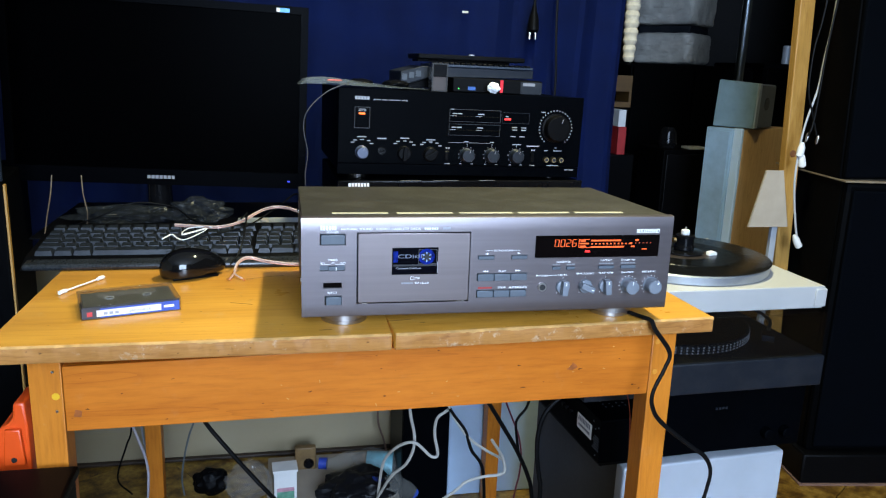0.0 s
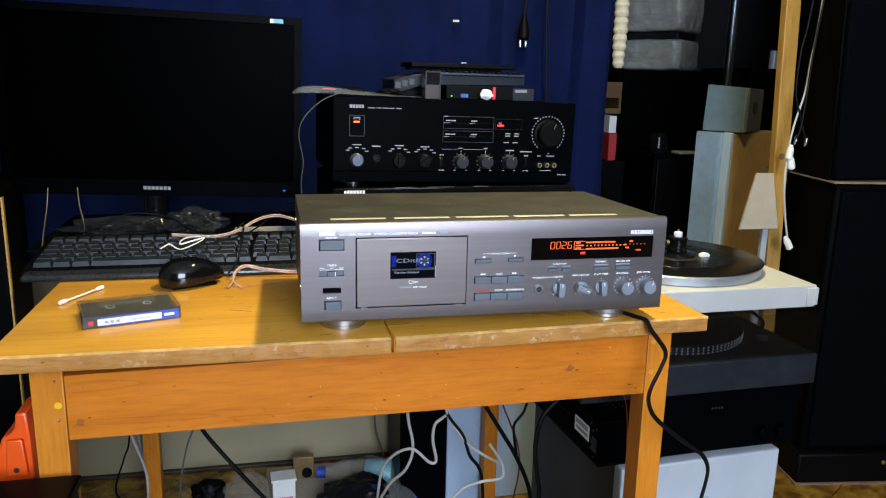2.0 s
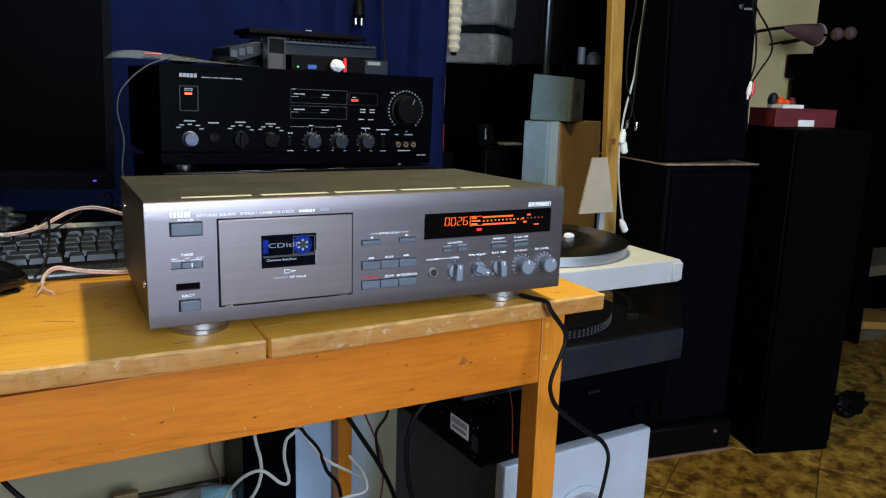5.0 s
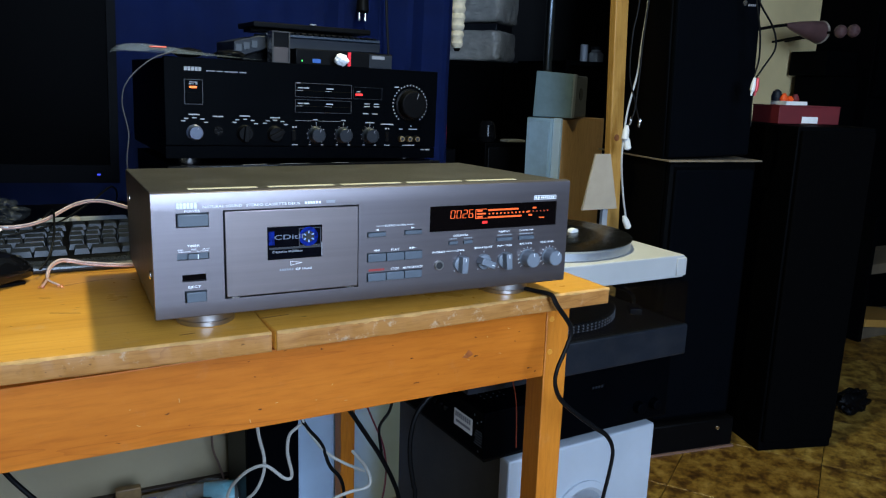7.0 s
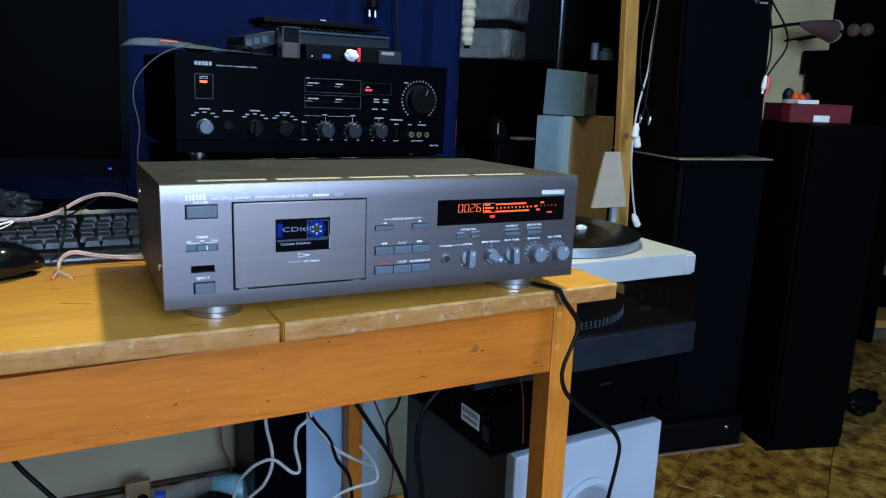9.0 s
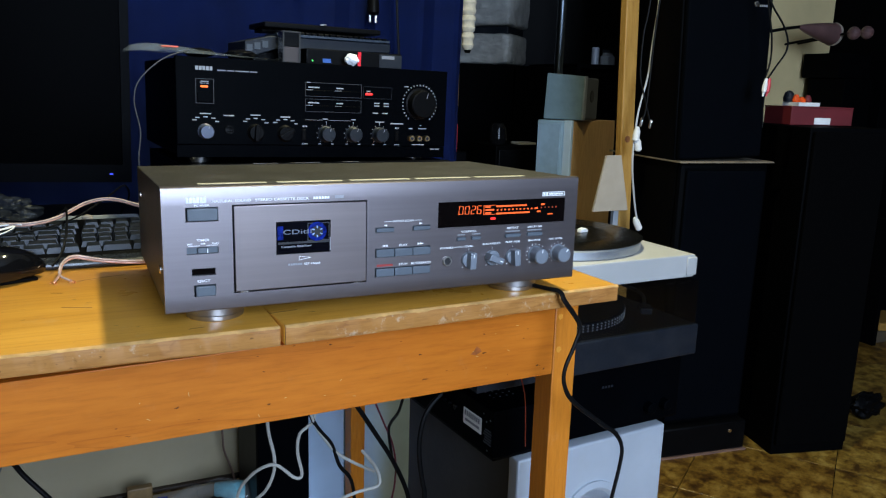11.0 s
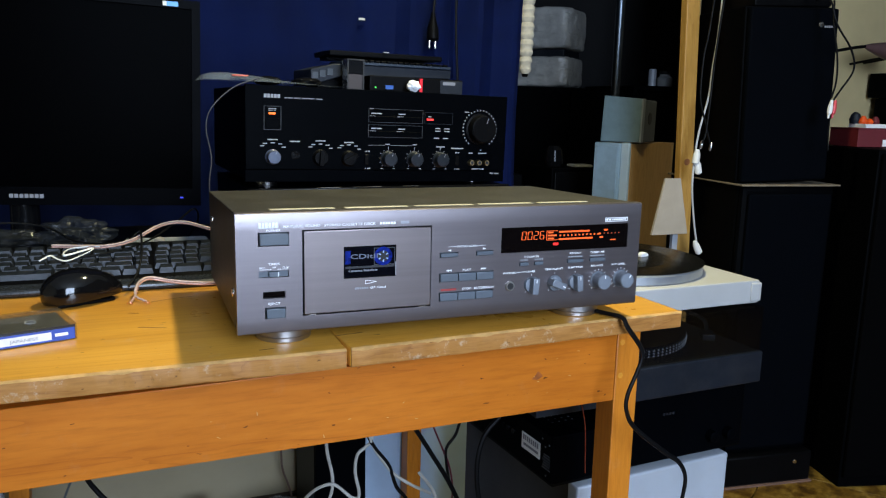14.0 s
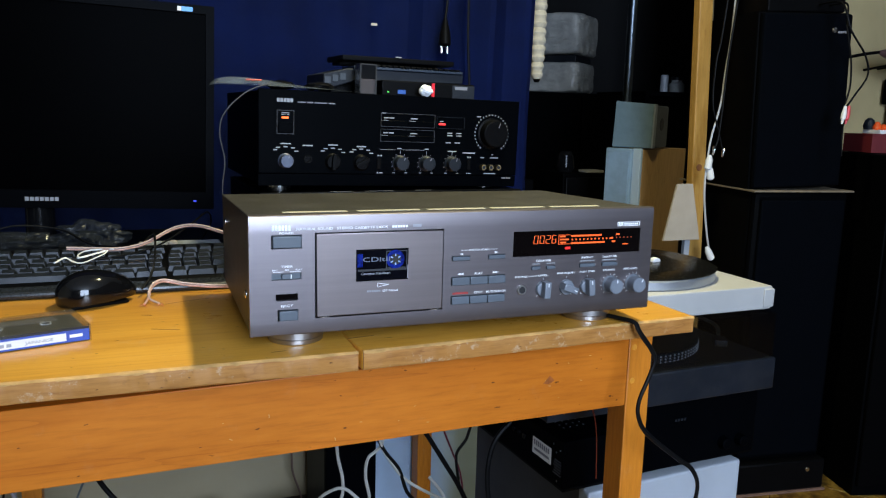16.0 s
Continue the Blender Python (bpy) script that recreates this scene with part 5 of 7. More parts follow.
part("plug_body", lathe(bmesh.new(), [(0.010, 0), (0.014, 0.006), (0.012, 0.03), (0.006, 0.05), (0.004, 0.062)], "Z", (0, 0, 0), 16), BLACKPLAST, plug)
for x in (-0.008, 0.006):
    part("pin", lathe(bmesh.new(), [(0.003, -0.016), (0.0034, -0.013), (0.0034, 0.002)], "Z", (x, 0, 0), 12), CHROME, plug)
part("cord", tube(bmesh.new(), [(0, 0, 0.06), (0.006, 0.004, 0.12), (0.002, 0.012, 0.22), (0.01, 0.02, 0.6), (0.0, 0.024, 1.378)], 0.003, 8, 6), BLACKCABLE, plug)
cable("black_cable", [(0.61, 0.965, 0.80), (0.616, 0.96, 1.0), (0.608, 0.962, 1.2), (0.615, 0.965, 1.6), (0.61, 0.97, 2.5)], 0.003, BLACKCABLE, "black cable hanging down before the blue curtain")
single("curtain_tag", B(0.386, 0.400, 0.978, 0.982, 1.159, 1.164, bevel=0.0005), WHITEPLAST, "tiny pale tag stuck on the blue curtain", "tag")

# ---- loudspeaker left of the monitor ----
spk = thing("black_loudspeaker", pose(-0.537, 0.41, 0.846, 0, 1.0, 22), "black wood-grain loudspeaker standing beside the monitor", "loudspeaker")
part("cabinet", B(-0.105, 0.105, 0.0, 0.24, 0, 0.42, bevel=0.003), ASHLIT, spk)
part("grille", B(-0.092, 0.082, -0.010, -0.0002, 0.10, 0.405, bevel=0.006), GRILLE, spk)
part("grille_frame", plate(bmesh.new(), -0.096, 0.086, 0.096, 0.409, -0.004, -0.0001, [(-0.0925, 0.0825, 0.0995, 0.4055)]), BLACKGLOSS, spk)
part("port_ring", lathe(bmesh.new(), [(0.006, 0), (0.006, 0.001), (0.004, 0.001), (0.0038, 0)], "-Y", (0.072, -0.0001, 0.030), 20), BLACKGLOSS, spk)
stand = thing("speaker_cabinet", pose(-0.552, 0.42, FLOOR, 0, 0, 10), "tall black cabinet that carries a loudspeaker beside the table", "cabinet")
part("body", B(-0.13, 0.115, 0, 0.28, 0, 0.814, bevel=0.003), BLACKASH, stand)
part("edge_trim", B(0.1152, 0.118, 0.005, 0.02, 0, 0.81), PINE, stand)
tool = thing("orange_tool", pose(-0.325, 0.055, 0.578), "orange plastic tool body hung beside the table leg", "tool")
part("body", prism(bmesh.new(), [(-0.022, -0.0275), (0.018, -0.0275), (0.018, 0.045), (0.016, 0.076), (0.004, 0.076), (0.002, 0.058), (-0.004, 0.050), (-0.012, 0.047), (-0.022, 0.02)], 0.05, Matrix.Translation((0, 0, 0)), 0.003), ORANGE, tool)
part("side_plate", prism(bmesh.new(), [(-0.010, 0.001), (0.014, 0.001), (0.011, 0.046), (-0.006, 0.046)], 0.006, Matrix.Translation((0, -0.0065, 0)), 0.002), ORANGE, tool)
part("bolt_hole", lathe(bmesh.new(), [(0.0032, 0), (0.003, 0.0004)], "-Y", (0.002, -0.0066, 0.009), 14), DARKHOLE, tool)
chest = thing("black_tool_chest", pose(-0.32, 0.0, FLOOR), "black plastic chest on the floor before the table leg", "chest")
part("body", B(-0.10, 0.070, -0.20, 0.018, 0, 0.55, bevel=0.006), BLACKPLAST, chest)
part("lid", B(-0.10, 0.074, -0.20, 0.020, 0.5502, 0.562, bevel=0.004), BLACKPLAST, chest)
case2 = thing("black_tool_case", pose(-0.38, 0.03, FLOOR), "black plastic case on the floor beside the table leg", "case")
part("body", B(-0.07, 0.078, 0.0, 0.17, 0, 0.508, bevel=0.006), BLACKPLAST, case2)
part("lid", B(-0.07, 0.080, 0.0, 0.17, 0.5082, 0.520, bevel=0.004), BLACKPLAST, case2)
ball = thing("toy_ball", (-0.377, 0.05, 0.5502), "yellow and red plastic ball lying on the black case", "ball")
part("ball_top", lathe(bmesh.new(), [(0.0225, 0.022), (0.0225, 0.026), (0.02, 0.034), (0.013, 0.042), (0.002, 0.0445)], "Z", (0, 0, 0), 28), YELLOW, ball, "yellow upper half")
part("ball_base", lathe(bmesh.new(), [(0.004, 0.0004), (0.014, 0.003), (0.021, 0.012), (0.0228, 0.0218)], "Z", (0, 0, 0), 28), mk("red_plastic", (0.55, 0.05, 0.02), 0.35), ball, "red lower half")
crumple("white_rag", (-0.358, 0.085, 0.5502), (0.009, 0.016, 0.022), CARD, "crumpled pale rag on the black case", "rag", 5, 0.4, 4)

# ---- under the table ----
tower = thing("pale_blue_panel", pose(0.355, 0.80, FLOOR), "pale blue-grey panelled case standing under the table", "computer case")
part("side_panel", B(0.0, 0.29, 0, 0.014, 0.0, 0.46, bevel=0.003), mk("pale_blue_paint", (0.35, 0.45, 0.58), 0.45, 0.0, 0.1, 6, 300, 0.05, dust=0.1), tower)
part("body", B(0.002, 0.288, 0.0142, 0.17, 0.0, 0.455), BLACKPLAST, tower)
btow = thing("black_computer_tower", pose(0.240, 0.78, FLOOR), "black computer tower standing under the table", "computer case")
part("body", B(0.0, 0.112, 0.006, 0.2, 0.0, 0.44, bevel=0.003), BLACKPLAST, btow)
part("front_panel", B(0.002, 0.110, 0.0, 0.0058, 0.004, 0.436, bevel=0.002), BLACKMETAL, btow)
cable("black_cable", [(-0.19, 0.53, 0.44), (-0.169, 0.55, 0.378), (-0.134, 0.55, 0.326), (-0.093, 0.55, 0.269), (-0.056, 0.55, 0.221), (0.0, 0.57, 0.14), (0.06, 0.62, 0.04)], 0.0042, BLACKCABLE, "thick black cable slanting under the table")
cable("grey_cable", [(-0.35, 0.86, 0.4), (-0.361, 0.85, 0.233), (-0.375, 0.85, 0.185), (-0.40, 0.86, 0.10), (-0.38, 0.9, 0.035)], 0.002, BLACKCABLE, "thin grey cable under the table")
cable("grey_cable", [(-0.34, 0.82, 0.42), (-0.335, 0.82, 0.25), (-0.32, 0.84, 0.12), (-0.30, 0.88, 0.036)], 0.0025, mk("pale_grey_sheath", (0.3, 0.31, 0.33), 0.4), "pale grey cable under the table")
cable("grey_cable", [(-0.30, 0.45, 0.50), (-0.272, 0.46, 0.40), (-0.258, 0.46, 0.34), (-0.262, 0.46, 0.26), (-0.27, 0.48, 0.10), (-0.27, 0.5, 0.034)], 0.0022, mk("pale_lilac_sheath", (0.32, 0.29, 0.31), 0.45), "pale lilac cable beside the table leg")
cable("grey_cable", [(-0.20, 0.85, 0.42), (-0.205, 0.85, 0.30), (-0.24, 0.85, 0.20), (-0.26, 0.86, 0.10), (-0.26, 0.88, 0.034)], 0.0022, mk("slate_sheath", (0.09, 0.10, 0.10), 0.5), "slate grey cable hanging before the wall")
cable("white_cable", [(0.33, 0.62, 0.42), (0.315, 0.62, 0.352), (0.303, 0.62, 0.338), (0.287, 0.62, 0.324), (0.283, 0.62, 0.289), (0.291, 0.62, 0.242), (0.277, 0.62, 0.238), (0.247, 0.63, 0.264), (0.224, 0.64, 0.261), (0.2, 0.66, 0.235), (0.185, 0.70, 0.18), (0.18, 0.75, 0.06)], 0.0032, WHITECABLE, "looped white cable under the table")
cable("white_cable", [(0.228, 0.64, 0.42), (0.233, 0.64, 0.334), (0.243, 0.64, 0.282), (0.242, 0.64, 0.246), (0.228, 0.65, 0.206), (0.20, 0.68, 0.16), (0.17, 0.76, 0.04)], 0.0032, WHITECABLE, "white cable hanging under the table")
cable("white_cable", [(0.29, 0.6, 0.42), (0.308, 0.6, 0.357), (0.328, 0.6, 0.32), (0.353, 0.6, 0.285), (0.386, 0.6, 0.258), (0.43, 0.6, 0.23)], 0.003, WHITECABLE, "white cable crossing the pale panel")
cable("black_cable", [(0.29, 0.605, 0.40), (0.313, 0.6, 0.347), (0.343, 0.6, 0.304), (0.359, 0.6, 0.257), (0.385, 0.6, 0.213), (0.40, 0.62, 0.1)], 0.0036, BLACKCABLE, "black cable hanging under the table")
cable("white_cable", [(0.22, 0.53, 0.15), (0.299, 0.5, 0.223), (0.325, 0.5, 0.244), (0.362, 0.5, 0.253), (0.394, 0.5, 0.255), (0.403, 0.5, 0.266), (0.401, 0.52, 0.285), (0.39, 0.56, 0.30)], 0.003, WHITECABLE, "white cable looped round the rear table leg")
cable("black_cable", [(0.335, 0.5, 0.45), (0.358, 0.5, 0.418), (0.394, 0.5, 0.359), (0.424, 0.5, 0.308), (0.45, 0.5, 0.252), (0.462, 0.5, 0.207), (0.47, 0.5, 0.1)], 0.0042, BLACKCABLE, "thick black cable before the pale panel")
cable("red_cable", [(0.39, 0.52, 0.45), (0.4, 0.52, 0.411), (0.418, 0.52, 0.366), (0.434, 0.52, 0.326), (0.442, 0.52, 0.281), (0.44, 0.52, 0.237), (0.433, 0.52, 0.198), (0.42, 0.52, 0.08)], 0.0018, mk("maroon_sheath", (0.10, 0.012, 0.03), 0.4), "thin maroon cable before the pale panel")
cable("black_cable", [(0.47, 0.52, 0.46), (0.453, 0.52, 0.407), (0.445, 0.52, 0.384), (0.43, 0.52, 0.365), (0.427, 0.52, 0.346), (0.437, 0.525, 0.29)], 0.0028, BLACKCABLE, "black cable before the pale panel")
cable("black_cable", [(0.49, 0.36, 0.50), (0.455, 0.36, 0.482), (0.428, 0.36, 0.454), (0.417, 0.36, 0.416), (0.417, 0.36, 0.373), (0.424, 0.36, 0.328), (0.428, 0.36, 0.293), (0.43, 0.37, 0.1)], 0.0042, BLACKCABLE, "thick black cable bending down beside the subwoofer")
cable("brown_cable", [(0.205, 1.02, 0.34), (0.208, 1.0, 0.178), (0.211, 1.0, 0.13), (0.225, 1.0, 0.085), (0.237, 0.99, 0.034)], 0.0025, mk("brown_sheath", (0.12, 0.07, 0.05), 0.5), "thin brown cable on the wall under the table")
cable("orange_cable", [(0.452, 0.16, 0.66), (0.462, 0.16, 0.628), (0.474, 0.16, 0.59), (0.486, 0.16, 0.545), (0.494, 0.165, 0.47)], 0.0009, mk("rust_sheath", (0.22, 0.03, 0.012), 0.45), "thin rust-red cable behind the table leg")
adp = thing("mains_adapter", (0.023, 0.96, FLOOR), "tan mains adapter with a black round knob on the floor", "adapter")
part("plate", B(-0.026, 0.026, 0, 0.02, 0, 0.064, bevel=0.003), mk("tan_plastic", (0.17, 0.10, 0.035), 0.5, 0, 0.3, 40), adp)
part("knob", lathe(bmesh.new(), [(0.013, 0), (0.013, 0.006), (0.009, 0.012)], "-Y", (0.008, -0.0001, 0.022), 20), BLACKGLOSS, adp)
PET = glass("clear_bottle_plastic", (0.6, 0.6, 0.55), 0.03, 0.13)
bot = thing("plastic_bottle", pose(0.060, 0.93, FLOOR + 0.036, 0, 90, -12), "empty clear plastic bottle with a blue cap lying on the floor", "bottle")
part("body", lathe(bmesh.new(), [(0.012, 0.016), (0.014, 0.026), (0.030, 0.055), (0.0345, 0.075), (0.0330, 0.095), (0.0345, 0.11), (0.0345, 0.20), (0.030, 0.215)], "Z", (0, 0, 0), 28), PET, bot)
part("cap", lathe(bmesh.new(), [(0.0145, -0.004), (0.0145, 0.0155)], "Z", (0, 0, 0), 20), mk("blue_cap_plastic", (0.02, 0.05, 0.32), 0.35), bot, "blue screw cap")
part("bottle_label", lathe(bmesh.new(), [(0.0350, 0.115), (0.0352, 0.12), (0.0352, 0.175), (0.0350, 0.18)], "Z", (0, 0, 0), 28), mk("teal_label_paper", (0.18, 0.42, 0.48), 0.4, 0, 0.35, 40), bot, "teal and white paper label")
bot2 = thing("plastic_bottle", pose(0.245, 0.80, FLOOR + 0.036, 0, 112, 25), "empty clear plastic bottle leaning on cables on the floor", "bottle")
part("body", lathe(bmesh.new(), [(0.012, -0.07), (0.014, -0.06), (0.030, -0.03), (0.033, 0.0), (0.033, 0.10), (0.028, 0.115)], "Z", (0, 0, 0), 28), PET, bot2)
part("cap", lathe(bmesh.new(), [(0.0145, -0.088), (0.0145, -0.0702)], "Z", (0, 0, 0), 20), mk("navy_cap_plastic", (0.02, 0.04, 0.2), 0.35), bot2)
part("bottle_label", lathe(bmesh.new(), [(0.0336, 0.02), (0.0338, 0.025), (0.0338, 0.07), (0.0336, 0.075)], "Z", (0, 0, 0), 28), SPB, bot2)
ctn = thing("small_carton", pose(-0.026, 0.83, FLOOR, 0, 0, 4), "small white carton with a printed panel on the floor", "carton")
part("box", B(-0.026, 0.026, 0, 0.04, 0, 0.074, bevel=0.001), PAPER, ctn)
part("lid", B(-0.029, 0.029, -0.003, 0.043, 0.0742, 0.080, bevel=0.001), PAPER, ctn)
part("green_print", B(-0.020, 0.020, -0.0006, -0.0001, 0.004, 0.024), mk("green_print", (0.12, 0.3, 0.2), 0.5, 0, 0.5, 60), ctn)
part("rose_print", B(-0.020, 0.020, -0.0006, -0.0001, 0.0245, 0.034), mk("rose_print", (0.5, 0.25, 0.3), 0.5, 0, 0.3, 60), ctn)
crumple("black_bag", (0.14, 0.79, FLOOR), (0.085, 0.06, 0.038), mk("black_film", (0.006, 0.006, 0.007), 0.38, spec=0.2), "crumpled black bag on the floor under the table", "bag", 12, 0.3)
crumple("clear_bag", (-0.11, 0.84, FLOOR), (0.05, 0.05, 0.045), CLEARFILM, "crumpled clear plastic bag on the floor", "bag", 15, 0.28)
crumple("clear_bag", (0.19, 0.90, FLOOR), (0.055, 0.045, 0.035), CLEARFILM, "crumpled clear plastic bag beside a bottle", "bag", 18, 0.28)
crumple("black_adapter", (-0.20, 0.88, FLOOR), (0.038, 0.025, 0.032), BLACKPLAST, "black lumpy mains adapter on the floor", "adapter", 21, 0.25, 4)
single("paper_sheet", B(-0.07, 0.30, 0.74, 1.03, FLOOR, FLOOR + 0.004, m=Matrix.Translation((0, 0, 0.001))), CARD, "flat beige card lying on the floor under the table", "card")

# ---- hi-fi stack beside the table ----
sub = thing("subwoofer", pose(0.505, 0.198, FLOOR, 0, 0, 4.2), "dark grey subwoofer with a pale silver front on the floor", "subwoofer")
part("cabinet", B(0.004, 0.298, 0.026, 0.36, 0.0, 0.392, bevel=0.004), mk("dark_grey_vinyl", (0.035, 0.037, 0.042), 0.5, 0, 0.15, 10, 300, 0.2, dust=0.04), sub)
part("front_board", B(0.0, 0.302, 0.0, 0.0258, 0.0, 0.399, bevel=0.004), SILVERSUB, sub, "pale silver front board")
part("driver_ring", lathe(bmesh.new(), [(0.062, 0), (0.062, 0.004), (0.052, 0.006), (0.046, 0.001)], "-Y", (0.150, 0.0, 0.268), 40), SILVERSUB, sub)
part("driver_cone", lathe(bmesh.new(), [(0.0455, 0.001), (0.02, 0.0006), (0.016, 0.008), (0.002, 0.012)], "-Y", (0.150, 0.0, 0.268), 40), SILVERSUB, sub)
rec = thing("black_receiver", pose(0.560, 0.212, FLOOR + 0.4005, 0, 0, 2.6), "black receiver on the subwoofer under a turntable", "receiver")
part("case", B(0.0, 0.272, 0.008, 0.30, 0.008, 0.118, bevel=0.002), BLACKMETAL, rec)
part("front_panel", B(-0.002, 0.274, 0.0, 0.0078, 0.006, 0.119, bevel=0.004), BLACKMETAL, rec)
for k in range(2):
    part("front_knob", lathe(bmesh.new(), [(0.010, 0), (0.0095, 0.012), (0.007, 0.013)], "-Y", (0.205 + 0.035 * k, 0, 0.035), 20), BLACKMETAL, rec)
bm = bmesh.new()
for k in range(4):
    bar(bm, 0.105 + 0.006 * k, 0.109 + 0.006 * k, -0.0001, 0.082, 0.086)
part("small_print", bm, DARKPLAST, rec)
for x in (0.03, 0.24):
    for y in (0.04, 0.26):
        part("foot", lathe(bmesh.new(), [(0.012, 0), (0.012, 0.0078)], "Z", (x, y, 0), 16), BLACKPLAST, rec)
unit = thing("black_disc_unit", pose(0.466, 0.205, FLOOR + 0.4005, 0, 0, 4.5), "flat black unit with vents and a white sticker on the subwoofer", "hi-fi unit")
VENTDOT = mk("dull_vent_metal", (0.045, 0.05, 0.058), 0.5)
part("case", B(0.0, 0.088, 0.004, 0.30, 0.004, 0.078, bevel=0.002), BLACKMETAL, unit)
part("base_plate", B(0.002, 0.086, 0.004, 0.298, 0.0, 0.0038), BLACKPLAST, unit)
for i in range(9):
    for k in range(4):
        part("vent_hole", lathe(bmesh.new(), [(0.0016, 0), (0.0014, 0.0004)], "Z", (0.03 + 0.012 * k, 0.05 + 0.011 * i, 0.0781), 8), VENTDOT, unit)
part("sticker", B(-0.0007, -0.0001, 0.035, 0.086, 0.030, 0.056), PAPER, unit, "white sticker with small print bars")
stk = unit.children[-1]
for k in range(8):
    part("sticker_bar", B(-0.0011, -0.0008, 0.040 + 0.0055 * k, 0.0435 + 0.0055 * k, 0.045, 0.053), PRINTDIM, stk)
part("sticker_bar", B(-0.0011, -0.0008, 0.04, 0.08, 0.036, 0.040), PRINTDIM, stk)
for k in range(6):
    part("rating_print", B(-0.0007, -0.0001, 0.008 + 0.0015 * (k % 2), 0.029 - 0.002 * (k % 3), 0.022 + 0.0042 * k, 0.0238 + 0.0042 * k), VENTDOT, unit)
for y, z in ((0.022, 0.056), (0.012, 0.062), (0.030, 0.066), (0.018, 0.012)):
    part("case_screw", lathe(bmesh.new(), [(0.0016, 0), (0.0012, 0.0006)], "-X", (-0.0001, y, z), 10), STEEL, unit)
for k in range(4):
    part("rear_socket", lathe(bmesh.new(), [(0.0042, 0), (0.0042, 0.003), (0.0026, 0.003), (0.0024, 0.001)], "-X", (-0.0001, 0.110 + 0.016 * k, 0.046), 14), BLACKGLOSS, unit)
tt2 = thing("black_turntable", pose(0.420, 0.182, FLOOR + 0.4798, 0, 0, 2.6), "charcoal turntable under a smoked dust cover", "turntable")
part("plinth", B(0.0, 0.420, 0.0, 0.35, 0.044, 0.096, bevel=0.003), DARKPLAST, tt2)
for x in (0.19, 0.38):
    for y in (0.07, 0.29):
        part("foot", lathe(bmesh.new(), [(0.022, 0.0398), (0.022, 0.0438)], "Z", (x, y, 0), 20), BLACKPLAST, tt2)
part("platter", lathe(bmesh.new(), [(0.150, 0.0962), (0.152, 0.098), (0.152, 0.110), (0.148, 0.112), (0.02, 0.1125)], "Z", (0.222, 0.185, 0), 64), DARKPLAST, tt2)
pl = tt2.children[-1]
dot = lathe(bmesh.new(), [(0.0016, 0), (0.0013, 0.0012)], "-Y", (0, 0, 0), 6)
dot_me = finish(dot, "strobe_dot", GREYPLAST)
for ring in range(3):
    for k in range(44):
        a = radians(-165 + 150 * k / 43)
        d = new("strobe_dot", dot_me)
        d.parent = pl
        d.matrix_basis = pose(0.222 + 0.1518 * math.cos(a), 0.185 + 0.1518 * math.sin(a), 0.0985 + 0.0045 * ring, 0, 0, math.degrees(a) + 90)
part("tonearm_base", lathe(bmesh.new(), [(0.024, 0.0962), (0.024, 0.115), (0.012, 0.12), (0.012, 0.135)], "Z", (0.388, 0.30, 0), 20), DARKPLAST, tt2)
part("tonearm", tube(bmesh.new(), [(0.388, 0.31, 0.13), (0.387, 0.20, 0.13), (0.38, 0.10, 0.128), (0.350, 0.055, 0.122)], 0.003, 10, 5), STEEL, tt2)
part("headshell", B(-0.01, 0.01, -0.022, 0.008, -0.008, 0.003, bevel=0.002, m=pose(0.343, 0.047, 0.121, 0, 0, -35)), DARKPLAST, tt2)
SMOKE = glass("smoked_acrylic", (0.003, 0.002, 0.002), 0.06, 0.3)
for nm, a in (("cover_front", (0.004, 0.416, 0.004, 0.0065, 0.0965, 0.165)), ("cover_side", (0.004, 0.0065, 0.0068, 0.346, 0.0965, 0.165)), ("cover_side", (0.4135, 0.416, 0.0068, 0.346, 0.0965, 0.165)), ("cover_top", (0.004, 0.416, 0.004, 0.346, 0.1652, 0.1682))):
    part(nm, B(*a), SMOKE, tt2, "smoked acrylic dust cover panel")
tt1 = thing("white_turntable", pose(0.413, 0.203, FLOOR + 0.649, 0, 0, 1.8), "aged white turntable with a black record on it", "turntable")
part("plinth", B(0.0, 0.420, 0.0, 0.345, 0.003, 0.040, bevel=0.002), WHITEPLAST, tt1)
part("plinth_corner", B(0.402, 0.4235, -0.002, 0.05, 0.006, 0.036, bevel=0.002), WHITEPLAST, tt1)
for x in (0.05, 0.37):
    for y in (0.05, 0.30):
        part("foot", lathe(bmesh.new(), [(0.015, -0.0005), (0.015, 0.0032)], "Z", (x, y, 0), 16), BLACKPLAST, tt1)
part("platter", lathe(bmesh.new(), [(0.150, 0.0402), (0.152, 0.042), (0.152, 0.054), (0.150, 0.056), (0.01, 0.0562)], "Z", (0.247, 0.165, 0), 72), mk("satin_platter_metal", (0.34, 0.36, 0.39), 0.42, 0.7, 0.1, 30), tt1, "satin metal platter rim")
rc = thing("vinyl_record", pose(0.660, 0.376, FLOOR + 0.649 + 0.0563), "black vinyl record with a dark label on the turntable", "record")
part("disc", lathe(bmesh.new(), [(0.1505, 0.0002), (0.1508, 0.0012), (0.149, 0.0019), (0.05, 0.0016)], "Z", (0, 0, 0), 72), VINYL, rc)
part("label", lathe(bmesh.new(), [(0.049, 0.0017), (0.0485, 0.0022)], "Z", (0, 0, 0), 40), mk("brown_label_paper", (0.02, 0.013, 0.01), 0.5, 0, 0.3, 40), rc, "dark brown paper centre label")
part("groove_band", lathe(bmesh.new(), [(0.098, 0.00165), (0.0975, 0.0021), (0.0965, 0.0021)], "Z", (0, 0, 0), 60), VINYL, rc)
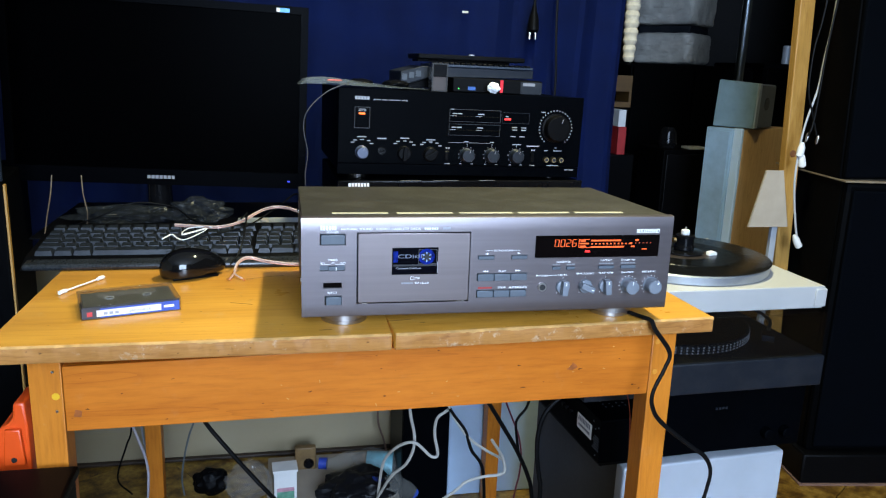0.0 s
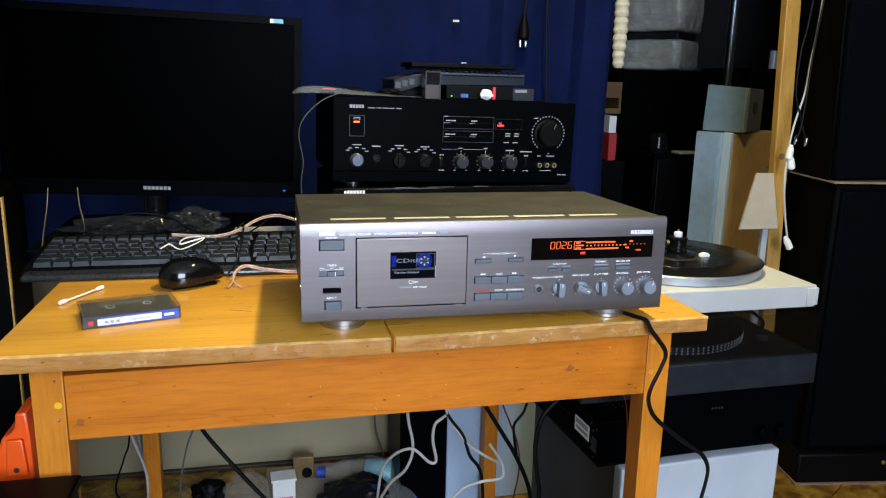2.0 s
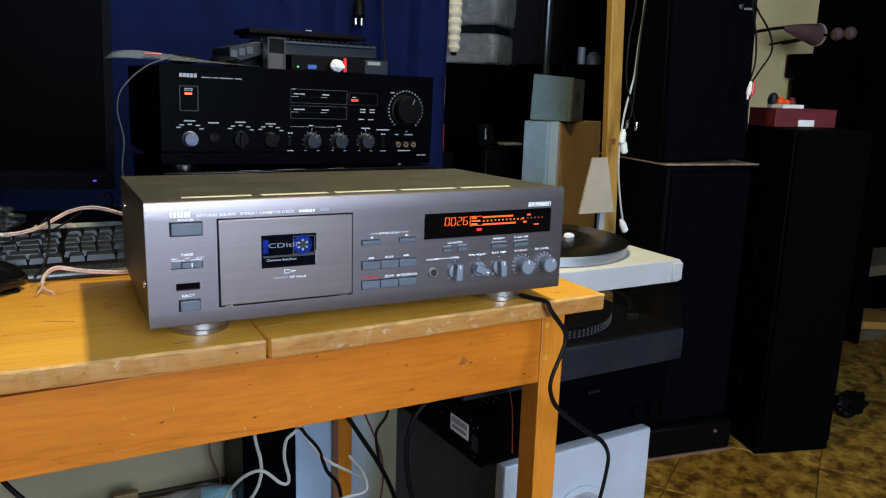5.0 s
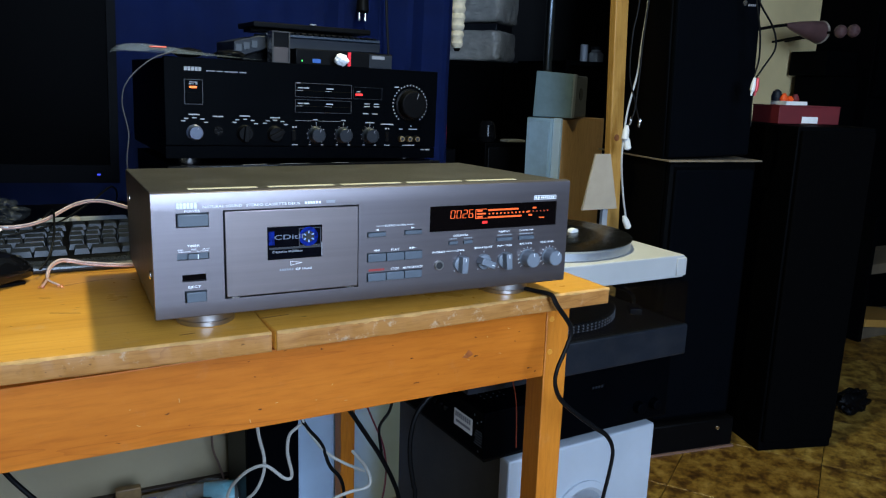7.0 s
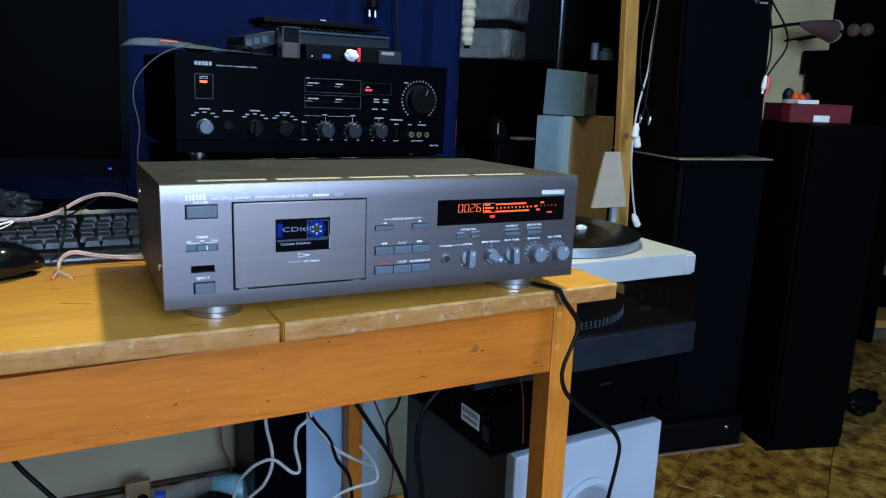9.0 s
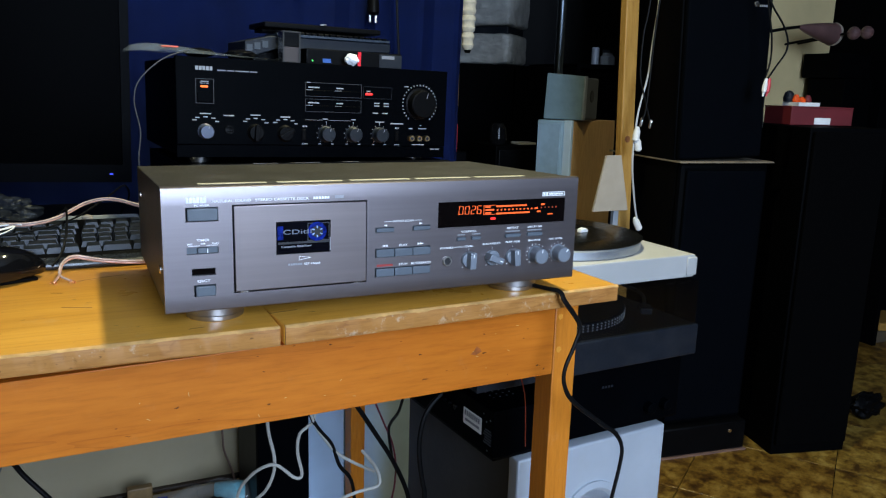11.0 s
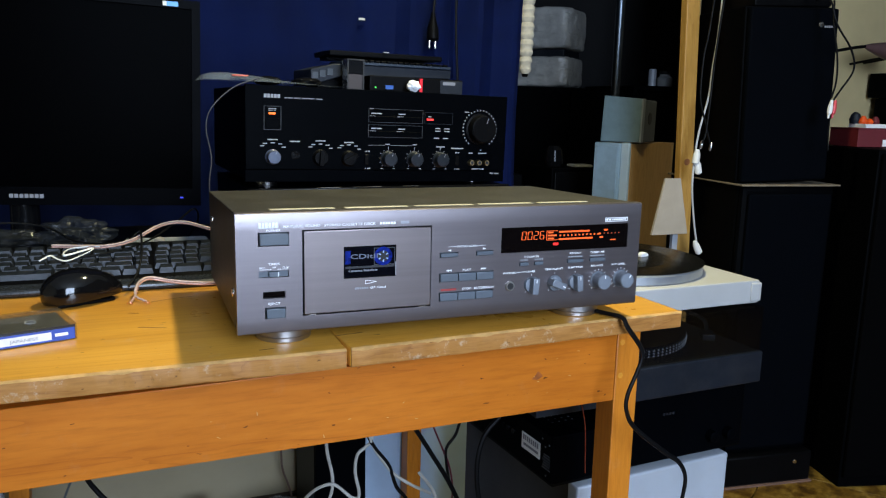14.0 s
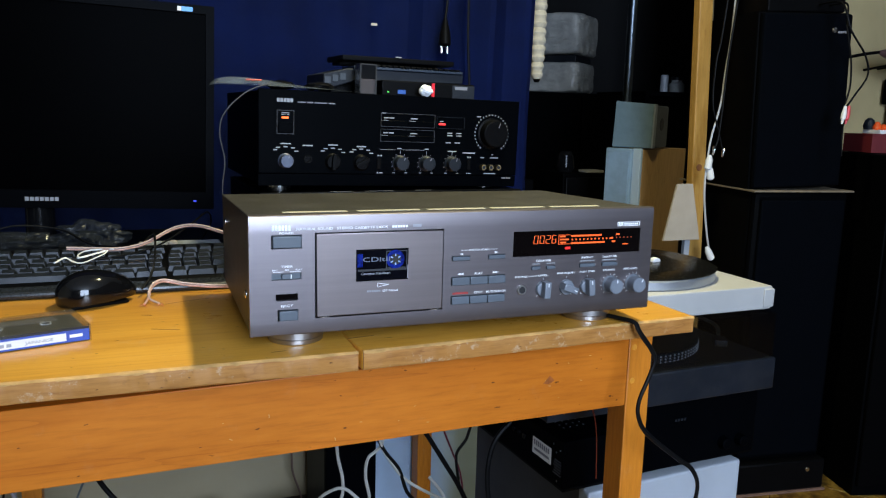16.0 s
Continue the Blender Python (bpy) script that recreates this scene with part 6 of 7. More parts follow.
clamp = thing("record_weight", (0.6665, 0.376, FLOOR + 0.649 + 0.0563 + 0.0025), "black knurled record weight with a bright metal tip on the record", "record weight")
part("flange", lathe(bmesh.new(), [(0.034, 0), (0.035, 0.001), (0.034, 0.0032), (0.014, 0.0050)], "Z", (0, 0, 0), 40), BLACKGLOSS, clamp)
part("body", lathe(bmesh.new(), [(0.0160, 0.0051), (0.0172, 0.007), (0.0172, 0.012), (0.0156, 0.013), (0.0156, 0.026), (0.0172, 0.027), (0.0172, 0.0305), (0.014, 0.0322)], "Z", (0, 0, 0), 32), BLACKGLOSS, clamp)
part("collar", lathe(bmesh.new(), [(0.0072, 0.0323), (0.0075, 0.034), (0.0072, 0.0395), (0.0055, 0.0405)], "Z", (0, 0, 0), 24), PAPER, clamp, "white collar")
part("tip", lathe(bmesh.new(), [(0.0025, 0.0406), (0.0028, 0.043), (0.0012, 0.0455)], "Z", (0, 0, 0), 16), CHROME, clamp, "bright metal tip")
part("side_screw", lathe(bmesh.new(), [(0.0045, 0.0174), (0.0042, 0.022)], "-X", (0, 0, 0.022), 16), BRASS, clamp, "gilt side screw")
single("cream_stylus_guard", prism(bmesh.new(), [(-0.009, 0), (0.008, 0), (0.009, 0.004), (0.002, 0.0075), (-0.008, 0.006)], 0.010, None, 0.0012), PAPER, "small cream plastic stylus guard lying on the record", "stylus guard", at=pose(0.709, 0.349, FLOOR + 0.649 + 0.0563 + 0.0020, 0, 0, 12))

# ---- loudspeakers and things to the right ----
ST = -8.0
low = thing("tall_loudspeaker", pose(1.275, 0.742, FLOOR, 0, 0, ST), "tall black floor loudspeaker with dark blue-black cloth front", "loudspeaker")
part("cabinet", B(0, 0.262, 0.02, 0.33, 0.085, 0.778, bevel=0.004), BLACKASH, low)
part("front_baffle", B(0.0, 0.262, 0.0, 0.0198, 0.085, 0.778, bevel=0.012), BLACKASH, low)
part("grille", B(0.014, 0.248, -0.009, -0.0002, 0.1, 0.76, bevel=0.006), GRILLE, low)
part("plinth", B(-0.012, 0.268, -0.02, 0.34, 0.004, 0.0848, bevel=0.006), BLACKPLAST, low)
part("plinth_mat", B(-0.014, 0.272, -0.024, 0.34, 0.0, 0.0038), mk("rosy_card", (0.16, 0.085, 0.06), 0.8), low)
part("badge", lathe(bmesh.new(), [(0.006, 0), (0.005, 0.002)], "-Y", (0.215, -0.021, 0.06), 14), CHROME, low)
shelf_z = FLOOR + 0.778
board = single("pale_board", B(-0.012, 0.266, -0.012, 0.33, 0.0003, 0.0045, bevel=0.001), mk("raw_board", (0.17, 0.13, 0.085), 0.8, 0, 0.3, 30, 200, 0.2), "thin pale board between two stacked loudspeakers", "board", at=pose(1.275, 0.742, shelf_z, 0, 0, ST))
upp = thing("upper_loudspeaker", pose(1.263, 0.742, shelf_z + 0.0040, 0, -2.0, ST), "large black loudspeaker stacked on a pale board", "loudspeaker")
part("cabinet", B(0, 0.246, 0.018, 0.31, 0.0, 0.414, bevel=0.004), BLACKASH, upp)
part("grille", B(0.004, 0.242, 0.0, 0.0178, 0.004, 0.410, bevel=0.006), GRILLE, upp)
part("badge_emblem", lathe(bmesh.new(), [(0.007, 0), (0.006, 0.002), (0.002, 0.0025)], "-Y", (0.193, -0.0001, 0.372), 12), CHROME, upp)
bm = bmesh.new()
for k in range(5):
    box(bm, 0.202 + 0.0060 * k, 0.2062 + 0.0060 * k, -0.0012, -0.0001, 0.365, 0.370)
part("badge_print", bm, PRINTDIM, upp)
single("black_unit", B(0.03, 0.24, 0.03, 0.26, 0.0, 0.12, bevel=0.004), BLACKPLAST, "black unit resting on the upper loudspeaker", "hi-fi unit", at=pose(1.249, 0.742, shelf_z + 0.4195, 0, -2.0, ST))
cab = thing("black_floor_speaker", pose(1.575, 0.62, FLOOR, 0, 0, -15), "tall plain black floor loudspeaker beside the stack", "loudspeaker")
part("cabinet", B(0, 0.222, 0.012, 0.33, 0, 0.872, bevel=0.003), BLACKASH, cab)
part("front_grille", B(0.006, 0.216, 0.0, 0.0118, 0.03, 0.862, bevel=0.004), mk("black_cloth", (0.0012, 0.0012, 0.0014), 0.9, 0, 0.1, 30, 900, 0.4, spec=0.02), cab)
rb = thing("red_box", pose(1.637, 0.745, FLOOR + 0.873, 0, 0, -12), "dark red box with a white label on a black loudspeaker", "box")
part("box", B(0, 0.19, 0, 0.11, 0, 0.044, bevel=0.001), RED, rb)
part("label", B(0.072, 0.122, -0.0008, -0.0001, 0.002, 0.019), PAPER, rb, "white paper label")
part("lid_edge", B(-0.001, 0.191, -0.001, 0.111, 0.0442, 0.0475, bevel=0.0006), RED, rb)
single("paper_stack", B(0, 0.07, 0, 0.06, 0, 0.010, bevel=0.001), PAPER, "small stack of white papers on the red box", "papers", at=pose(1.672, 0.755, FLOOR + 0.921, 0, 0, -8))
for k, (dx, h, c) in enumerate(((0.0, 0.02, ORANGE), (0.022, 0.014, ORANGE), (0.044, 0.019, RED))):
    single("small_ornament", lathe(bmesh.new(), [(0.009, 0), (0.011, 0.005), (0.008, h * 0.7), (0.004, h)], "Z", (0, 0, 0), 14), c, "small orange ornament on the papers", "ornament", "ornaments on the red box", at=pose(1.69 + dx, 0.78, FLOOR + 0.9312))
single("dark_ornament", lathe(bmesh.new(), [(0.013, 0), (0.015, 0.01), (0.011, 0.024), (0.004, 0.03)], "Z", (0, 0, 0), 16), DARKPLAST, "dark round trinket on the papers", "ornament", at=pose(1.685, 0.80, FLOOR + 0.9312))

PX = Matrix.Translation((1.285, 0.93, FLOOR)) @ Matrix.Rotation(radians(-2.6), 4, "Y")
pole = single("wooden_pole", B(-0.0205, 0.0205, -0.012, 0.012, 0.0, 1.9, bevel=0.003), PINE, "pale pine pole leaning upright beside the loudspeakers", "pole", at=PX)
single("pole_knot", lathe(bmesh.new(), [(0.009, 0), (0.007, 0.0008)], "-Y", (0.0, -0.0121, 0.824), 14), mk("brown_knot", (0.2, 0.07, 0.02), 0.6, 0, 0.3, 80), "dark brown knot in the pine pole", "knot", at=PX)
single("cut_board", prism(bmesh.new(), [(-0.052, 0), (0.058, 0), (0.036, 0.142), (-0.010, 0.142)], 0.008, None, 0.001), CARD, "pale trapezium offcut of board fixed on the pole", "board", at=pose(1.168, 0.868, 0.674, -6, 0, 0))
single("board_strut", B(-0.008, 0.008, 0.0, 0.012, 0, 0.66, bevel=0.001), GREYPLAST, "grey strut standing behind the offcut board", "strut", at=pose(1.20, 0.882, FLOOR))
cable("white_cable", [(1.262, 0.85, 1.40), (1.256, 0.85, 1.194), (1.246, 0.85, 1.086), (1.241, 0.85, 1.018), (1.221, 0.85, 0.934), (1.214, 0.85, 0.871), (1.214, 0.85, 0.793), (1.229, 0.85, 0.705), (1.246, 0.85, 0.64), (1.252, 0.85, 0.622)], 0.0025, mk("dingy_white_sheath", (0.42, 0.42, 0.42), 0.4), "long dingy white cable hanging before the loudspeakers")
for x, z, tl in ((1.213, 0.852, 6), (1.226, 0.828, -14), (1.250, 0.625, -30)):
    single("cable_connector", lathe(bmesh.new(), [(0.004, 0), (0.009, 0.004), (0.0085, 0.026), (0.004, 0.038)], "Z", (0, 0, 0), 14), PAPER, "white plug on a hanging cable", "connector", "connectors on the cable", at=pose(x, 0.845, z, 0, tl, 0))
cable("black_cable", [(1.240, 0.846, 1.36), (1.224, 0.846, 1.178), (1.213, 0.846, 1.111), (1.213, 0.846, 1.017), (1.232, 0.846, 0.962), (1.254, 0.846, 0.905)], 0.0022, BLACKCABLE, "thin black cable hanging before the loudspeakers")
cable("black_cable", [(1.262, 0.842, 1.3), (1.245, 0.842, 1.12), (1.24, 0.842, 1.0), (1.235, 0.842, 0.93), (1.226, 0.842, 0.905)], 0.0022, BLACKCABLE, "thin black cable hanging before the loudspeakers")
for x, z in ((1.255, 0.885), (1.226, 0.890)):
    single("plug_tip", lathe(bmesh.new(), [(0.0024, 0), (0.004, 0.004), (0.0045, 0.018), (0.003, 0.022)], "Z", (0, 0, 0), 10), CHROME, "bright metal plug tip on a black cable", "plug", at=pose(x, 0.845, z, 0, 10, 0))
cable("black_cable", [(1.46, 0.80, 1.247), (1.44, 0.72, 1.25), (1.415, 0.665, 1.24), (1.405, 0.65, 1.19), (1.419, 0.642, 1.115), (1.425, 0.642, 1.06), (1.416, 0.642, 1.02)], 0.0022, BLACKCABLE, "black audio cable hanging beside the loudspeaker")
cable("black_cable", [(1.43, 0.80, 1.247), (1.41, 0.72, 1.25), (1.396, 0.66, 1.24), (1.408, 0.642, 1.183), (1.46, 0.642, 1.13), (1.475, 0.642, 1.085), (1.441, 0.642, 1.038), (1.423, 0.642, 1.015)], 0.0022, BLACKCABLE, "black audio cable looping beside the loudspeaker")
cable("black_cable", [(1.418, 0.642, 1.01), (1.418, 0.642, 0.946), (1.423, 0.642, 0.90)], 0.0018, BLACKCABLE, "black audio cable hanging beside the loudspeaker")
for dx, m in ((-0.005, PAPER), (0.006, mk("red_plug_plastic", (0.6, 0.05, 0.06), 0.4))):
    single("phono_plug", lathe(bmesh.new(), [(0.0022, -0.012), (0.003, -0.004), (0.0055, 0), (0.006, 0.012), (0.003, 0.03)], "Z", (0, 0, 0), 12), m, "phono plug hanging on a black cable", "plug", "phono plugs", at=pose(1.417 + dx, 0.64, 0.985, 0, 8, 0))

sat = radians(65)
tw = thing("tower_loudspeaker", pose(1.369, 1.345, FLOOR - 0.0005, 0, 0, 0), "slim silver-fronted tower loudspeaker with beech side", "loudspeaker")
TM = Matrix.Rotation(-sat, 4, "Z") @ Matrix.Translation((0, 0, 0))
part("cabinet", B(-0.122, 0.0, 0.014, 0.30, 0.0005, 0.848, bevel=0.002, m=TM), BEECH, tw, "light beech veneered side")
part("front_baffle", B(-0.124, -0.028, -0.006, 0.0138, 0.0005, 0.850, bevel=0.005, m=TM), mk("blue_grey_plastic", (0.31, 0.44, 0.56), 0.4, 0.1, 0.1, 10, 400, 0.08), tw)
# the silver strip's bright bluish gleam is put into its base colour
part("chrome_edge", B(-0.0275, 0.001, -0.002, 0.0138, 0.0005, 0.852, bevel=0.004, m=TM), mk("silver_strip_gleam", (0.66, 0.82, 1.0), 0.22, 0.2, 0.06, 10), tw, "silver edge strip with its bright gleam put into the colour")
part("grille", B(-0.119, -0.034, -0.012, -0.0062, 0.12, 0.840, bevel=0.003, m=TM), mk("grey_grille_cloth", (0.28, 0.40, 0.52), 0.8, 0, 0.1, 30, 700, 0.4), tw)
sl = thing("satellite_loudspeaker", (1.322, 1.440, FLOOR + 0.8520), "grey plastic satellite loudspeaker standing on a tower loudspeaker", "loudspeaker")
SM = Matrix.Rotation(radians(-54), 4, "Z")
part("grille", prism(bmesh.new(), [(0.0, 0), (0.128, 0), (0.130, 0.137), (0.006, 0.146)], 0.02, SM, 0.004), mk("mid_grey_cloth", (0.155, 0.235, 0.285), 0.7, 0, 0.1, 30, 700, 0.3), sl)
part("grille_trim", prism(bmesh.new(), [(0.1285, 0), (0.1345, 0), (0.1365, 0.137), (0.1305, 0.137)], 0.022, SM @ Matrix.Translation((0, -0.001, 0)), 0.001), mk("pale_grey_trim", (0.24, 0.27, 0.30), 0.4, 0, 0.1, 30), sl, "pale grey edge trim")
part("cabinet", prism(bmesh.new(), [(0.004, 0.0), (0.132, 0), (0.132, 0.133), (0.008, 0.141)], 0.13, SM @ Matrix.Translation((0, 0.0222, 0)), 0.006), mk("dark_grey_shell", (0.045, 0.052, 0.064), 0.5), sl)
part("side_port", lathe(bmesh.new(), [(0.020, 0), (0.019, 0.001), (0.015, 0.0012)], "X", (0, 0, 0), 24), DARKHOLE, sl)
sl.children[-1].matrix_basis = SM @ Matrix.Translation((0.132, 0.085, 0.075))

# dark cabinet at the back of the recess with packed boxes
dk = thing("dark_shelf_cabinet", pose(1.40, 2.25, FLOOR), "dark wooden cabinet at the back of the recess", "cabinet")
part("body", B(0, 0.56, 0, 0.5, 0, 1.045, bevel=0.003), BLACKASH, dk)
part("door", B(0.006, 0.276, -0.018, -0.0005, 0.02, 1.03, bevel=0.002), BLACKASH, dk)
part("door", B(0.284, 0.554, -0.018, -0.0005, 0.02, 1.03, bevel=0.002), BLACKASH, dk)


def packed_box(z, seed, half, turn, label):
    """A carton-shaped block of foam in creased film, its corners blunt."""
    t = bmesh.new()
    bmesh.ops.create_cube(t, size=2)
    bmesh.ops.subdivide_edges(t, edges=t.edges[:], cuts=30, use_grid_fill=True)
    for v in t.verts:
        p = v.co.copy()
        r = (abs(p.x) ** 12 + abs(p.y) ** 12 + abs(p.z) ** 9) ** (1 / 11)
        p = p / max(r, 0.6)
        q = Vector((p.x * half[0], p.y * half[1], p.z * half[2]))
        n = abs(noise.noise(q * 14 + Vector((seed, 0, 0)))) + 0.7 * abs(noise.noise(Vector((q.x * 30, q.y * 30, q.z * 75)) + Vector((0, seed, 0))))
        v.co = q * (1.03 - 0.06 * n)
    lo = min(v.co.z for v in t.verts)
    for v in t.verts:
        v.co.z -= lo
    return single("wrapped_box", t, FOAM, label, "box", "wrapped boxes", at=pose(1.672, 2.44, z, 0, 0, turn))


packed_box(FLOOR + 1.0455, 3, (0.136, 0.130, 0.066), 42, "grey foam box wrapped in plastic film on a cabinet")
single("dark_tray", B(-0.115, 0.115, -0.115, 0.115, 0, 0.034, bevel=0.004), DARKPLAST, "dark tray between two wrapped boxes", "tray", at=pose(1.672, 2.44, FLOOR + 1.174, 0, 0, 42))
packed_box(FLOOR + 1.2085, 8, (0.138, 0.134, 0.088), 40, "tall grey foam box wrapped in plastic film on a tray")
rp = thing("rope_tassel", (0.853, 1.085, 1.066), "thick ribbed cream rope hanging beside the curtain", "rope")
prof = []
for k in range(240):
    h = 0.006 * k
    prof.append((0.0155 - 0.005 * max(0.0, 1 - h / 0.09) ** 1.5 + 0.0042 * abs(math.sin(math.pi * h / 0.021)), h))
part("rope", lathe(bmesh.new(), prof, "Z", (0, 0, 0), 20), mk("cream_rope", (0.42, 0.38, 0.30), 0.85, 0, 0.2, 60, 400, 0.5), rp)
part("end_cap", lathe(bmesh.new(), [(0.006, -0.008), (0.0095, -0.0004)], "Z", (0, 0, 0), 18), BLACKPLAST, rp)
single("steel_pole", lathe(bmesh.new(), [(0.017, 0), (0.017, 2.4)], "Z", (0, 0, 0), 20), STEEL, "upright galvanised steel pole", "pole", at=pose(1.68, 1.9, FLOOR))
bs = thing("small_black_loudspeaker", pose(1.30, 1.70, FLOOR), "black cabinet standing in the dark recess", "cabinet")
part("body", B(0, 0.165, 0, 0.2, 0, 0.745, bevel=0.003), BLACKASH, bs)
part("front", B(0.008, 0.157, -0.01, -0.0004, 0.02, 0.73, bevel=0.003), BLACKPLAST, bs)
single("plastic_dish", B(0, 0.075, 0, 0.06, 0, 0.009, bevel=0.003), WHITEPLAST, "pale plastic dish on a black cabinet", "dish", at=pose(1.40, 1.71, FLOOR + 0.7455))
single("dark_jug", lathe(bmesh.new(), [(0.03, 0), (0.036, 0.02), (0.03, 0.06), (0.02, 0.075)], "Z", (0, 0, 0), 20), BLACKGLOSS, "small dark jug on a black cabinet", "jug", at=pose(1.345, 1.77, FLOOR + 0.7455))
sh = thing("dark_shelf", pose(1.98, 2.2, FLOOR), "dark shelf unit in the recess", "shelf")
part("board", B(0, 0.9, 0, 0.4, 1.045, 1.065, bevel=0.002), BLACKASH, sh)
part("upright", B(0, 0.02, 0.002, 0.4, 0, 1.0448), BLACKASH, sh)
part("upright", B(0.88, 0.9, 0.002, 0.4, 0, 1.0448), BLACKASH, sh)
single("grey_tin", lathe(bmesh.new(), [(0.018, 0), (0.018, 0.075), (0.015, 0.08)], "Z", (0, 0, 0), 18), GREYPLAST, "narrow grey tin on the dark shelf", "tin", at=pose(2.155, 2.31, FLOOR + 1.0652))
gj = thing("glass_jar", pose(2.225, 2.31, FLOOR + 1.0652), "small clear glass jar on the dark shelf", "jar")
part("jar", lathe(bmesh.new(), [(0.03, 0), (0.036, 0.006), (0.036, 0.04), (0.024, 0.05), (0.024, 0.058)], "Z", (0, 0, 0), 20), mk("pale_glass", (0.35, 0.36, 0.36), 0.15), gj)
part("lid", lathe(bmesh.new(), [(0.026, 0.0582), (0.026, 0.072)], "Z", (0, 0, 0), 20), DARKPLAST, gj)
# amber wood coloured dimmer to carry the shadow inside the recess
single("amber_box", plate(bmesh.new(), 0, 0.11, 0, 0.12, 0, 0.12, [(0.03, 0.1, 0.02, 0.06)]), mk("shade_dimmed_amber", (0.11, 0.055, 0.012), 0.5, 0, 0.2, 20), "amber wooden box, its colour dimmed for shade, on a dark ledge", "box", at=pose(1.185, 2.0, 0.905))
single("dark_ledge", B(0.0, 0.40, 0.0, 0.25, 0, 0.875, bevel=0.002), BLACKASH, "dark ledge cabinet in the recess", "cabinet", at=pose(0.86, 1.95, FLOOR))
single("red_carton", B(0.0, 0.03, 0.0, 0.10, 0, 0.10, bevel=0.001), mk("bright_red_card", (0.4, 0.02, 0.02), 0.5), "narrow red carton on a black stool", "carton", at=pose(1.165, 1.80, 0.745))
single("white_carton", B(0.0, 0.028, 0.0, 0.09, 0, 0.06, bevel=0.001), PAPER, "narrow white carton on the red carton", "carton", at=pose(1.163, 1.803, 0.8452))
single("black_stool", B(0.0, 0.10, 0.0, 0.13, 0, 0.715, bevel=0.003), BLACKPLAST, "black stool in the dark recess", "stool", at=pose(1.13, 1.79, FLOOR))

# ---- far right ----
cup = thing("dark_wall_cupboard", pose(2.99, 1.45, FLOOR), "tall dark cupboard against the cream pier", "cupboard")
part("body", B(0, 1.2, 0, 0.4, 0, 2.3, bevel=0.003), BLACKASH, cup)
part("door", B(0.01, 0.595, -0.02, -0.0005, 0.95, 2.28, bevel=0.003), BLACKASH, cup)
part("door", B(0.605, 1.19, -0.02, -0.0005, 0.95, 2.28, bevel=0.003), BLACKASH, cup)
SHELL = mk("rosy_lacquer", (0.115, 0.06, 0.056), 0.35, 0, 0.2, 14)
lampo = thing("horn_lamp", pose(2.515, 1.5, 1.244, 0, 5, 0), "rosy horn-shaped lamp head reaching out on a dark arm", "lamp")
part("shade", lathe(bmesh.new(), [(0.006, 0.0), (0.014, 0.026), (0.027, 0.085), (0.038, 0.15), (0.044, 0.195), (0.040, 0.206), (0.035, 0.195), (0.021, 0.11)], "X", (0, 0, 0), 32), SHELL, lampo)
part("rim", lathe(bmesh.new(), [(0.0442, 0.190), (0.0462, 0.196), (0.0442, 0.202)], "X", (0, 0, 0), 36), CARD, lampo)
part("arm", tube(bmesh.new(), [(0.0, 0, 0), (-0.05, 0.01, -0.012), (-0.1, 0.08, -0.03), (-0.14, 0.2, -0.03)], 0.006, 8, 6), BLACKPLAST, lampo)
for x, z in ((2.702, 1.226), (2.778, 1.233)):
    rk = thing("round_lamp_head", pose(x, 1.401, z), "round rosy lamp head on a dark stem from the pier", "lamp", "round lamp heads")
    part("globe", lathe(bmesh.new(), [(0.005, -0.025), (0.013, -0.0215), (0.021, -0.013), (0.025, 0.0), (0.021, 0.013), (0.013, 0.0215), (0.005, 0.025)], "Z", (0, 0, 0), 24), SHELL, rk)
    part("stem", tube(bmesh.new(), [(0, 0.022, 0), (0, 0.15, -0.01), (0, 0.319, -0.03)], 0.005, 8, 4), BLACKPLAST, rk)
single("dark_box", B(0, 0.36, 0, 0.18, 0, 0.10, bevel=0.003), BLACKASH, "dark box beside the cream pier", "box", at=pose(2.80, 1.52, 1.06))
single("tall_dark_case", B(0, 0.40, 0, 0.18, 0, 1.028, bevel=0.004), BLACKASH, "tall dark case before the cream pier", "case", at=pose(2.82, 1.5, FLOOR))
# cream rack boards given a dull brown that stands for the shade there
SHADEBOARD = mk("shade_darkened_board", (0.10, 0.075, 0.045), 0.6, 0, 0.2, 14)
lowsh = thing("low_rack", pose(2.74, 1.15, FLOOR), "low dark rack with pale boards", "rack")
part("board", B(0, 0.7, 0, 0.25, 0.06, 0.09, bevel=0.002, m=Matrix.Rotation(radians(8), 4, "Y")), PINE, lowsh, "pale pine board")
part("board", B(0, 0.7, 0.02, 0.25, 0.0, 0.05, bevel=0.002, m=Matrix.Rotation(radians(3), 4, "Y")), SHADEBOARD, lowsh)
part("upright", B(-0.02, 0.0, 0, 0.25, 0, 0.5), BLACKASH, lowsh)
part("board", B(0.0, 0.7, 0.01, 0.25, 0.27, 0.31), SHADEBOARD, lowsh)
crumple("floor_clutter", (2.06, 0.70, FLOOR), (0.06, 0.03, 0.035), BLACKPLAST, "dark crumpled shoe-like bundle on the floor", "bundle", 31, 0.4, 4)
single("plastic_disc", lathe(bmesh.new(), [(0.026, 0), (0.026, 0.008), (0.02, 0.012)], "Z", (0, 0, 0), 18), WHITEPLAST, "pale round plastic disc on the floor", "disc", at=pose(2.10, 0.775, FLOOR + 0.001, 25, 0, 0))
lampc = thing("pendant_lamp", (0.462, 0.26, 2.5), "small white pendant lamp hanging from the ceiling", "lamp")
part("rose", lathe(bmesh.new(), [(0.03, -0.03), (0.045, -0.012), (0.05, 0.0)], "Z", (0, 0, 0), 28), WHITEPLAST, lampc)
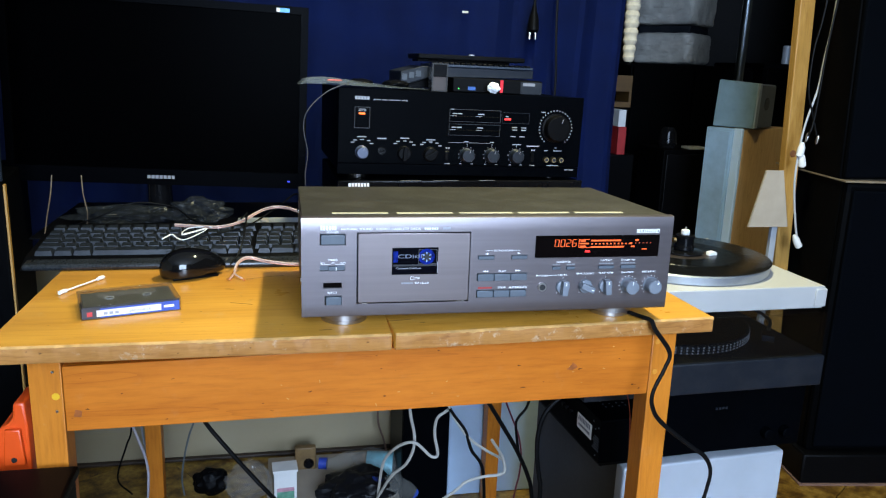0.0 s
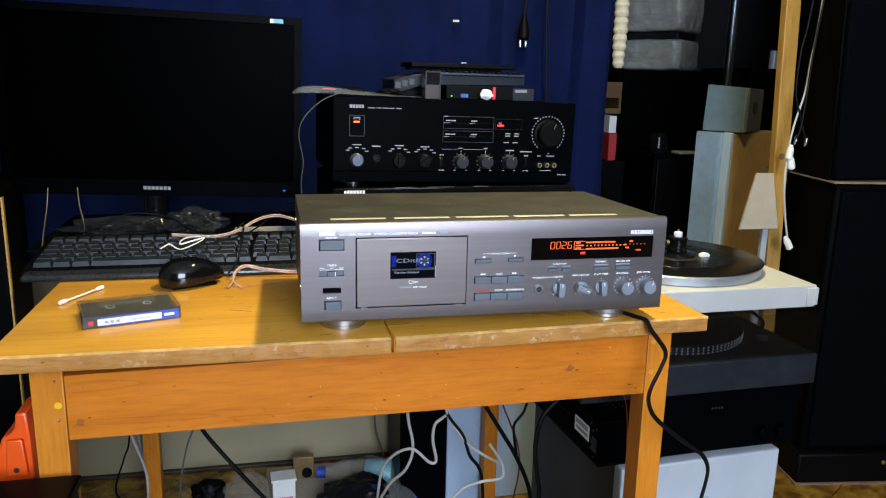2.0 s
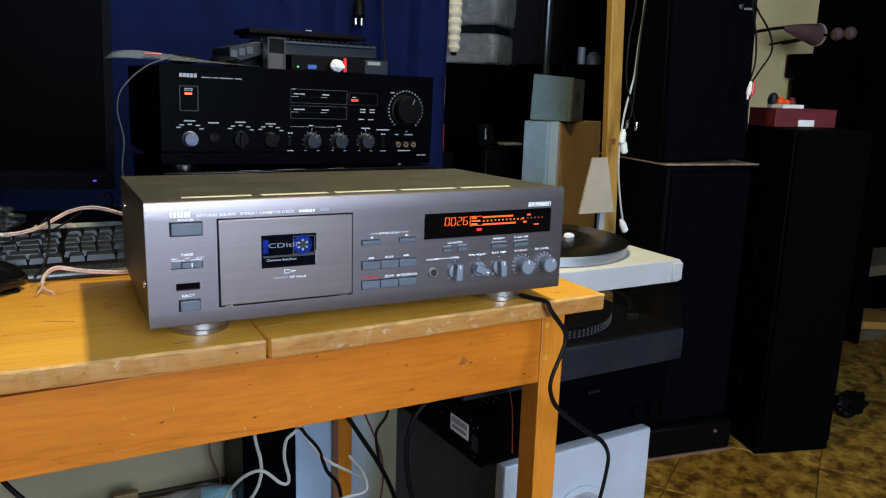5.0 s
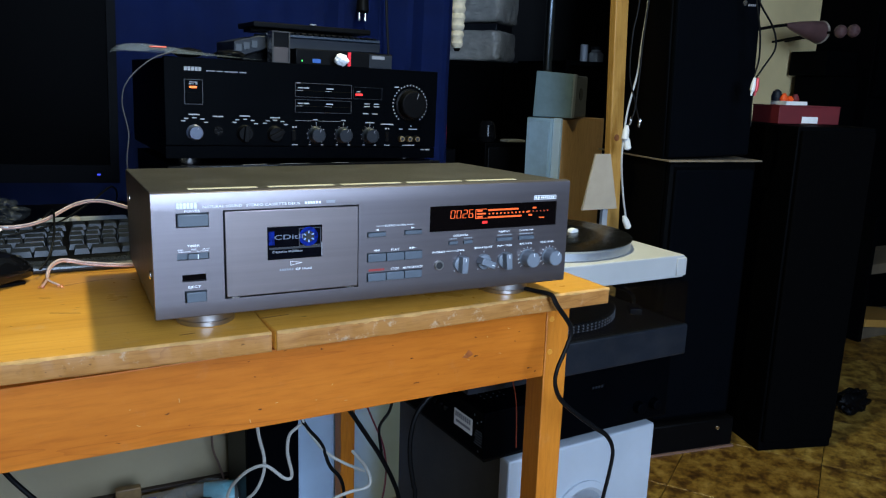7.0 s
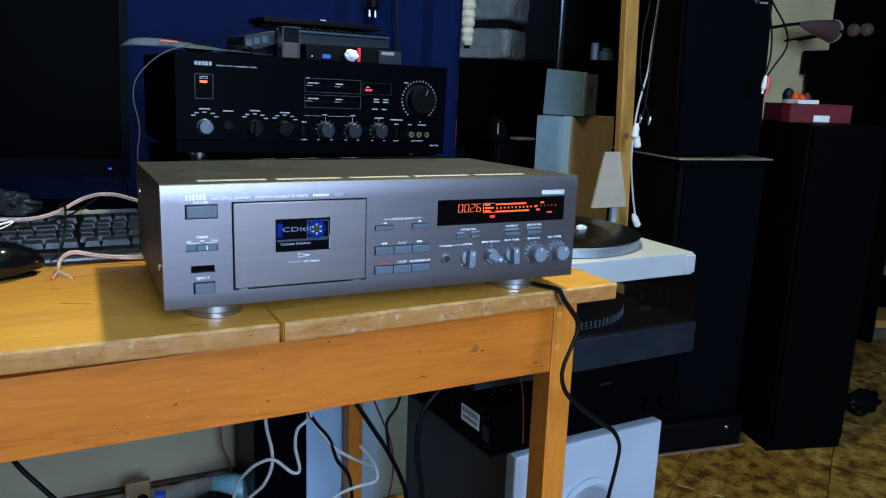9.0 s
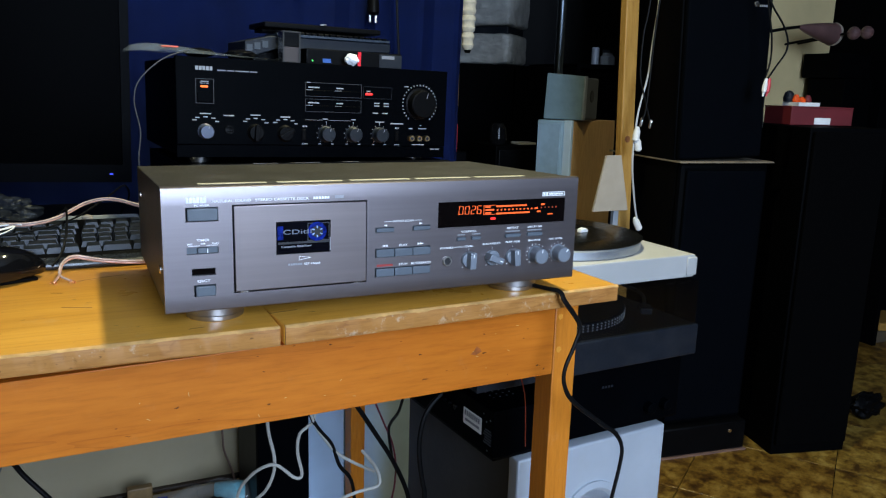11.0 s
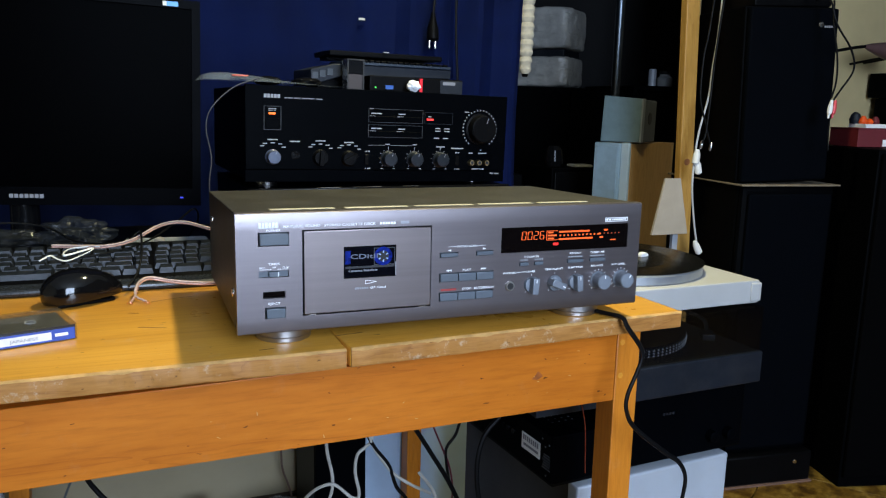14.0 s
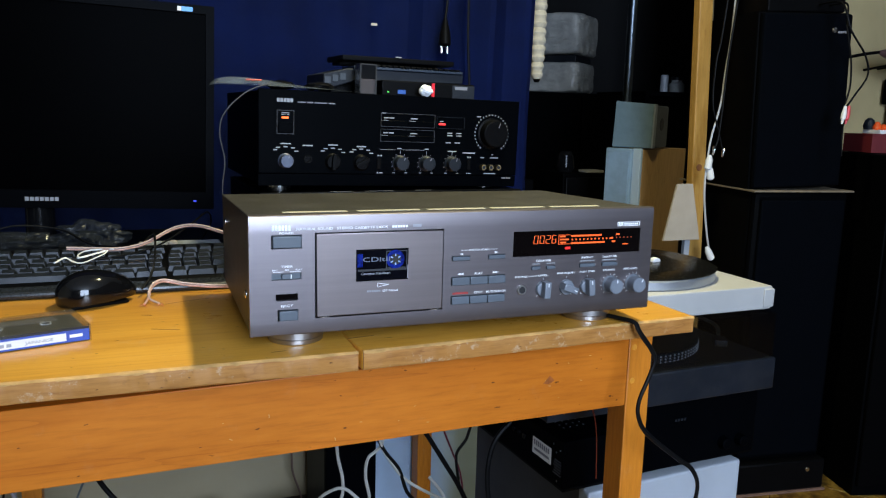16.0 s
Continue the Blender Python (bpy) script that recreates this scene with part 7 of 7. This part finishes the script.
part("cord", tube(bmesh.new(), [(0, 0, -0.03), (0, 0, -0.40)], 0.003, 8, 1), BLACKCABLE, lampc)
part("shade", lathe(bmesh.new(), [(0.02, -0.40), (0.035, -0.42), (0.062, -0.485), (0.060, -0.485), (0.032, -0.424)], "Z", (0, 0, 0), 32), WHITEPLAST, lampc, "white bell-shaped shade")

win = tagged(thing("window_1", (0, 0, 0), "white framed window behind the camera", "window"), kind="structure")
part("window_frame", plate(bmesh.new(), WX0, WX1, WZ0, WZ1, -2.96, -2.92, [(WX0 + 0.06, (WX0 + WX1) / 2 - 0.03, WZ0 + 0.06, WZ1 - 0.06), ((WX0 + WX1) / 2 + 0.03, WX1 - 0.06, WZ0 + 0.06, WZ1 - 0.06)]), WHITEPLAST, win)

# ---- floor tiles, laid diagonally ----
def stone(name):
    m, nt, links, b = nodes_of(name)
    v = stretched(nt, links, (1, 1, 1))
    info = nt.new("ShaderNodeObjectInfo")
    sh_ = nt.new("ShaderNodeVectorMath")
    sh_.operation = "ADD"
    comb = nt.new("ShaderNodeCombineXYZ")
    links.new(math_of(nt, links, "MULTIPLY", info.outputs["Random"], 37.0), comb.inputs[0])
    links.new(v, sh_.inputs[0])
    links.new(comb.outputs[0], sh_.inputs[1])
    w = sh_.outputs[0]
    big = noise_of(nt, links, w, 20, 10, 0.72, 0.0)
    c = ramp_of(nt, links, big, [(0.34, (0.03, 0.014, 0.005)), (0.43, (0.11, 0.055, 0.010)), (0.52, (0.26, 0.155, 0.024)), (0.64, (0.44, 0.305, 0.072))])
    veins = noise_of(nt, links, w, 44, 9, 0.72, 0.0)
    k = ramp_of(nt, links, veins, [(0.56, (0, 0, 0)), (0.66, (1, 1, 1))])
    c = mix_of(nt, links, math_of(nt, links, "MULTIPLY", k, 0.75), c, (0.10, 0.07, 0.02))
    tone = ramp_of(nt, links, info.outputs["Random"], [(0.0, (0.55, 0.42, 0.32)), (1.0, (1, 1, 1))])
    c = mix_of(nt, links, 0.8, c, tone, "MULTIPLY")
    links.new(c, b.inputs["Base Color"])
    b.inputs["Roughness"].default_value = 0.38
    bump_of(nt, links, b, veins, 0.15, 0.001)
    return m


TILEM = stone("mottled_ochre_tile")
SIZE = 0.33
tile = B(-SIZE / 2 + 0.0009, SIZE / 2 - 0.0009, -SIZE / 2 + 0.0009, SIZE / 2 - 0.0009, -0.008, 0.0, bevel=0.0005, seg=1)
tile_me = finish(tile, "tile", TILEM)
floor_ob = bpy.data.objects["floor"]
ca, sa = math.cos(radians(35)), math.sin(radians(35))
for i in range(-16, 17):
    for j in range(-16, 17):
        x, y = 1.45 + SIZE * (i * ca - j * sa), 0.55 + SIZE * (i * sa + j * ca)
        if -0.7 < x < 3.4 and -1.6 < y < 2.2:
            k = new("tile", tile_me)
            k.parent = floor_ob
            k.matrix_basis = pose(x, y, FLOOR + 0.0006 * (random.random() - 1.0), 0, 0, 35)
